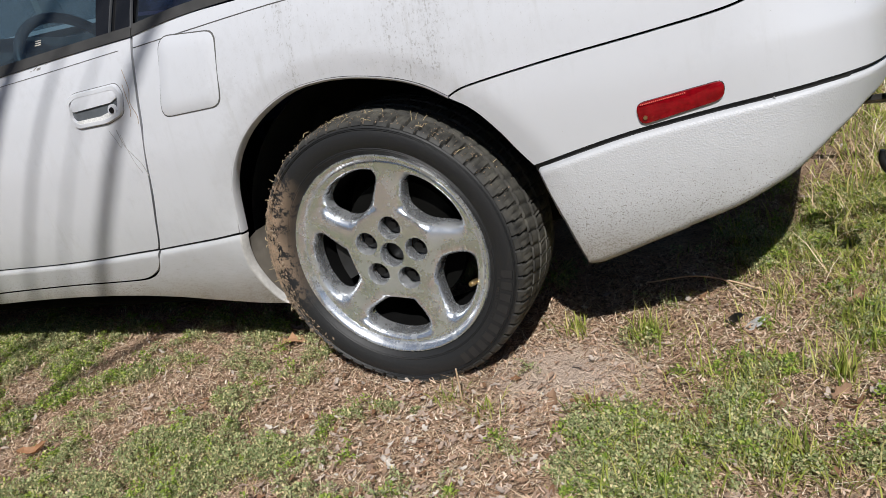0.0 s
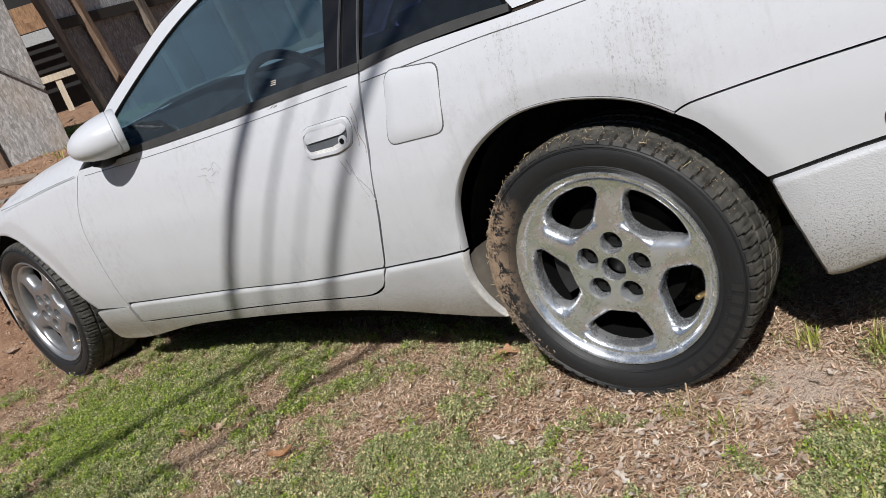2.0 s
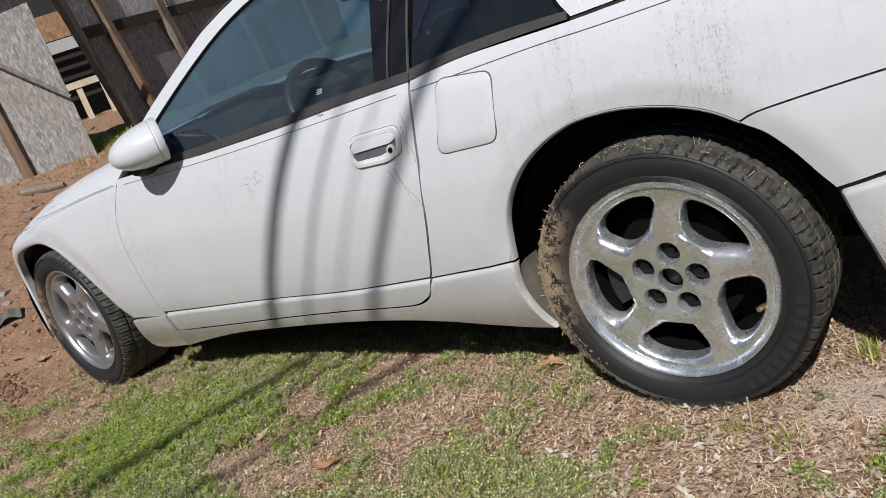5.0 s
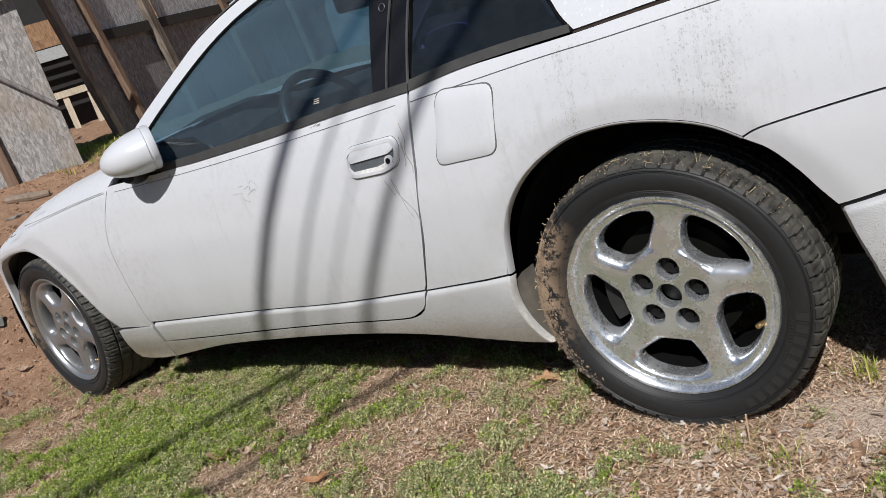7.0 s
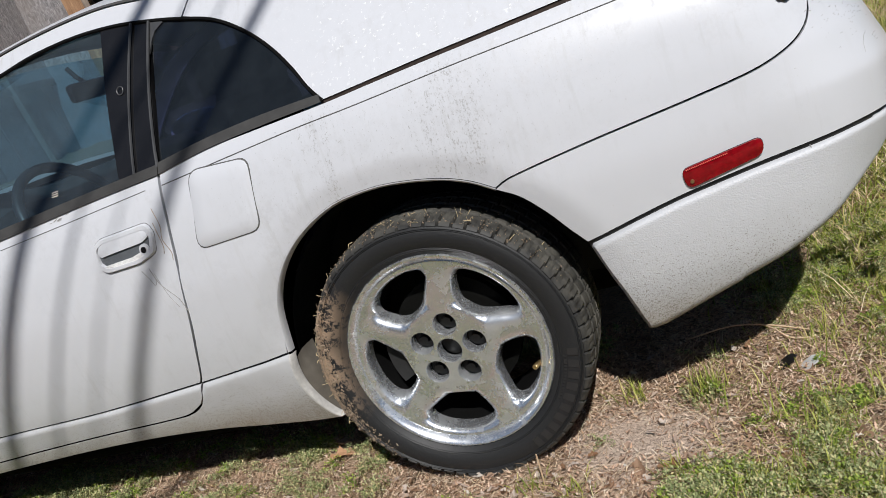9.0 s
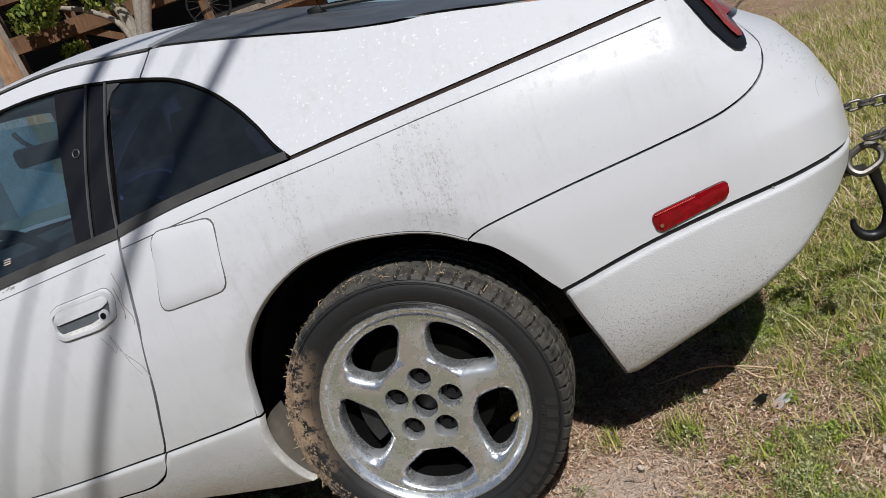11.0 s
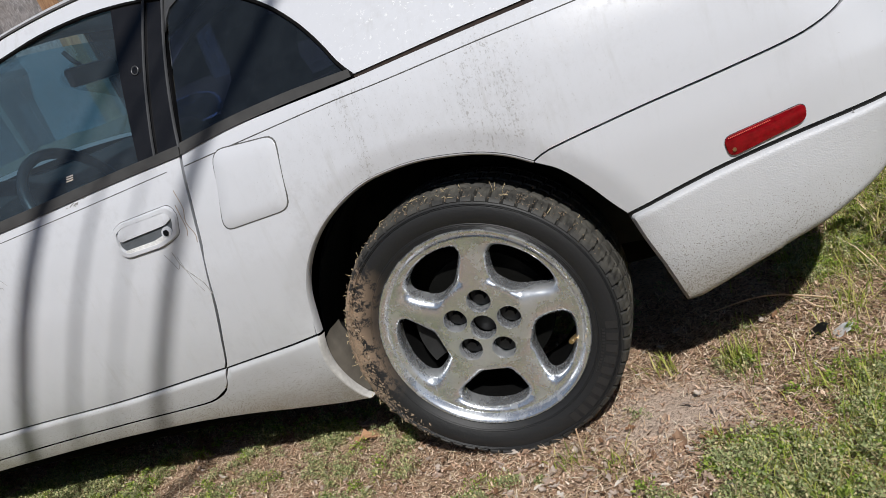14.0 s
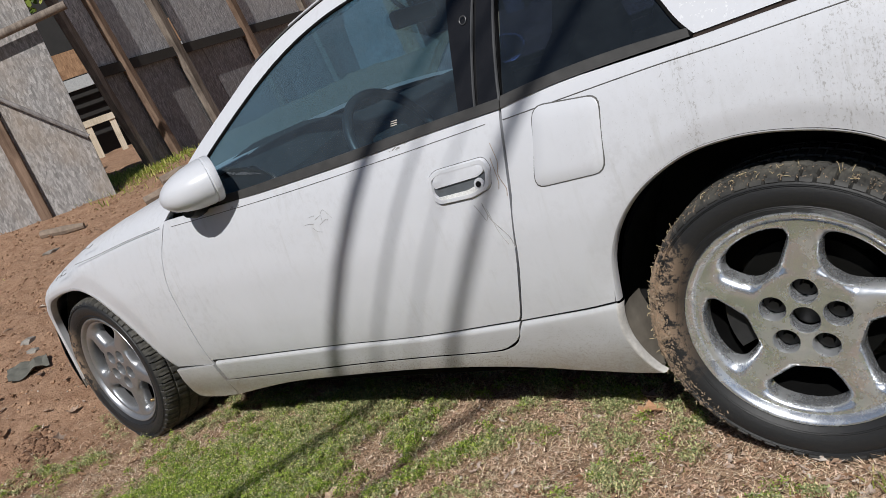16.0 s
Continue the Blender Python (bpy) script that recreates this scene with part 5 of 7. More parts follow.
hook = thing("tow_hook", "black forged tow hook hanging from a steel shackle link", "hook", (0.987, 0.34, 0.425))
bm = bmesh.new()
path = [(0.0, 0.0, -0.005), (0.004, 0.0, -0.05), (0.012, 0, -0.10), (0.012, 0, -0.14), (-0.005, 0, -0.175), (-0.035, 0, -0.190), (-0.065, 0, -0.178), (-0.080, 0, -0.150), (-0.078, 0, -0.128)]
tube(bm, spline([tuple(0.78 * q for q in p) for p in path], 40), list(np.interp(np.linspace(0, 1, 40), (0, 0.15, 0.55, 0.8, 1), (0.013, 0.010, 0.014, 0.012, 0.005))), 12)
part("hook_body", bm, IRON, hook)
bm = link_mesh((-0.01, 0, 0.018), (1, 0.1, 0.35), (0, 0.4, 1), 0.034, 0.024, 0.0075)
part("shackle", bm, STEEL, hook)
bm = bmesh.new()
tube(bm, [(-0.15, 0.08, -0.012), (-0.07, 0.03, -0.006), (-0.012, 0.0, 0.0)], 0.009, 8)
part("hook_eye", bm, STEEL, hook)
chain("tow_chain", (0.94, 0.89, 0.46), (2.6, 0.80, 0.42), 0.05, 56, "grey steel tow chain running back from the car")
chain("tow_chain", (0.99, 0.33, 0.488), (2.6, 0.62, 0.42), 0.05, 55, "grey steel tow chain holding the hook")

# ---- ground sheet ----
def soil_mat():
    m, nt, b = nodes_of("soil")
    big, mid, fine = noise_node(nt, 1.6, 5, 0.6), noise_node(nt, 14, 6, 0.7), noise_node(nt, 120, 4, 0.75)
    straw = noise_node(nt, 60, 3, 0.6, stretch=(1.0, 5.0, 1.0), dist=1.2)
    straw2 = noise_node(nt, 60, 3, 0.6, stretch=(4.5, 1.0, 1.0), dist=1.2)
    pos = nt.nodes.new("ShaderNodeSeparateXYZ")
    tc = nt.nodes.new("ShaderNodeTexCoord")
    nt.links.new(tc.outputs["Object"], pos.inputs[0])
    c = mix(nt, ramp(nt, mid.outputs["Fac"], (0.35, 0.0), (0.65, 1.0)), (0.24, 0.15, 0.094), (0.50, 0.345, 0.235))
    c = mix(nt, ramp(nt, big.outputs["Fac"], (0.40, 0.0), (0.6, 0.5)), c, (0.60, 0.44, 0.31))
    lit = math_node(nt, "MAXIMUM", ramp(nt, straw.outputs["Fac"], (0.60, 0.0), (0.66, 1.0)), ramp(nt, straw2.outputs["Fac"], (0.61, 0.0), (0.67, 1.0)))
    c = mix(nt, math_node(nt, "MULTIPLY", lit, 0.5), c, (0.52, 0.42, 0.30))
    c = mix(nt, ramp(nt, fine.outputs["Fac"], (0.34, 0.85), (0.50, 0.0)), c, (0.085, 0.052, 0.032))
    # red clay in front of the car
    clay = nt.nodes.new("ShaderNodeMapRange")
    clay.inputs[1].default_value, clay.inputs[2].default_value = -2.2, -2.9
    wob = math_node(nt, "ADD", pos.outputs["X"], math_node(nt, "MULTIPLY", math_node(nt, "SUBTRACT", mid.outputs["Fac"], 0.5), 1.4))
    nt.links.new(wob, clay.inputs[0])
    red = mix(nt, ramp(nt, mid.outputs["Fac"], (0.3, 0.0), (0.7, 1.0)), (0.30, 0.17, 0.105), (0.52, 0.335, 0.22))
    red = mix(nt, ramp(nt, fine.outputs["Fac"], (0.33, 0.6), (0.5, 0.0)), red, (0.13, 0.068, 0.04))
    c = mix(nt, clay.outputs[0], c, red)
    # a pale scraped patch behind the rear wheel
    d = nt.nodes.new("ShaderNodeVectorMath")
    d.operation = "DISTANCE"
    nt.links.new(tc.outputs["Object"], d.inputs[0])
    d.inputs[1].default_value = (0.33, 0.03, 0.01)
    r = math_node(nt, "ADD", d.outputs["Value"], math_node(nt, "MULTIPLY", mid.outputs["Fac"], 0.12))
    sand = nt.nodes.new("ShaderNodeMapRange")
    sand.inputs[1].default_value, sand.inputs[2].default_value = 0.26, 0.20
    nt.links.new(r, sand.inputs[0])
    c = mix(nt, math_node(nt, "MULTIPLY", sand.outputs[0], 0.9), c, mix(nt, fine.outputs["Fac"], (0.60, 0.45, 0.35), (0.80, 0.64, 0.52)))
    nt.links.new(c, b.inputs["Base Color"])
    setp(b, Roughness=0.95, Specular_IOR_Level=0.2)
    h = math_node(nt, "ADD", math_node(nt, "MULTIPLY", mid.outputs["Fac"], 1.5), math_node(nt, "ADD", fine.outputs["Fac"], math_node(nt, "MULTIPLY", lit, 0.5)))
    bump(nt, b, h, 0.9, 0.012)
    return m


bm = bmesh.new()
gx = np.concatenate([np.linspace(-80, -11, 14), np.linspace(-10, -3.4, 70), np.linspace(-3.35, 2.2, 200), np.linspace(2.3, 6, 30), np.linspace(8, 80, 12)])
gy = np.concatenate([np.linspace(-80, -3, 12), np.linspace(-2.5, -1.1, 12), np.linspace(-1.05, 1.0, 90), np.linspace(1.05, 9, 70), np.linspace(11, 90, 12)])
add_grid(bm, np.array([[(x, y, gz(x, y)) for x in gx] for y in gy]))
face_towards(bm, (0, 0, 1))
ground = link("ground", bm, soil_mat())
tagged(ground, "rough lawn of thin grass, straw and bare brown soil", "ground", kind="structure")


# ---- growth and litter on the ground ----
def island_mat(name, stops, rough=0.7, through=0.25):
    m, nt, b = nodes_of(name)
    g = nt.nodes.new("ShaderNodeNewGeometry")
    c = ramp(nt, g.outputs["Random Per Island"], *stops)
    n = noise_node(nt, 90, 3)
    c = mix(nt, 0.3, c, mix(nt, n.outputs["Fac"], (0.5, 0.5, 0.5), (1.3, 1.3, 1.3)), "MULTIPLY")
    nt.links.new(c, b.inputs["Base Color"])
    setp(b, Roughness=rough, Specular_IOR_Level=0.25)
    if through:
        t = nt.nodes.new("ShaderNodeBsdfTranslucent")
        nt.links.new(c, t.inputs["Color"])
        mx = nt.nodes.new("ShaderNodeMixShader")
        mx.inputs[0].default_value = through
        out = nt.nodes["Material Output"]
        nt.links.new(b.outputs[0], mx.inputs[1])
        nt.links.new(t.outputs[0], mx.inputs[2])
        nt.links.new(mx.outputs[0], out.inputs["Surface"])
    return m


def lush(x, y):
    """How green the ground is there, 0 to 1."""
    v = noise.noise(Vector((x * 1.7, y * 1.9, 5.5))) + 0.6 * noise.noise(Vector((x * 5.2, y * 5.2, 2.2)))
    v2 = noise.noise(Vector((x * 13, y * 13, 8.8))) + 0.7 * noise.noise(Vector((x * 27, y * 27, 1.8)))
    v3 = noise.noise(Vector((x * 6.5, y * 6.5, 4.1)))
    g = 0.37 + 1.15 * v + 0.62 * v2 + 0.55 * v3
    g += 0.30 * math.exp(-(((x + 1.5) / 0.9) ** 2) - ((y + 0.25) / 0.5) ** 2)
    g -= 0.75 * math.exp(-(((x + 0.40) / 0.75) ** 2) - ((y - 0.02) / 0.26) ** 2)
    g -= 0.5 * math.exp(-(((x - 0.15) / 0.4) ** 2) - ((y + 0.30) / 0.16) ** 2)
    g += 0.50 * math.exp(-(((x + 1.75) / 0.38) ** 2) - ((y + 0.40) / 0.22) ** 2)
    g += 0.8 * math.exp(-(((x - 0.47) / 0.16) ** 2) - ((y + 0.22) / 0.10) ** 2)
    g -= 1.2 * math.exp(-(((x - 0.33) / 0.15) ** 2) - ((y - 0.03) / 0.10) ** 2)
    g -= 0.9 * min(1, max(0, (-2.15 + 0.3 * v - x) / 0.3))
    g += 0.9 * math.exp(-(((x + 2.6) / 0.12) ** 2) - ((y + 0.17) / 0.08) ** 2)
    if x > 0.45:
        g += 0.32
    if y > 0.35 and x < 0.6:
        g -= 0.35
    return max(0.0, min(1.0, g))


class Field:
    """Height and greenness on a fine grid, for quick look-up."""

    def __init__(self, area, step):
        self.x0, self.x1, self.y0, self.y1 = area
        self.step = step
        xs, ys = np.arange(self.x0, self.x1 + step, step), np.arange(self.y0, self.y1 + step, step)
        self.z = np.array([[gz(x, y) for x in xs] for y in ys])
        self.g = np.array([[lush(x, y) for x in xs] for y in ys])

    def pick(self, n, keep, seed):
        rg = np.random.default_rng(seed)
        out, have = [], 0
        while have < n:
            x, y = rg.uniform(self.x0, self.x1, 2 * n), rg.uniform(self.y0, self.y1, 2 * n)
            i = ((y - self.y0) / self.step).astype(int).clip(0, self.z.shape[0] - 2)
            j = ((x - self.x0) / self.step).astype(int).clip(0, self.z.shape[1] - 2)
            u, w = (x - self.x0) / self.step - j, (y - self.y0) / self.step - i
            z = (self.z[i, j] * (1 - u) + self.z[i, j + 1] * u) * (1 - w) + (self.z[i + 1, j] * (1 - u) + self.z[i + 1, j + 1] * u) * w
            ok = rg.uniform(0, 1, 2 * n) < keep(x, y, self.g[i, j])
            out.append(np.column_stack([x, y, z])[ok])
            have += int(ok.sum())
        return np.concatenate(out)[:n]


def scatter(n, area, keep, seed):
    rng = random.Random(seed)
    out = []
    x0, x1, y0, y1 = area
    while len(out) < n:
        x, y = rng.uniform(x0, x1), rng.uniform(y0, y1)
        if rng.random() < keep(x, y):
            out.append((x, y, gz(x, y)))
    return np.array(out)


def mesh_from(name, verts, faces, mat, label, category):
    me = bpy.data.meshes.new(name)
    me.from_pydata(verts, [], faces)
    me.materials.append(mat)
    return tagged(new(name, me), label, category, kind="stuff")


def blades(base, rng, length, width, lean, curl=0.5):
    """Tapered, bent blades: four corners and a tip each."""
    n = len(base)
    yaw = rng.uniform(0, 2 * np.pi, n)
    L = rng.uniform(*length, n)
    w = rng.uniform(*width, n) / 2
    tilt = rng.uniform(*lean, n)
    out = np.stack([np.cos(yaw), np.sin(yaw), 0 * yaw], -1)
    side = np.stack([-np.sin(yaw), np.cos(yaw), 0 * yaw], -1)
    up = np.array([0, 0, 1.0])
    d1 = out * np.sin(tilt)[:, None] + up * np.cos(tilt)[:, None]
    t2 = np.minimum(tilt + curl, 1.75)
    d2 = out * np.sin(t2)[:, None] + up * np.cos(t2)[:, None]
    m = base + d1 * (L * 0.55)[:, None]
    tip = m + d2 * (L * 0.45)[:, None]
    v = np.stack([base - side * w[:, None], base + side * w[:, None], m + side * (w * 0.8)[:, None], m - side * (w * 0.8)[:, None], tip], 1).reshape(-1, 3)
    i = np.arange(n)[:, None] * 5
    quads, tris = (i + [0, 1, 2, 3]).tolist(), (i + [3, 2, 4]).tolist()
    return v, quads + tris


rng = np.random.default_rng(3)
GREEN = island_mat("grass_green", [(0.0, (0.15, 0.19, 0.035)), (0.4, (0.33, 0.40, 0.075)), (0.75, (0.52, 0.54, 0.13)), (1.0, (0.74, 0.62, 0.28))], 0.55, 0.4)
WEED = island_mat("weed_green", [(0.0, (0.13, 0.16, 0.045)), (0.35, (0.31, 0.365, 0.165)), (0.65, (0.48, 0.52, 0.26)), (0.85, (0.66, 0.62, 0.32)), (1.0, (0.80, 0.66, 0.38))], 0.5, 0.3)
CLOVER = island_mat("clover_green", [(0.0, (0.11, 0.19, 0.03)), (0.5, (0.31, 0.43, 0.07)), (1.0, (0.56, 0.62, 0.15))], 0.5, 0.4)
STEM = island_mat("weed_stem", [(0.0, (0.22, 0.15, 0.09)), (0.6, (0.40, 0.33, 0.18)), (1.0, (0.58, 0.50, 0.34))], 0.7, 0.0)
STRAW = island_mat("straw", [(0.0, (0.36, 0.22, 0.12)), (0.4, (0.70, 0.51, 0.33)), (0.8, (0.88, 0.73, 0.52)), (1.0, (0.95, 0.86, 0.70))], 0.8, 0.1)
MULCH = island_mat("mulch", [(0.0, (0.06, 0.036, 0.022)), (0.25, (0.27, 0.16, 0.10)), (0.5, (0.56, 0.36, 0.24)), (0.85, (0.74, 0.54, 0.41)), (1.0, (0.88, 0.74, 0.60))], 0.85, 0.0)
LITTER = island_mat("dead_leaf", [(0.0, (0.20, 0.10, 0.05)), (0.25, (0.33, 0.21, 0.135)), (0.6, (0.43, 0.34, 0.28)), (0.9, (0.54, 0.455, 0.39)), (1.0, (0.68, 0.62, 0.55))], 0.75, 0.15)
PEBBLE = island_mat("pebble", [(0.0, (0.34, 0.27, 0.20)), (0.6, (0.50, 0.44, 0.37)), (1.0, (0.70, 0.66, 0.60))], 0.8, 0.0)

near = Field((-3.3, 2.4, -1.35, 1.2), 0.02)


def hill(x, y):
    """Small cushions in the ground cover, 0 to 1."""
    return np.clip(0.5 + 0.30 * (np.sin(x * 151 + 3 * np.sin(y * 63)) * np.sin(y * 137 + 2.6 * np.sin(x * 71))) + 0.30 * np.sin(x * 47 + 2 * np.sin(y * 29)) * np.sin(y * 53 + 2 * np.sin(x * 23)), 0, 1)


def seen(x, y):
    """Leaves out the ground beneath the car and a scraped bare patch."""
    bare = 1 - 0.93 * np.exp(-(((x - 0.31) / 0.13) ** 4) - ((y - 0.03) / 0.085) ** 4)
    edge = np.clip((y + 1.35) / 0.45, 0, 1) * np.clip((2.4 - x) / 0.9, 0, 1) * np.clip((1.2 - y) / 0.4, 0, 1)
    return np.where((y < 0.62) | (x > 0.55), 1.0, 0.0) * bare * edge**1.5


def sprigs(base, rng, count, size, reach, tall):
    """Creeping sprigs: each a ring of small folded leaves."""
    n = len(base)
    turn = rng.uniform(0, 6.3, n)
    V = []
    for k in range(count):
        a = turn + k * (2 * np.pi / count) + rng.normal(0, 0.35, n)
        s = rng.uniform(*size, n)
        rise = rng.uniform(-0.25, 1.0, n)
        o = np.stack([np.cos(a) * np.cos(rise), np.sin(a) * np.cos(rise), np.sin(rise)], -1)
        w = np.stack([-np.sin(a), np.cos(a), rng.normal(0, 0.35, n)], -1)
        c = base + o * (reach * rng.uniform(0.2, 1, n))[:, None] + np.stack([0 * a, 0 * a, tall * rng.uniform(0, 1, n)], -1)
        m = c + o * (s * 0.55)[:, None]
        V.append(np.stack([c, m - w * (s * 0.30)[:, None], c + o * s[:, None], m + w * (s * 0.30)[:, None]], 1))
    v = np.concatenate(V).reshape(-1, 3)
    return v, np.arange(len(v)).reshape(-1, 4).tolist()


def in_view(x, y):
    """More growth where the camera passes near, less further off."""
    return np.clip(1.25 - np.maximum(0, -2.2 - x) / 0.8 - np.maximum(0, x - 1.0) / 1.0 - np.maximum(0, -0.6 - y) / 0.35, 0.12, 1)


def creepers(base, rng, runners, nodes, reach, rise):
    """Nodes along the runners of creeping plants, and the runners as thin strips."""
    n = len(base)
    out, strips = [], []
    size = rng.uniform(0.55, 1.35, n)
    for k in range(runners):
        yaw = rng.uniform(0, 2 * np.pi, n)
        bend = rng.normal(0, 0.7, n)
        length = rng.uniform(0.4, 1.0, n) * reach * size
        lift = rng.uniform(0.25, 1.0, n) * rise * size
        last = base.copy()
        for j in range(1, nodes + 1):
            t = j / nodes
            a = yaw + bend * t
            q = base + np.stack([np.cos(a) * length * t, np.sin(a) * length * t, lift * np.sin(np.pi * (0.15 + 0.75 * t)) + 0.002], -1)
            out.append(q + rng.normal(0, 0.0012, (n, 3)))
            w = np.stack([-np.sin(a), np.cos(a), 0 * a], -1) * 0.0006
            strips.append(np.stack([last - w, last + w, q + w, q - w], 1))
            last = q
    v = np.concatenate(strips).reshape(-1, 3)
    return np.concatenate(out), v, np.arange(len(v)).reshape(-1, 4).tolist()


p = near.pick(52000, lambda x, y, g: seen(x, y) * in_view(x, y) * g**1.6, 1)
v, f = blades(p, rng, (0.004, 0.016), (0.0008, 0.0018), (0.4, 1.4), 0.5)
mesh_from("grass", v, f, GREEN, "short patchy green grass", "grass")
for nm, mat, amount, seed, size, power, where in (
    ("low_weeds", WEED, 6000, 2, (0.0034, 0.0085), 2.3, lambda x, y: 1.0 - 0.55 * np.exp(-(((x + 1.9) / 0.5) ** 2) - ((y + 0.35) / 0.3) ** 2) - 0.6 * np.clip((x - 0.55) / 0.2, 0, 1) * np.clip((y + 0.1) / 0.2, 0, 1)),
    ("clover", CLOVER, 2100, 22, (0.0045, 0.0095), 1.6, lambda x, y: 0.10 + np.exp(-(((x + 1.85) / 0.45) ** 2) - ((y + 0.33) / 0.28) ** 2) + 0.6 * np.exp(-(((x + 1.1) / 0.25) ** 2) - ((y + 0.05) / 0.15) ** 2) ),
):
    p = near.pick(amount, lambda x, y, g: seen(x, y) * in_view(x, y) * np.clip(g * 1.1 + 0.03, 0, 1)**power * np.clip(where(x, y), 0, 1), seed)
    q, v, f = creepers(p, rng, 5, 6, 0.040, 0.030)
    mesh_from("weed_runners", v, f, STEM, "thin runners of creeping weeds", "weeds")
    v, f = sprigs(q, rng, 3, size, 0.003, 0.004)
    mesh_from(nm, v, f, mat, "creeping small-leaved weeds in the lawn", "weeds")
p = near.pick(16000, lambda x, y, g: seen(x, y) * in_view(x, y) * np.clip(g - 0.25, 0, 1)**1.5 * (0.1 + 0.9 * hill(x, y)), 15)
v, f = blades(p, rng, (0.012, 0.040), (0.0009, 0.0022), (0.1, 0.95), 0.6)
mesh_from("fine_grass", v, f, GREEN, "fine upright grass among the weeds", "grass")
p = near.pick(26000, lambda x, y, g: seen(x, y) * np.clip((x - 0.4) / 0.2, 0, 1) * np.clip(g + 0.1, 0, 1), 16)
v, f = blades(p, rng, (0.015, 0.085), (0.0012, 0.0034), (0.1, 1.3), 0.8)
mesh_from("loose_grass", v, f, GREEN, "loose longer grass by the tail of the car", "grass")
p = near.pick(46000, lambda x, y, g: seen(x, y) * in_view(x, y) * (0.3 + 0.7 * (1 - g)) * np.where(x < -2.5, 0.12, 1), 3)
p[:, 2] += rng.uniform(0.001, 0.014, len(p))
v, f = blades(p, rng, (0.008, 0.050), (0.0006, 0.0016), (1.1, 1.57), 0.1)
mesh_from("straw_litter", v, f, STRAW, "dry straw lying on the soil", "straw")
p = near.pick(90000, lambda x, y, g: seen(x, y) * in_view(x, y) * (0.12 + 0.85 * (1 - g)) * np.where(x < -2.5, 0.30, 1), 6)
p[:, 2] += rng.uniform(0.0005, 0.012, len(p))
v, f = blades(p, rng, (0.004, 0.018), (0.0012, 0.0048), (0.9, 1.6), 0.3)
mesh_from("mulch", v, f, MULCH, "broken bark, stems and leaf crumbs over the soil", "mulch")
# rank grass behind the car
back = Field((0.75, 5.0, 0.3, 8.5), 0.05)


def soft_edge(x, y):
    return np.clip((x - 0.75) / 0.3, 0, 1) * np.clip((5.0 - x) / 2.0, 0, 1) * np.clip((y - 0.3) / 0.3, 0, 1) * np.clip((8.5 - y) / 3.0, 0, 1)


p = back.pick(70000, lambda x, y, g: soft_edge(x, y) * np.minimum(1, 0.35 + g) * np.minimum(1, 1.6 / (0.4 + y)), 4)
v, f = blades(p, rng, (0.025, 0.115), (0.0022, 0.0055), (0.2, 1.25), 0.8)
mesh_from("long_grass", v, f, GREEN, "longer grass behind the car", "grass")
p = back.pick(46000, lambda x, y, g: soft_edge(x, y) * (0.4 + 0.6 * (1 - g)) * np.minimum(1, 1.6 / (0.4 + y)), 5)
v, f = blades(p, rng, (0.03, 0.16), (0.0012, 0.0034), (0.6, 1.5), 0.3)
mesh_from("dry_grass", v, f, STRAW, "dry yellow grass stalks", "grass")
# thinner growth over the rest of the yard
yard = Field((-5.5, 9.0, -6.0, 14.0), 0.14)
p = yard.pick(50000, lambda x, y, g: np.minimum(1, g + 0.2) * np.where(x < -2.6, 0.05, 1) * np.where((x > -3.3) & (x < 1.2) & (y > -0.9) & (y < 2.2), 0, 1) * np.exp(-(((x - 1.0) / 4.2) ** 2) - ((y - 0.5) / np.where(y > 0.5, 9.0, 4.4)) ** 2), 12)
v, f = blades(p, rng, (0.012, 0.05), (0.003, 0.008), (0.3, 1.35), 0.6)
mesh_from("yard_grass", v, f, GREEN, "thin grass over the rest of the yard", "grass")

# single tufts
TUFTS = [(0.46, 0.18, 0.085, 90), (0.83, 0.02, 0.09, 70), (0.55, -0.16, 0.05, 80), (0.10, -0.07, 0.05, 40), (-0.45, -0.35, 0.045, 60), (0.20, -0.12, 0.06, 40), (0.87, 0.22, 0.08, 60), (-1.30, -0.28, 0.05, 90), (0.72, 0.34, 0.07, 60), (1.05, 0.5, 0.11, 90), (0.66, -0.02, 0.07, 50), (0.98, 0.02, 0.09, 60), (1.12, 0.22, 0.10, 70), (1.22, -0.10, 0.09, 60), (0.40, -0.10, 0.05, 40), (0.76, -0.22, 0.07, 50), (1.30, 0.40, 0.10, 70), (0.30, 0.20, 0.07, 50), (-0.05, -0.10, 0.035, 30), (0.95, 0.75, 0.11, 70), (1.25, 0.95, 0.12, 80)]
for k, (x, y, h, n) in enumerate(TUFTS):
    b0 = np.column_stack([rng.normal(0, 0.018, n), rng.normal(0, 0.018, n), np.zeros(n)])
    v, f = blades(b0, rng, (h * 0.5, h * 1.1), (0.0018, 0.0036), (0.05, 0.9), 0.5)
    ob = mesh_from("grass_tuft", v, f, GREEN, "upright tuft of green grass", "grass tuft")
    ob.location = (x, y, gz(x, y) - 0.003)
    ob["group"] = "grass tufts"


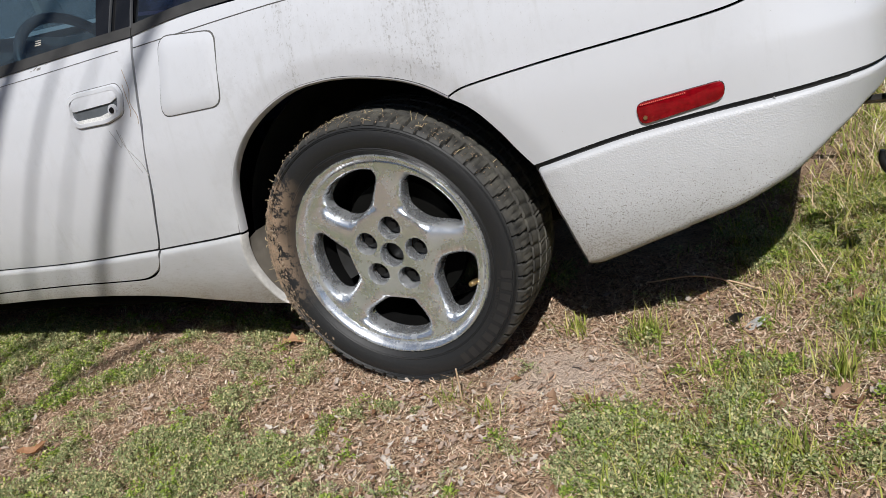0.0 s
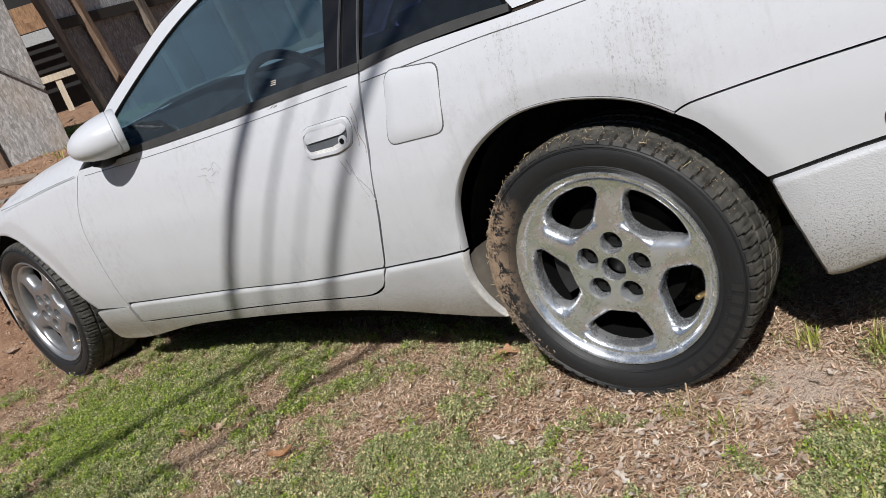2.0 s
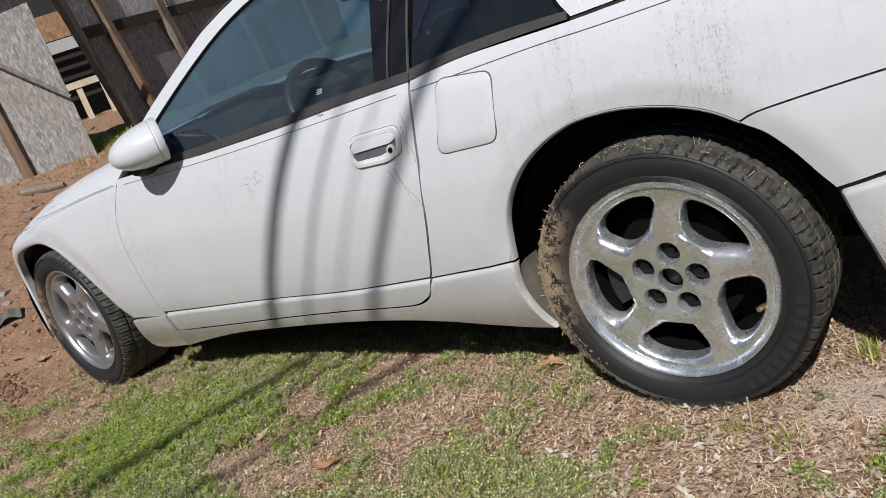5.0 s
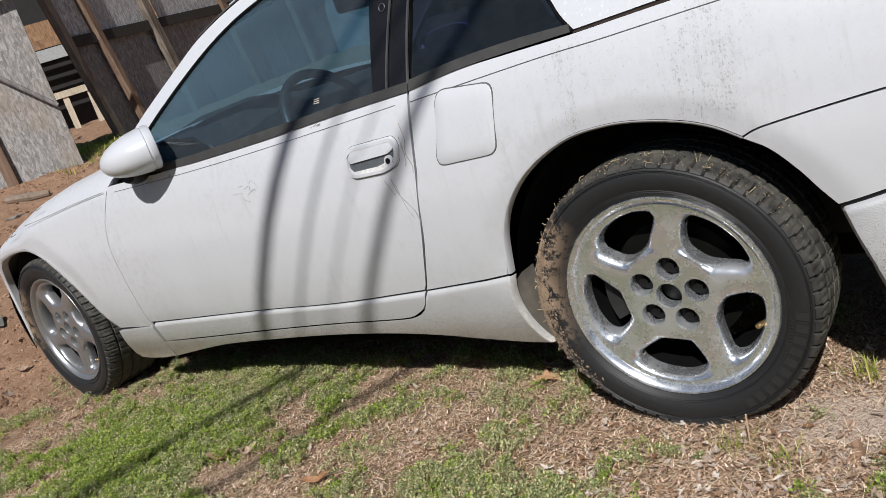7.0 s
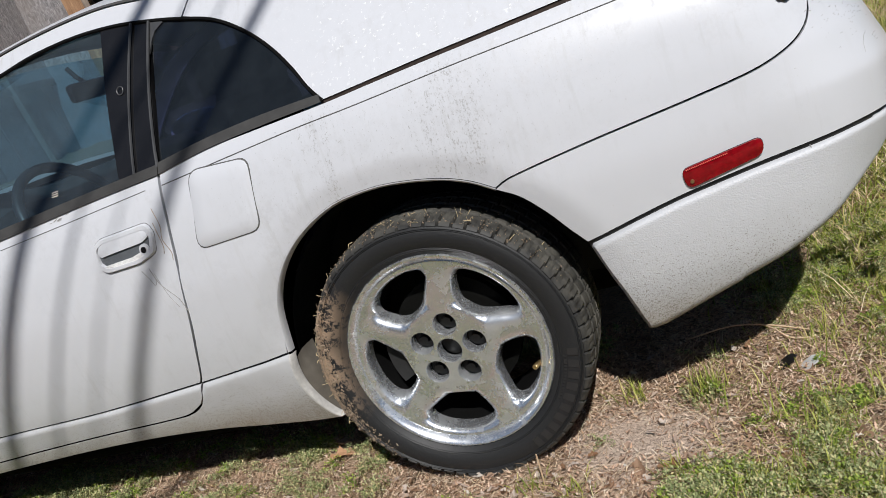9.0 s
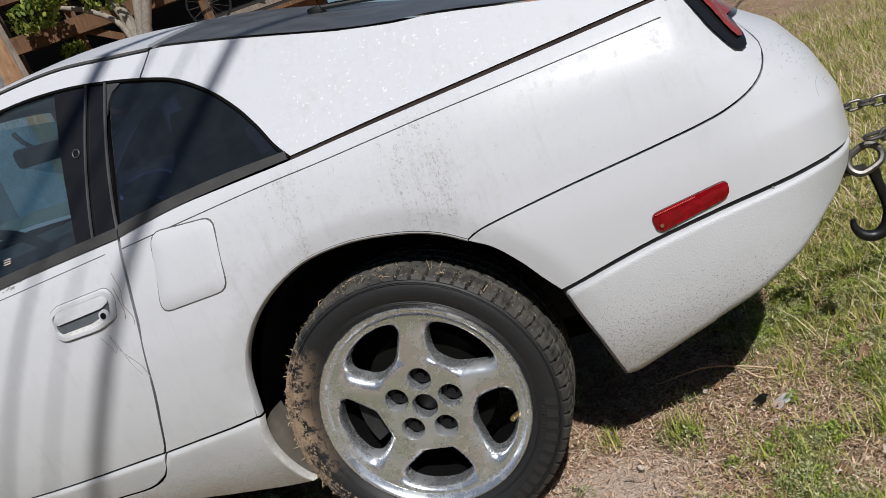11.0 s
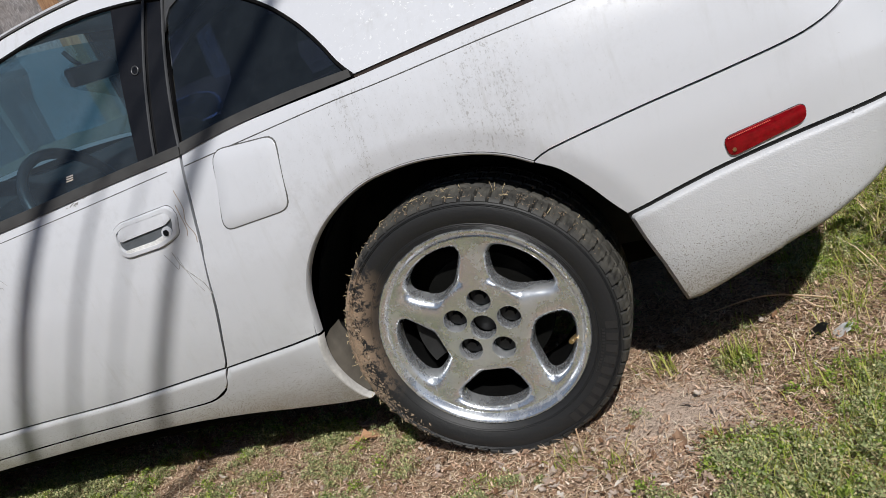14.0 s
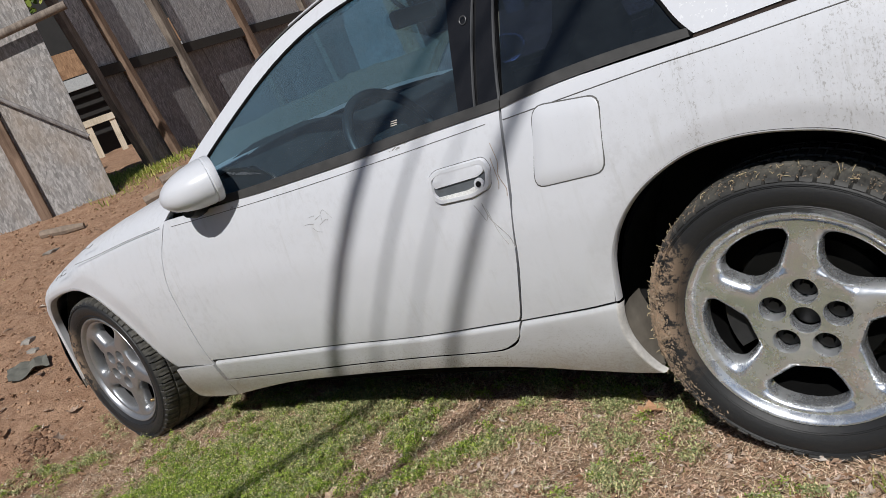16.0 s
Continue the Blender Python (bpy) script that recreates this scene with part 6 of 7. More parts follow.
def leaf_mesh(rng, s):
    """A curled dead leaf."""
    n = 7
    v = []
    c1, c2, tw = rng.uniform(-0.5, 1.0), rng.uniform(0.2, 0.9), rng.uniform(-0.5, 0.5)
    for i in range(n):
        t = i / (n - 1)
        w = s * 0.30 * math.sin(math.pi * min(0.97, 0.06 + 0.9 * t)) * (1 if i % 2 else 0.55) * rng.uniform(0.7, 1.25)
        x, z = s * (t - 0.5), s * c1 * (t - 0.5) ** 2 * 1.4
        for k in (-1, -0.5, 0, 0.5, 1):
            v.append((x + 0.06 * s * abs(k) * rng.uniform(-1, 1), w * k, z + c2 * w * (abs(k) ** 1.6) * 0.9 + tw * w * k * (t - 0.5)))
    f = [(i * 5 + j, i * 5 + j + 1, i * 5 + j + 6, i * 5 + j + 5) for i in range(n - 1) for j in range(4)]
    return np.array(v), f


def strewn(name, n, area, keep, size, mat, label, category, seed, maker, lift=0.003):
    rg = np.random.default_rng(seed)
    pts = scatter(n, area, keep, seed)
    V, F, o = [], [], 0
    for q in pts:
        v, f = maker(rg, rg.uniform(*size))
        a, b, c = rg.uniform(0, 6.3), rg.normal(0, 0.25), rg.normal(0, 0.25)
        R = np.array(Euler((b, c, a)).to_matrix())
        v = v @ R.T + q
        v[:, 2] += lift
        V.append(v)
        F += [tuple(k + o for k in ff) for ff in f]
        o += len(v)
    return mesh_from(name, np.concatenate(V), F, mat, label, category)


def pebble(rg, s):
    b = bmesh.new()
    bmesh.ops.create_icosphere(b, subdivisions=1, radius=s / 2)
    v = np.array([tuple(q.co) for q in b.verts]) * (1, rg.uniform(0.6, 1), rg.uniform(0.4, 0.7))
    v += rg.normal(0, s * 0.06, v.shape)
    f = [tuple(q.index for q in ff.verts) for ff in b.faces]
    b.free()
    return v, f


def pale(x, y):
    return math.exp(-(((x - 0.22) / 0.42) ** 2) - ((y + 0.27) / 0.22) ** 2) * (0 if math.hypot(x - 0.31, y - 0.03) < 0.13 else 1) + 0.08


strewn("leaf_litter", 2000, (-1.8, 1.5, -0.75, 0.4), pale, (0.006, 0.027), LITTER, "curled dead leaves and bark scraps", "leaves", 7, leaf_mesh, 0.012)
strewn("leaf_litter", 420, (-4.5, 3.0, -0.95, 3.0), lambda x, y: 0.5 if (x < -2.3 or x > 0.7) else 0.06, (0.02, 0.07), LITTER, "brown dead leaves scattered over the soil", "leaves", 8, leaf_mesh, 0.010)
strewn("gravel", 700, (-3.6, 1.5, -0.95, 0.6), lambda x, y: 0.2 + pale(x, y) + (0.4 if x < -2.4 else 0), (0.002, 0.009), PEBBLE, "small pale stones in the soil", "gravel", 9, pebble)
CLOD = island_mat("red_clods", [(0.0, (0.20, 0.115, 0.07)), (1.0, (0.44, 0.28, 0.18))], 0.95, 0.0)
strewn("soil_clods", 6000, (-6.0, -2.35, -0.9, 2.6), lambda x, y: 1.0 if x < -2.7 else 0.4, (0.003, 0.028), CLOD, "crumbled red-brown soil clods", "soil", 10, pebble)

CLOD_DARK = island_mat("dark_clods", [(0.0, (0.10, 0.055, 0.035)), (1.0, (0.30, 0.18, 0.115))], 0.95, 0.0)
HOLES = ((-3.15, -0.10, 110, 0.04), (-2.87, -0.30, 60, 0.03))
# crumbled soil heaped at each dug hole; the hole's shade is put into the clods' colour
for hx, hy, hn, hs in HOLES:
    strewn("soil_clods", hn, (hx - 0.12, hx + 0.12, hy - 0.09, hy + 0.09), lambda x, y, hx=hx, hy=hy: math.exp(-(((x - hx) / 0.07) ** 2) - ((y - hy) / 0.05) ** 2), (0.008, hs), CLOD_DARK, "crumbled soil clods, dark in place of a small hole", "soil", int(hn), pebble)

# single big leaves and stones that catch the eye
for x, y, s, col, yaw in ((-2.19, -0.13, 0.07, (0.44, 0.24, 0.11), 0.7), (-1.28, -0.29, 0.085, (0.36, 0.22, 0.14), 0.3), (-1.22, -0.24, 0.06, (0.42, 0.30, 0.22), 1.5), (-0.86, -0.33, 0.075, (0.30, 0.15, 0.07), 0.4), (-0.81, -0.36, 0.055, (0.26, 0.12, 0.05), 1.2), (-0.46, 0.17, 0.085, (0.34, 0.19, 0.10), 0.2), (-1.62, -0.10, 0.05, (0.46, 0.27, 0.13), 2.0), (0.90, -0.16, 0.06, (0.58, 0.42, 0.22), 0.8), (-0.29, -0.28, 0.05, (0.48, 0.31, 0.18), 1.7), (0.15, -0.42, 0.06, (0.50, 0.45, 0.39), 0.9), (0.62, -0.42, 0.06, (0.50, 0.45, 0.38), 2.4)):
    v, f = leaf_mesh(np.random.default_rng(int(1000 * abs(x))), s)
    me = bpy.data.meshes.new("dead_leaf")
    me.from_pydata(v, [], f)
    me.materials.append(plain("leaf_brown", col, 0.7, grain=70, amount=0.35))
    ob = tagged(new("dead_leaf", me), "large curled dead leaf lying on the grass", "leaf", "fallen leaves")
    ob.matrix_world = pose(x, y, gz(x, y) + 0.012, 8, -6, math.degrees(yaw))
for x, y, s in ((-0.17, -0.19, 0.024), (-0.145, -0.215, 0.018), (-0.19, -0.235, 0.016), (-0.02, -0.14, 0.03), (-1.76, -0.31, 0.030), (-0.55, -0.47, 0.018)):
    v, f = pebble(np.random.default_rng(int(1000 * s)), s)
    me = bpy.data.meshes.new("stone")
    me.from_pydata(v, [], f)
    me.materials.append(PEBBLE)
    ob = tagged(new("stone", me), "small pale stone lying in the grass", "stone", "stones in the grass")
    ob.location = (x, y, gz(x, y) + s * 0.12)

# a scrap of black and white plastic, and a bent dry stalk
scrap = thing("plastic_scrap", "torn scrap of black and white plastic on the soil", "litter", (0.655, 0.22, gz(0.655, 0.22)))
for nm, col, off in (("black_piece", (0.02, 0.02, 0.02), (-0.03, 0.01)), ("white_piece", (0.75, 0.75, 0.76), (0.015, -0.01))):
    bm = bmesh.new()
    g = [[(off[0] + 0.05 * u + 0.01 * w, off[1] + 0.022 * w - 0.03 * u, 0.012 + 0.018 * math.sin(3 * u + w)) for u in np.linspace(-0.5, 0.5, 6)] for w in np.linspace(-0.5, 0.5, 4)]
    add_grid(bm, np.array(g))
    rim_flange(bm, (0, 0, -0.002))
    part(nm, bm, plain(nm + "_plastic", col, 0.3), scrap)
for pts in ([(0.42, 0.42, 0.03), (0.55, 0.40, 0.05), (0.68, 0.36, 0.03), (0.74, 0.33, 0.01)], [(0.55, 0.50, 0.02), (0.62, 0.36, 0.045), (0.66, 0.32, 0.03), (0.76, 0.34, 0.015)], [(-1.33, -0.22, 0.035), (-1.332, -0.222, 0.02), (-1.333, -0.222, 0.0)], [(-1.36, -0.215, 0.034), (-1.30, -0.20, 0.036), (-1.27, -0.19, 0.030)], [(0.14, -0.09, 0.10), (0.135, -0.085, 0.05), (0.13, -0.08, 0.01)]):
    bm = bmesh.new()
    tube(bm, spline(pts, 20), 0.0017, 6)
    tagged(link("dry_stalk", bm, STRAW), "bent dry stalk lying in the grass", "stalk", "dry stalks")

# ---- overhead cables whose shadows cross the car ----
CABLE = plain("cable_black", (0.03, 0.03, 0.03), 0.6)
WOOD_OLD = plain("weathered_wood", (0.22, 0.17, 0.13), 0.9, grain=25, amount=0.45, bumps=0.004)
LINE_DIR = Vector((0.24, 0.77, 0.0)).normalized()
far_y, near_y = 14.0, -11.0
for start, rad in (((-1.185, -0.01, 0.443), 0.0215), ((-0.915, -0.015, 0.584), 0.0065), ((-0.795, -0.015, 0.57), 0.0035), ((-0.667, -0.014, 0.555), 0.0165)):
    p = Vector(start) - SUN_DIR * ((4.3 - start[2]) / -SUN_DIR.z)
    a = p + LINE_DIR * ((near_y - p.y) / LINE_DIR.y)
    b = p + LINE_DIR * ((far_y - p.y) / LINE_DIR.y)
    bm = bmesh.new()
    tube(bm, [a, p, b], rad, 8)
    tagged(link("overhead_cable", bm, CABLE), "black overhead cable strung between poles", "cable", "overhead cables")
    for q in (a, b):
        bm = bmesh.new()
        tube(bm, [(q.x, q.y, gz(q.x, q.y) - 0.3), (q.x, q.y, 2.4), (q.x, q.y, 4.6)], [0.12, 0.11, 0.10], 12)
        tagged(link("utility_pole", bm, WOOD_OLD), "weathered wooden pole carrying a cable", "pole", "utility poles")

# ---- fence of strand board and rails in front of the car ----
def osb(name, tone, warm):
    m, nt, b = nodes_of(name)
    v = nt.nodes.new("ShaderNodeTexVoronoi")
    v.inputs["Scale"].default_value = 58
    tc = nt.nodes.new("ShaderNodeTexCoord")
    mp = nt.nodes.new("ShaderNodeMapping")
    mp.inputs["Scale"].default_value = (1.0, 1.6, 0.38)
    mp.inputs["Rotation"].default_value = (0.4, 0.2, 0.3)
    nt.links.new(tc.outputs["Object"], mp.inputs["Vector"])
    nt.links.new(mp.outputs["Vector"], v.inputs["Vector"])
    n, big = noise_node(nt, 60, 5, 0.8, stretch=(1, 1, 0.4)), noise_node(nt, 2.0, 5)
    c = mix(nt, v.outputs["Color"], tuple(k * 0.50 for k in tone), tuple(k * 1.5 for k in tone))
    c = mix(nt, ramp(nt, n.outputs["Fac"], (0.42, 0.0), (0.62, 0.7)), c, tuple(k * 0.45 for k in tone))
    c = mix(nt, ramp(nt, big.outputs["Fac"], (0.45, 0.0), (0.7, 0.6)), c, warm)
    bw = nt.nodes.new("ShaderNodeRGBToBW")
    nt.links.new(c, bw.inputs[0])
    nt.links.new(c, b.inputs["Base Color"])
    setp(b, Roughness=0.9, Specular_IOR_Level=0.2)
    bump(nt, b, bw.outputs[0], 0.6, 0.006)
    return m


OSB_PALE = osb("strand_board_pale", (0.32, 0.305, 0.295), (0.30, 0.235, 0.175))
OSB_DARK = osb("strand_board_dark", (0.25, 0.24, 0.245), (0.20, 0.175, 0.16))
OSB_GREY = osb("strand_board_grey", (0.46, 0.455, 0.46), (0.36, 0.34, 0.33))


def timber(name, col, dark):
    m, nt, b = nodes_of(name)
    n = noise_node(nt, 30, 6, 0.7, stretch=(1.0, 1.0, 0.06), dist=0.6)
    k = noise_node(nt, 5, 3)
    c = mix(nt, ramp(nt, n.outputs["Fac"], (0.35, 0.0), (0.65, 1.0)), dark, col)
    c = mix(nt, ramp(nt, k.outputs["Fac"], (0.5, 0.0), (0.7, 0.5)), c, tuple(q * 0.6 for q in dark))
    nt.links.new(c, b.inputs["Base Color"])
    setp(b, Roughness=0.88, Specular_IOR_Level=0.25)
    bump(nt, b, n.outputs["Fac"], 0.5, 0.004)
    return m


POST = timber("post_grey_brown", (0.27, 0.225, 0.185), (0.12, 0.095, 0.078))
PLANK = timber("plank_dark", (0.30, 0.28, 0.27), (0.13, 0.118, 0.112))
FRESH = timber("plank_tan", (0.38, 0.235, 0.135), (0.20, 0.11, 0.062))
FRESHDARK = timber("post_red_brown", (0.26, 0.18, 0.13), (0.12, 0.075, 0.05))
BEAM = timber("beam_brown", (0.17, 0.095, 0.05), (0.08, 0.042, 0.024))
EYE = Vector((0.46, -1.43, 1.0))


def sight(az, dist):
    return Vector((EYE.x + dist * math.sin(radians(az)), EYE.y + dist * math.cos(radians(az)), 0))


F0, F1 = Vector((-5.80, 2.72, 0)), Vector((-7.45, 9.45, 0))
ALONG = (F1 - F0).normalized()
OUT = Vector((ALONG.y, -ALONG.x, 0))
if OUT.dot(EYE - F0) < 0:
    OUT = -OUT
LEAN = -0.115      # the fence leans along its own line


def fence_at(d, h, out=0.0):
    """A point of the fence d along it, h up and so far out of its plane."""
    q = F0 + ALONG * d + OUT * out
    base = gz(q.x, q.y)
    return q + ALONG * (LEAN * h * 1.5) + Vector((0, 0, base + h))


def slab(bm, corners, t):
    """A board with those four corners in its face and thickness t behind it."""
    c = [Vector(q) for q in corners]
    nrm = (c[1] - c[0]).cross(c[3] - c[0]).normalized()
    if nrm.dot(EYE - c[0]) < 0:
        nrm = -nrm
    g = [bm.verts.new(q) for q in c] + [bm.verts.new(q - nrm * t) for q in c]
    for i in range(4):
        k = (i + 1) % 4
        bm.faces.new([g[i], g[k], g[k + 4], g[i + 4]])
    bm.faces.new(g[:4])
    bm.faces.new(g[4:])
    bmesh.ops.recalc_face_normals(bm, faces=bm.faces[:])


def on_fence(name, d0, d1, h0, h1, out, t, mat, parent, label="", skew=0.0):
    bm = bmesh.new()
    slab(bm, [fence_at(d0, h0, out), fence_at(d1, h0 + skew, out), fence_at(d1, h1 + skew, out), fence_at(d0, h1, out)], t)
    return part(name, bm, mat, parent, label, smooth=False)


fence = thing("fence", "old fence of grey strand board and dark planks on leaning posts", "fence", (0, 0, 0))
LENGTH = (F1 - F0).length
for d, w, mat in ((0.0, 0.065, POST), (0.38, 0.06, FRESHDARK), (1.12, 0.085, POST), (2.32, 0.085, FRESHDARK), (3.7, 0.08, POST), (5.2, 0.09, POST), (LENGTH - 0.62, 0.50, FRESH), (LENGTH - 0.10, 0.10, POST)):
    on_fence("post", d, d + w, -0.15, 2.6, 0.07, 0.07, mat, fence)
d, k = 0.12, 0
while d < LENGTH:
    e = min(LENGTH, d + 1.20)
    on_fence("strand_board", d, e - 0.02, 0.90 - 0.03 * (k % 2), 2.75, 0.0 + 0.012 * (k % 2), 0.012, OSB_GREY, fence, "weathered grey strand board", 0.02)
    d, k = e, k + 1
d, k = 0.06, 0
random.seed(21)
while d < LENGTH:
    w = random.uniform(0.42, 0.70)
    on_fence("plank", d, d + w - 0.012, -0.10, 0.93 + random.uniform(-0.015, 0.015), -0.03, 0.02, OSB_DARK, fence)
    d += w
# near-black strip along the line where boards and planks meet
on_fence("rail", 0.0, LENGTH, 0.84, 0.93, 0.03, 0.03, plain("near_black_rail", (0.03, 0.026, 0.022), 0.9), fence)

# end of the fence: boards turned towards the car
def end_board(name, az0, az1, dist, top, mat, label=""):
    bm = bmesh.new()
    a, b = sight(az0, dist), sight(az1, dist)
    lean = Vector((-0.045, -0.03, 0)) * (top - 1)
    za, zb = gz(a.x, a.y) - 0.1, gz(b.x, b.y) - 0.1
    slab(bm, [a + Vector((0, 0, za)), b + Vector((0, 0, zb)), b + lean + Vector((0, 0, top)), a + lean + Vector((0, 0, top))], 0.03)
    return part(name, bm, mat, fence, label, smooth=False)


end_board("strand_board", -41.0, -37.3, 11.3, 4.3, OSB_DARK, "weathered grey strand board")
end_board("plank", -37.45, -36.35, 11.2, 4.4, FRESH, "tan wooden board")
end_board("post", -36.35, -35.98, 11.1, 4.4, POST)

# free-standing sheet of strand board with a batten and a rod
S0, S1 = sight(-58.9, 6.9), sight(-73.0, 7.4)
board = thing("strand_board_sheet", "tall pale strand board sheet standing on the bank", "board")


def sheet_at(t, h, out=0.0):
    q = S0.lerp(S1, t)
    n = (EYE - q).normalized()
    q = q + Vector((n.x, n.y, 0)) * out
    return Vector((q.x, q.y, gz(q.x, q.y) + h))


bm = bmesh.new()
slab(bm, [sheet_at(0, -0.05), sheet_at(1, -0.05), sheet_at(1, 2.5), sheet_at(0, 2.5)], 0.014)
part("sheet", bm, OSB_PALE, board, smooth=False)
bm = bmesh.new()
slab(bm, [sheet_at(0.275, -0.05, 0.05), sheet_at(0.32, -0.05, 0.05), sheet_at(0.34, 1.1, 0.05), sheet_at(0.295, 1.1, 0.05)], 0.05)
part("batten", bm, FRESHDARK, board, smooth=False)
bm = bmesh.new()
tube(bm, [sheet_at(0.0, 0.50, 0.05), sheet_at(0.26, 0.96, 0.05), sheet_at(0.60, 1.50, 0.05)], 0.018, 8)
part("rod", bm, PLANK, board)
bm = bmesh.new()
tube(bm, [sheet_at(0.45, 1.30, 0.10), sheet_at(0.0, 1.42, 0.10), sheet_at(-0.14, 1.45, 0.10)], 0.032, 10)
part("top_pole", bm, POST, board)

ROCK = plain("rock_grey", (0.24, 0.22, 0.195), 0.9, grain=24, amount=0.4, bumps=0.006)
# scraps at the foot of the bank
for k, (az, dd, s) in enumerate(((-71.3, 4.68, 0.13), (-67.5, 4.9, 0.10), (-64.0, 6.2, 0.13), (-69.5, 5.6, 0.12), (-67.5, 4.75, 0.11))):
    q = sight(az, dd)
    v, f = pebble(np.random.default_rng(40 + k), s)
    v = v * (1, 1, 0.55)
    me = bpy.data.meshes.new("rock")
    me.from_pydata(v, [], f)
    me.materials.append(ROCK)
    ob = tagged(new("rock", me), "flat grey stone half sunk in the clay", "rock", "stones on the bank")
    ob.location = (q.x, q.y, gz(q.x, q.y))
CLOTH = plain("old_green_cloth", (0.12, 0.118, 0.10), 0.9, grain=30, amount=0.3, bumps=0.003)
q = Vector((-3.74, 0.25, 0))
bm = bmesh.new()
g = [[(q.x + 0.10 * u - 0.13 * w, q.y + 0.17 * u + 0.07 * w, gz(q.x + 0.10 * u - 0.13 * w, q.y + 0.17 * u + 0.07 * w) + 0.012 + 0.035 * abs(noise.noise(Vector((u * 3, w * 3, 9))))) for u in np.linspace(-0.5, 0.5, 14)] for w in np.linspace(-0.5, 0.5, 12)]
add_grid(bm, np.array(g))
face_towards(bm, (0, 0, 1))
tagged(link("cloth_scrap", bm, CLOTH), "crumpled grey-green cloth half buried in the clay", "cloth")
for a, b, r in ((sight(-64.0, 6.55), sight(-61.5, 6.4), 0.03), (sight(-56.0, 6.6), sight(-53.5, 6.7), 0.04), (sight(-57.5, 6.3), sight(-54.5, 6.35), 0.035), (sight(-56.2, 6.1), sight(-53.0, 6.3), 0.03)):
    bm = bmesh.new()
    tube(bm, [(q.x, q.y, gz(q.x, q.y) + r * 0.8) for q in (a, a.lerp(b, 0.5) + Vector((0.03, 0, 0)), b)], [r, r * 1.1, r * 0.7], 8)
    tagged(link("fallen_branch", bm, WOOD_OLD), "weathered branch lying on the bank", "branch", "fallen wood")

# a patch of green grass where the bank meets the fence
q = sight(-58.3, 7.6)
patch = Field((q.x - 0.9, q.x + 0.9, q.y - 0.7, q.y + 0.7), 0.05)
p = patch.pick(4000, lambda x, y, g: np.exp(-(((x - q.x) / 0.55) ** 2) - ((y - q.y) / 0.4) ** 2), 31)
v, f = blades(p, rng, (0.03, 0.09), (0.004, 0.010), (0.1, 1.1), 0.6)
mesh_from("bank_grass", v, f, GREEN, "bright green grass on the bank by the fence", "grass")

# porch seen through the gap
porch = thing("porch", "shaded porch of a house behind the fence", "house")
c = sight(-57.8, 15.0)
nv = (EYE - c)
nv.z = 0
nv.normalize()
sd = Vector((-nv.y, nv.x, 0))
zb = gz(c.x, c.y)


def porch_slab(name, u0, u1, h0, h1, out, t, mat, label=""):
    bm = bmesh.new()
    slab(bm, [c + sd * u0 + nv * out + Vector((0, 0, h0)), c + sd * u1 + nv * out + Vector((0, 0, h0)), c + sd * u1 + nv * out + Vector((0, 0, h1)), c + sd * u0 + nv * out + Vector((0, 0, h1))], t)
    return part(name, bm, mat, porch, label, smooth=False)


# near-black wall colour stands in for the shade of porch and deck
SHADE_WALL = plain("painted_shade_wall", (0.018, 0.017, 0.016), 0.9, grain=8)
PALEWOOD = timber("pale_rail", (0.62, 0.55, 0.44), (0.45, 0.38, 0.28))
porch_slab("wall", -2.2, 2.2, zb - 0.6, zb + 3.6, 0, 0.2, SHADE_WALL)
for k in range(6):
    porch_slab("shingle_course", -2.2, 2.2, 2.50 + 0.075 * k, 2.57 + 0.075 * k, 0.9 - 0.08 * k, 0.03, FRESH)
porch_slab("eave", -2.2, 2.2, 2.30, 2.48, 0.92, 0.05, plain("grey_eave", (0.35, 0.36, 0.36), 0.8))
porch_slab("rail", -2.2, 2.2, 1.70, 1.80, 1.2, 0.06, PALEWOOD)
porch_slab("floor_beam", -2.2, 2.2, 1.02, 1.14, 1.2, 0.10, PALEWOOD)
for k in range(12):
    u = -2.1 + 0.37 * k
    porch_slab("baluster", u, u + 0.09, 1.14, 1.70, 1.18, 0.04, PALEWOOD)

# raised deck with tree and pot behind the car
deck_c = sight(-31.5, 13.0)
deck = thing("deck_frame", "brown timber deck frame on posts with dark space beneath", "deck")
nv2 = (EYE - deck_c)
nv2.z = 0
nv2.normalize()
sd2 = Vector((-nv2.y, nv2.x, 0))
if sd2.x > 0:
    sd2 = -sd2


def deck_slab(name, u0, u1, h0, h1, out, t, mat, tilt=0.0):
    bm = bmesh.new()
    slab(bm, [deck_c + sd2 * u0 + nv2 * out + Vector((0, 0, h0)), deck_c + sd2 * u1 + nv2 * out + Vector((0, 0, h0 + tilt)), deck_c + sd2 * u1 + nv2 * out + Vector((0, 0, h1 + tilt)), deck_c + sd2 * u0 + nv2 * out + Vector((0, 0, h1))], t)
    return part(name, bm, mat, deck, smooth=False)


deck_slab("beam", -3.5, 3.0, 3.12, 3.36, 0.3, 0.10, BEAM)
deck_slab("beam", -3.5, 3.0, 3.75, 3.95, 0.5, 0.10, BEAM)
deck_slab("beam", -3.5, 3.0, 2.66, 2.74, 0.0, 0.08, POST)
# dark sheet in place of the shade behind the deck frame
deck_slab("deck_shade_sheet", -3.5, 3.0, 0.5, 4.6, -1.4, 0.1, SHADE_WALL)
for u in (-3.3, -1.6, 0.2, 1.6, 2.8):
    deck_slab("deck_post", u, u + 0.14, 0.3, 3.9, 0.2, 0.14, BEAM)
deck_slab("brace", -0.5, 0.2, 2.70, 2.82, 0.22, 0.08, BEAM, 0.42)
deck_slab("brace", -2.4, -1.6, 2.90, 3.0, 0.22, 0.08, BEAM, 0.42)
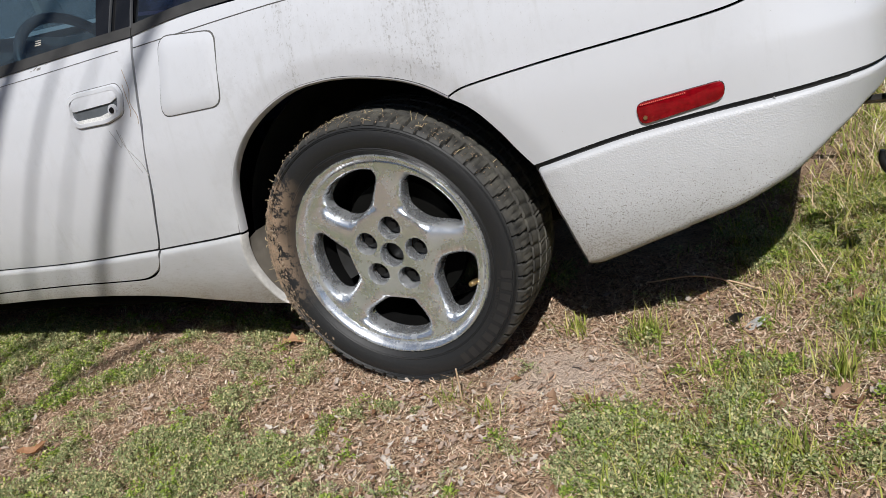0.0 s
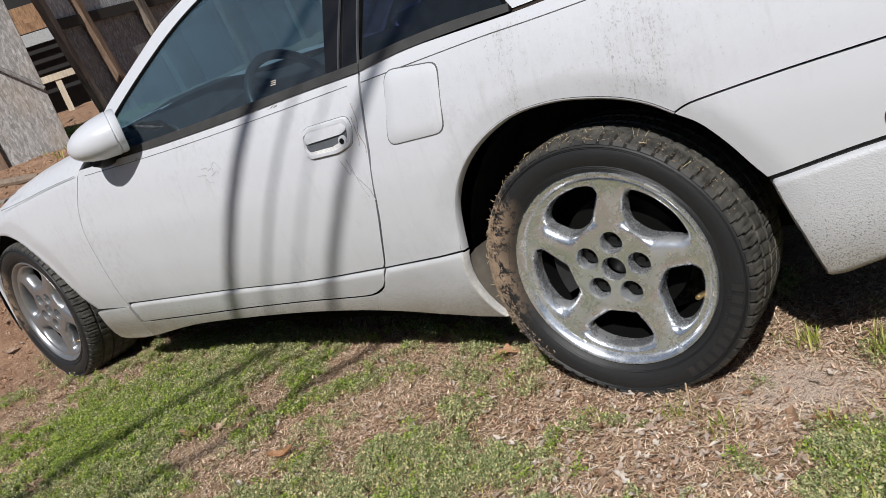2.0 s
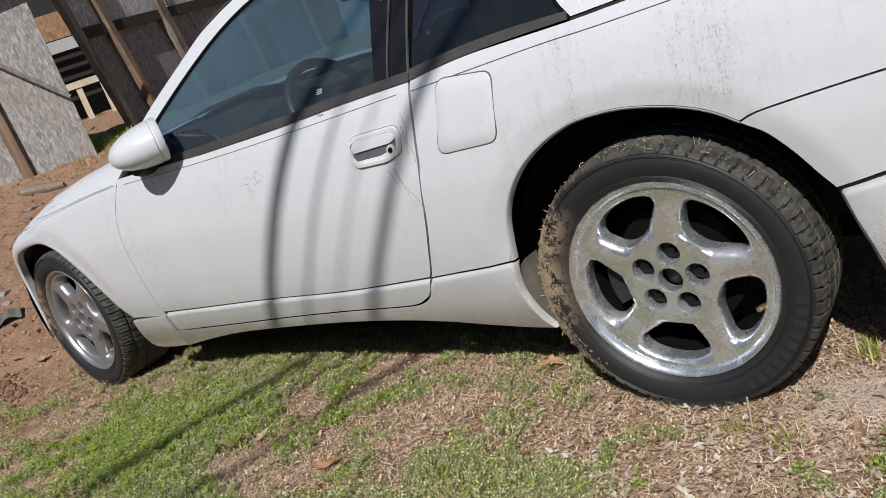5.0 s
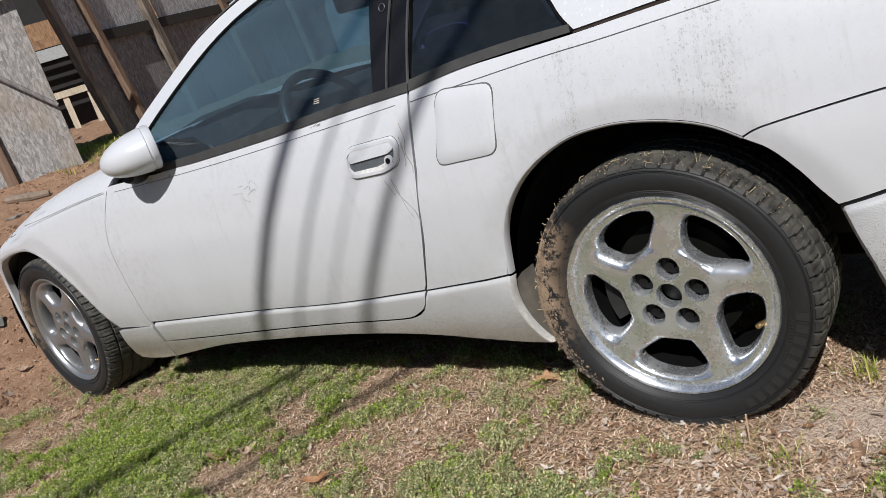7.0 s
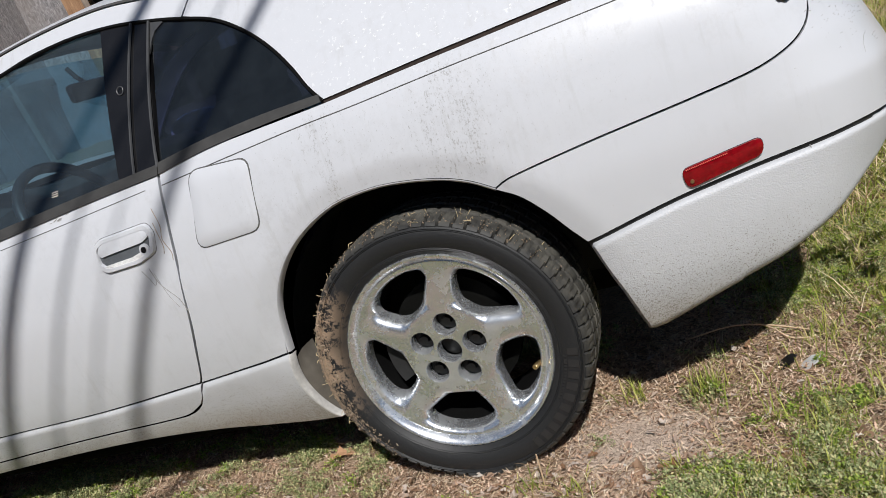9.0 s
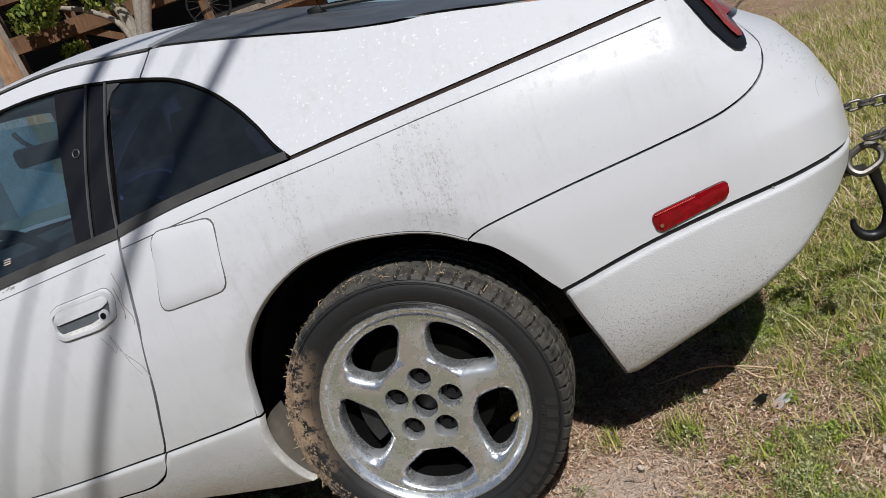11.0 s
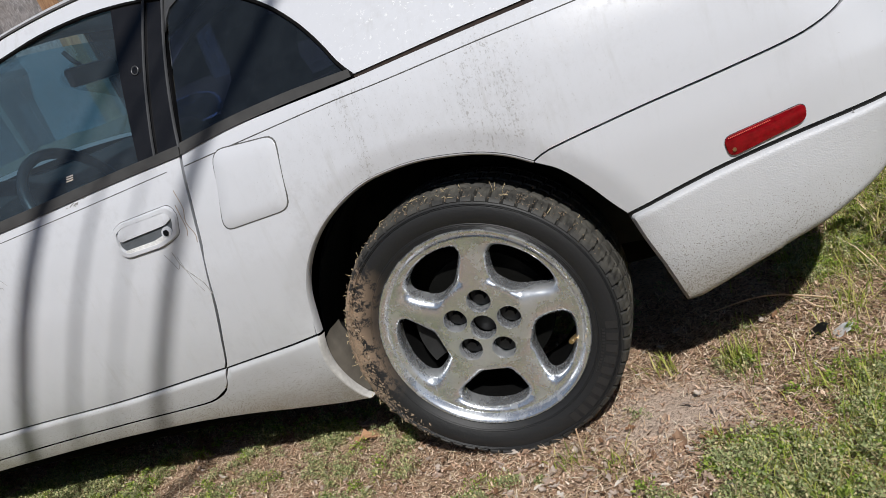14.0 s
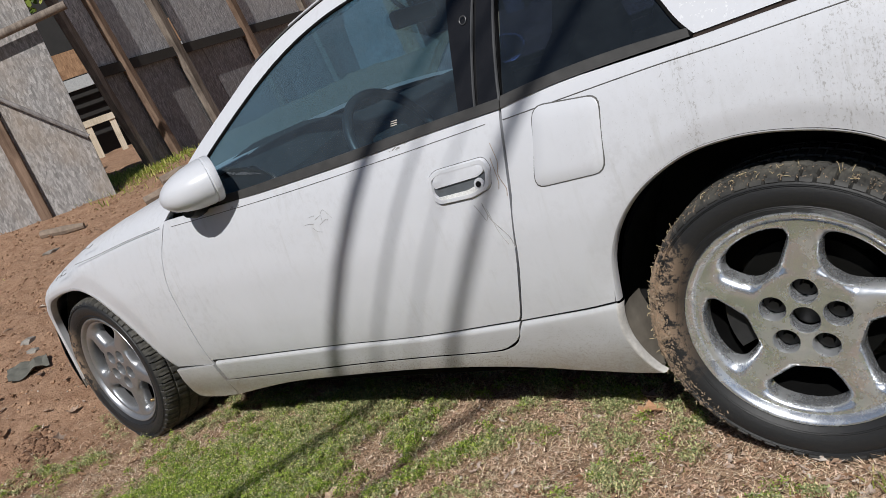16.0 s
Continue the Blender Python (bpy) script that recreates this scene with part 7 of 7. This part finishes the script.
deck_slab("deck_roof", -3.8, 3.2, 4.90, 5.0, 0.6, 2.2, BEAM)
deck_slab("floor", -3.5, 3.0, 2.50, 2.56, 0.4, 1.8, BEAM)
pot_at = deck_c + sd2 * 0.42 + nv2 * 0.33
pot = thing("potted_plant", "leafy green plant in a dark pot on the deck", "plant", (pot_at.x, pot_at.y, 2.56))
bm = bmesh.new()
g = [[(r * math.cos(a), r * math.sin(a), z) for a in np.linspace(0, 2 * math.pi, 20, endpoint=False)] for r, z in ((0.10, 0), (0.16, 0.26), (0.17, 0.28), (0.15, 0.28), (0.14, 0.22))]
add_grid(bm, np.array(g), close_u=True)
part("pot", bm, plain("dark_pot", (0.05, 0.055, 0.04), 0.6), pot)
LEAF = island_mat("leaf_green", [(0.0, (0.07, 0.12, 0.02)), (0.5, (0.20, 0.27, 0.05)), (1.0, (0.42, 0.45, 0.10))], 0.5, 0.4)


def leaf_cloud(n, size, spread, seed, squash=0.7):
    rg = np.random.default_rng(seed)
    V, F = [], []
    for k in range(n):
        d = rg.normal(0, 1, 3)
        d = d / np.linalg.norm(d) * rg.uniform(0.35, 1) ** 0.5 * spread * (1, 1, squash)
        R = np.array(Euler(tuple(rg.uniform(-1.4, 1.4, 3))).to_matrix())
        s = rg.uniform(0.6, 1.3) * size
        v = np.array([(-0.5, 0, 0), (-0.15, 0.24, 0.05), (0.25, 0.2, 0.03), (0.5, 0, 0), (0.25, -0.2, 0.03), (-0.15, -0.24, 0.05)]) * s
        V.append(v @ R.T + d)
        F.append(tuple(range(6 * k, 6 * k + 6)))
    return np.concatenate(V), F


v, f = leaf_cloud(260, 0.07, 0.20, 5)
me = bpy.data.meshes.new("foliage")
me.from_pydata(v + np.array((0, 0, 0.36)), [], f)
me.materials.append(LEAF)
ob = new("foliage", me)
ob.parent = pot
BARK = plain("grey_bark", (0.27, 0.24, 0.20), 0.9, grain=30, amount=0.4, bumps=0.01)
tq = sight(-29.6, 12.0)
tree = thing("tree", "small grey-barked tree with several stems and sparse leaves", "tree", (tq.x, tq.y, gz(tq.x, tq.y)))
tz = gz(tq.x, tq.y)
for bend, r0 in ((((0, 0, 0), (0.0, 0.02, 1.5 - tz), (0.0, 0.1, 2.5 - tz), (-0.10, 0.1, 3.2 - tz), (-0.5, 0.2, 4.6 - tz)), 0.11), (((0.05, 0, 0), (0.05, 0.05, 1.6 - tz), (0.08, 0.0, 2.5 - tz), (0.29, 0.0, 3.2 - tz), (0.6, 0.1, 4.6 - tz)), 0.10), (((0.1, 0, 0), (0.1, 0, 1.6 - tz), (0.20, -0.05, 2.6 - tz), (0.50, -0.1, 3.2 - tz), (1.0, -0.1, 4.6 - tz)), 0.085), (((-0.02, 0, 2.2 - tz), (-0.1, 0, 2.9 - tz), (-0.42, -0.05, 3.25 - tz), (-0.9, -0.1, 3.5 - tz)), 0.05)):
    bm = bmesh.new()
    tube(bm, spline(bend, 20), list(np.linspace(r0, r0 * 0.6, 20)), 10)
    part("trunk", bm, BARK, tree)
random.seed(9)
for k in range(9):
    a, h = random.uniform(0, 6.3), random.uniform(2.2, 3.6)
    bm = bmesh.new()
    e = Vector((math.cos(a) * 0.9, math.sin(a) * 0.7, h + random.uniform(0.1, 0.8)))
    tube(bm, spline([(0, 0, h), tuple(e * 0.5 + Vector((0, 0, h * 0.5 + 0.1))), tuple(e)], 8), list(np.linspace(0.03, 0.008, 8)), 6)
    part("limb", bm, BARK, tree)
V, F, o = [], [], 0
for k, (u, w, h, n) in enumerate(((-1.05, 0.2, 3.35, 260), (-0.75, 0.3, 3.55, 300), (-0.15, 0.1, 3.35, 110), (0.5, 0.3, 3.45, 70), (-1.1, 0.1, 3.9, 300), (0.2, 0.2, 4.6, 400), (-0.6, 0.1, 4.6, 400), (1.2, 0.4, 4.6, 300))):
    v, f = leaf_cloud(n, 0.10, 0.34, 60 + k, 0.6)
    cc = sd2 * (-u) + nv2 * w
    V.append(v + np.array((cc.x, cc.y, h - gz(tq.x, tq.y))))
    F += [tuple(q + o for q in ff) for ff in f]
    o += len(v)
me = bpy.data.meshes.new("crown")
me.from_pydata(np.concatenate(V), [], F)
me.materials.append(LEAF)
ob = new("crown", me)
ob.parent = tree
# bicycle wheel leaning on the deck
bq = deck_c + sd2 * -1.55 + nv2 * 0.55
bw = thing("bicycle_wheel", "old bicycle wheel leaning on the deck", "wheel", (bq.x, bq.y, 2.56 + 0.33))
bm = bmesh.new()
tube(bm, [Vector((0, 0, 0)) + sd2 * 0.31 * math.cos(a) + Vector((0, 0, 0.31 * math.sin(a))) for a in np.linspace(0, 2 * math.pi, 36, endpoint=False)], 0.018, 8, closed=True)
part("tyre", bm, GLOSS_BLACK, bw)
for a in np.linspace(0, math.pi, 7, endpoint=False):
    bm = bmesh.new()
    d = sd2 * 0.30 * math.cos(a) + Vector((0, 0, 0.30 * math.sin(a)))
    tube(bm, [d, -d], 0.003, 5)
    part("spoke", bm, STEEL, bw)
# foliage behind the gap and a far belt of trees
hv = thing("shrub", "leafy green shrub behind the strand board sheet", "shrub", (sight(-61.0, 10.0).x, sight(-61.0, 10.0).y, gz(sight(-61.0, 10.0).x, sight(-61.0, 10.0).y)))
bm = bmesh.new()
tube(bm, spline([(0, 0, 0), (0.05, 0, 0.7), (-0.06, 0.05, 1.4), (-0.1, 0.1, 2.2)], 12), list(np.linspace(0.022, 0.008, 12)), 8)
part("stem", bm, BARK, hv)
V, F, o = [], [], 0
for k, (dx, dy, h) in enumerate(((0.1, 0.2, 2.1), (0.35, 0.6, 2.5), (-0.2, 0.0, 2.4), (0.3, 0.4, 2.9))):
    v, f = leaf_cloud(220, 0.11, 0.42, 90 + k)
    V.append(v + np.array((dx, dy, h)))
    F += [tuple(q + o for q in ff) for ff in f]
    o += len(v)
me = bpy.data.meshes.new("leaves")
me.from_pydata(np.concatenate(V), [], F)
me.materials.append(LEAF)
ob = new("leaves", me)
ob.parent = hv

# unseen walls, added to block low sky, close the yard behind the camera and to the tail's side
SKY_BLOCK = timber("sky_block_boards", (0.13, 0.105, 0.085), (0.06, 0.048, 0.04))
for name, corners in (("sky_block_south", [(-12, -6.5), (9, -6.5)]), ("sky_block_east", [(9, -6.5), (9, 2.0)])):
    bm = bmesh.new()
    (x0, y0), (x1, y1) = corners
    slab(bm, [(x0, y0, gz(x0, y0) - 0.4), (x1, y1, gz(x1, y1) - 0.4), (x1, y1, 2.0), (x0, y0, 2.0)], 0.12)
    tagged(link(name, bm, SKY_BLOCK, smooth=False), "unseen dark board wall added to block low sky", "wall", kind="structure")
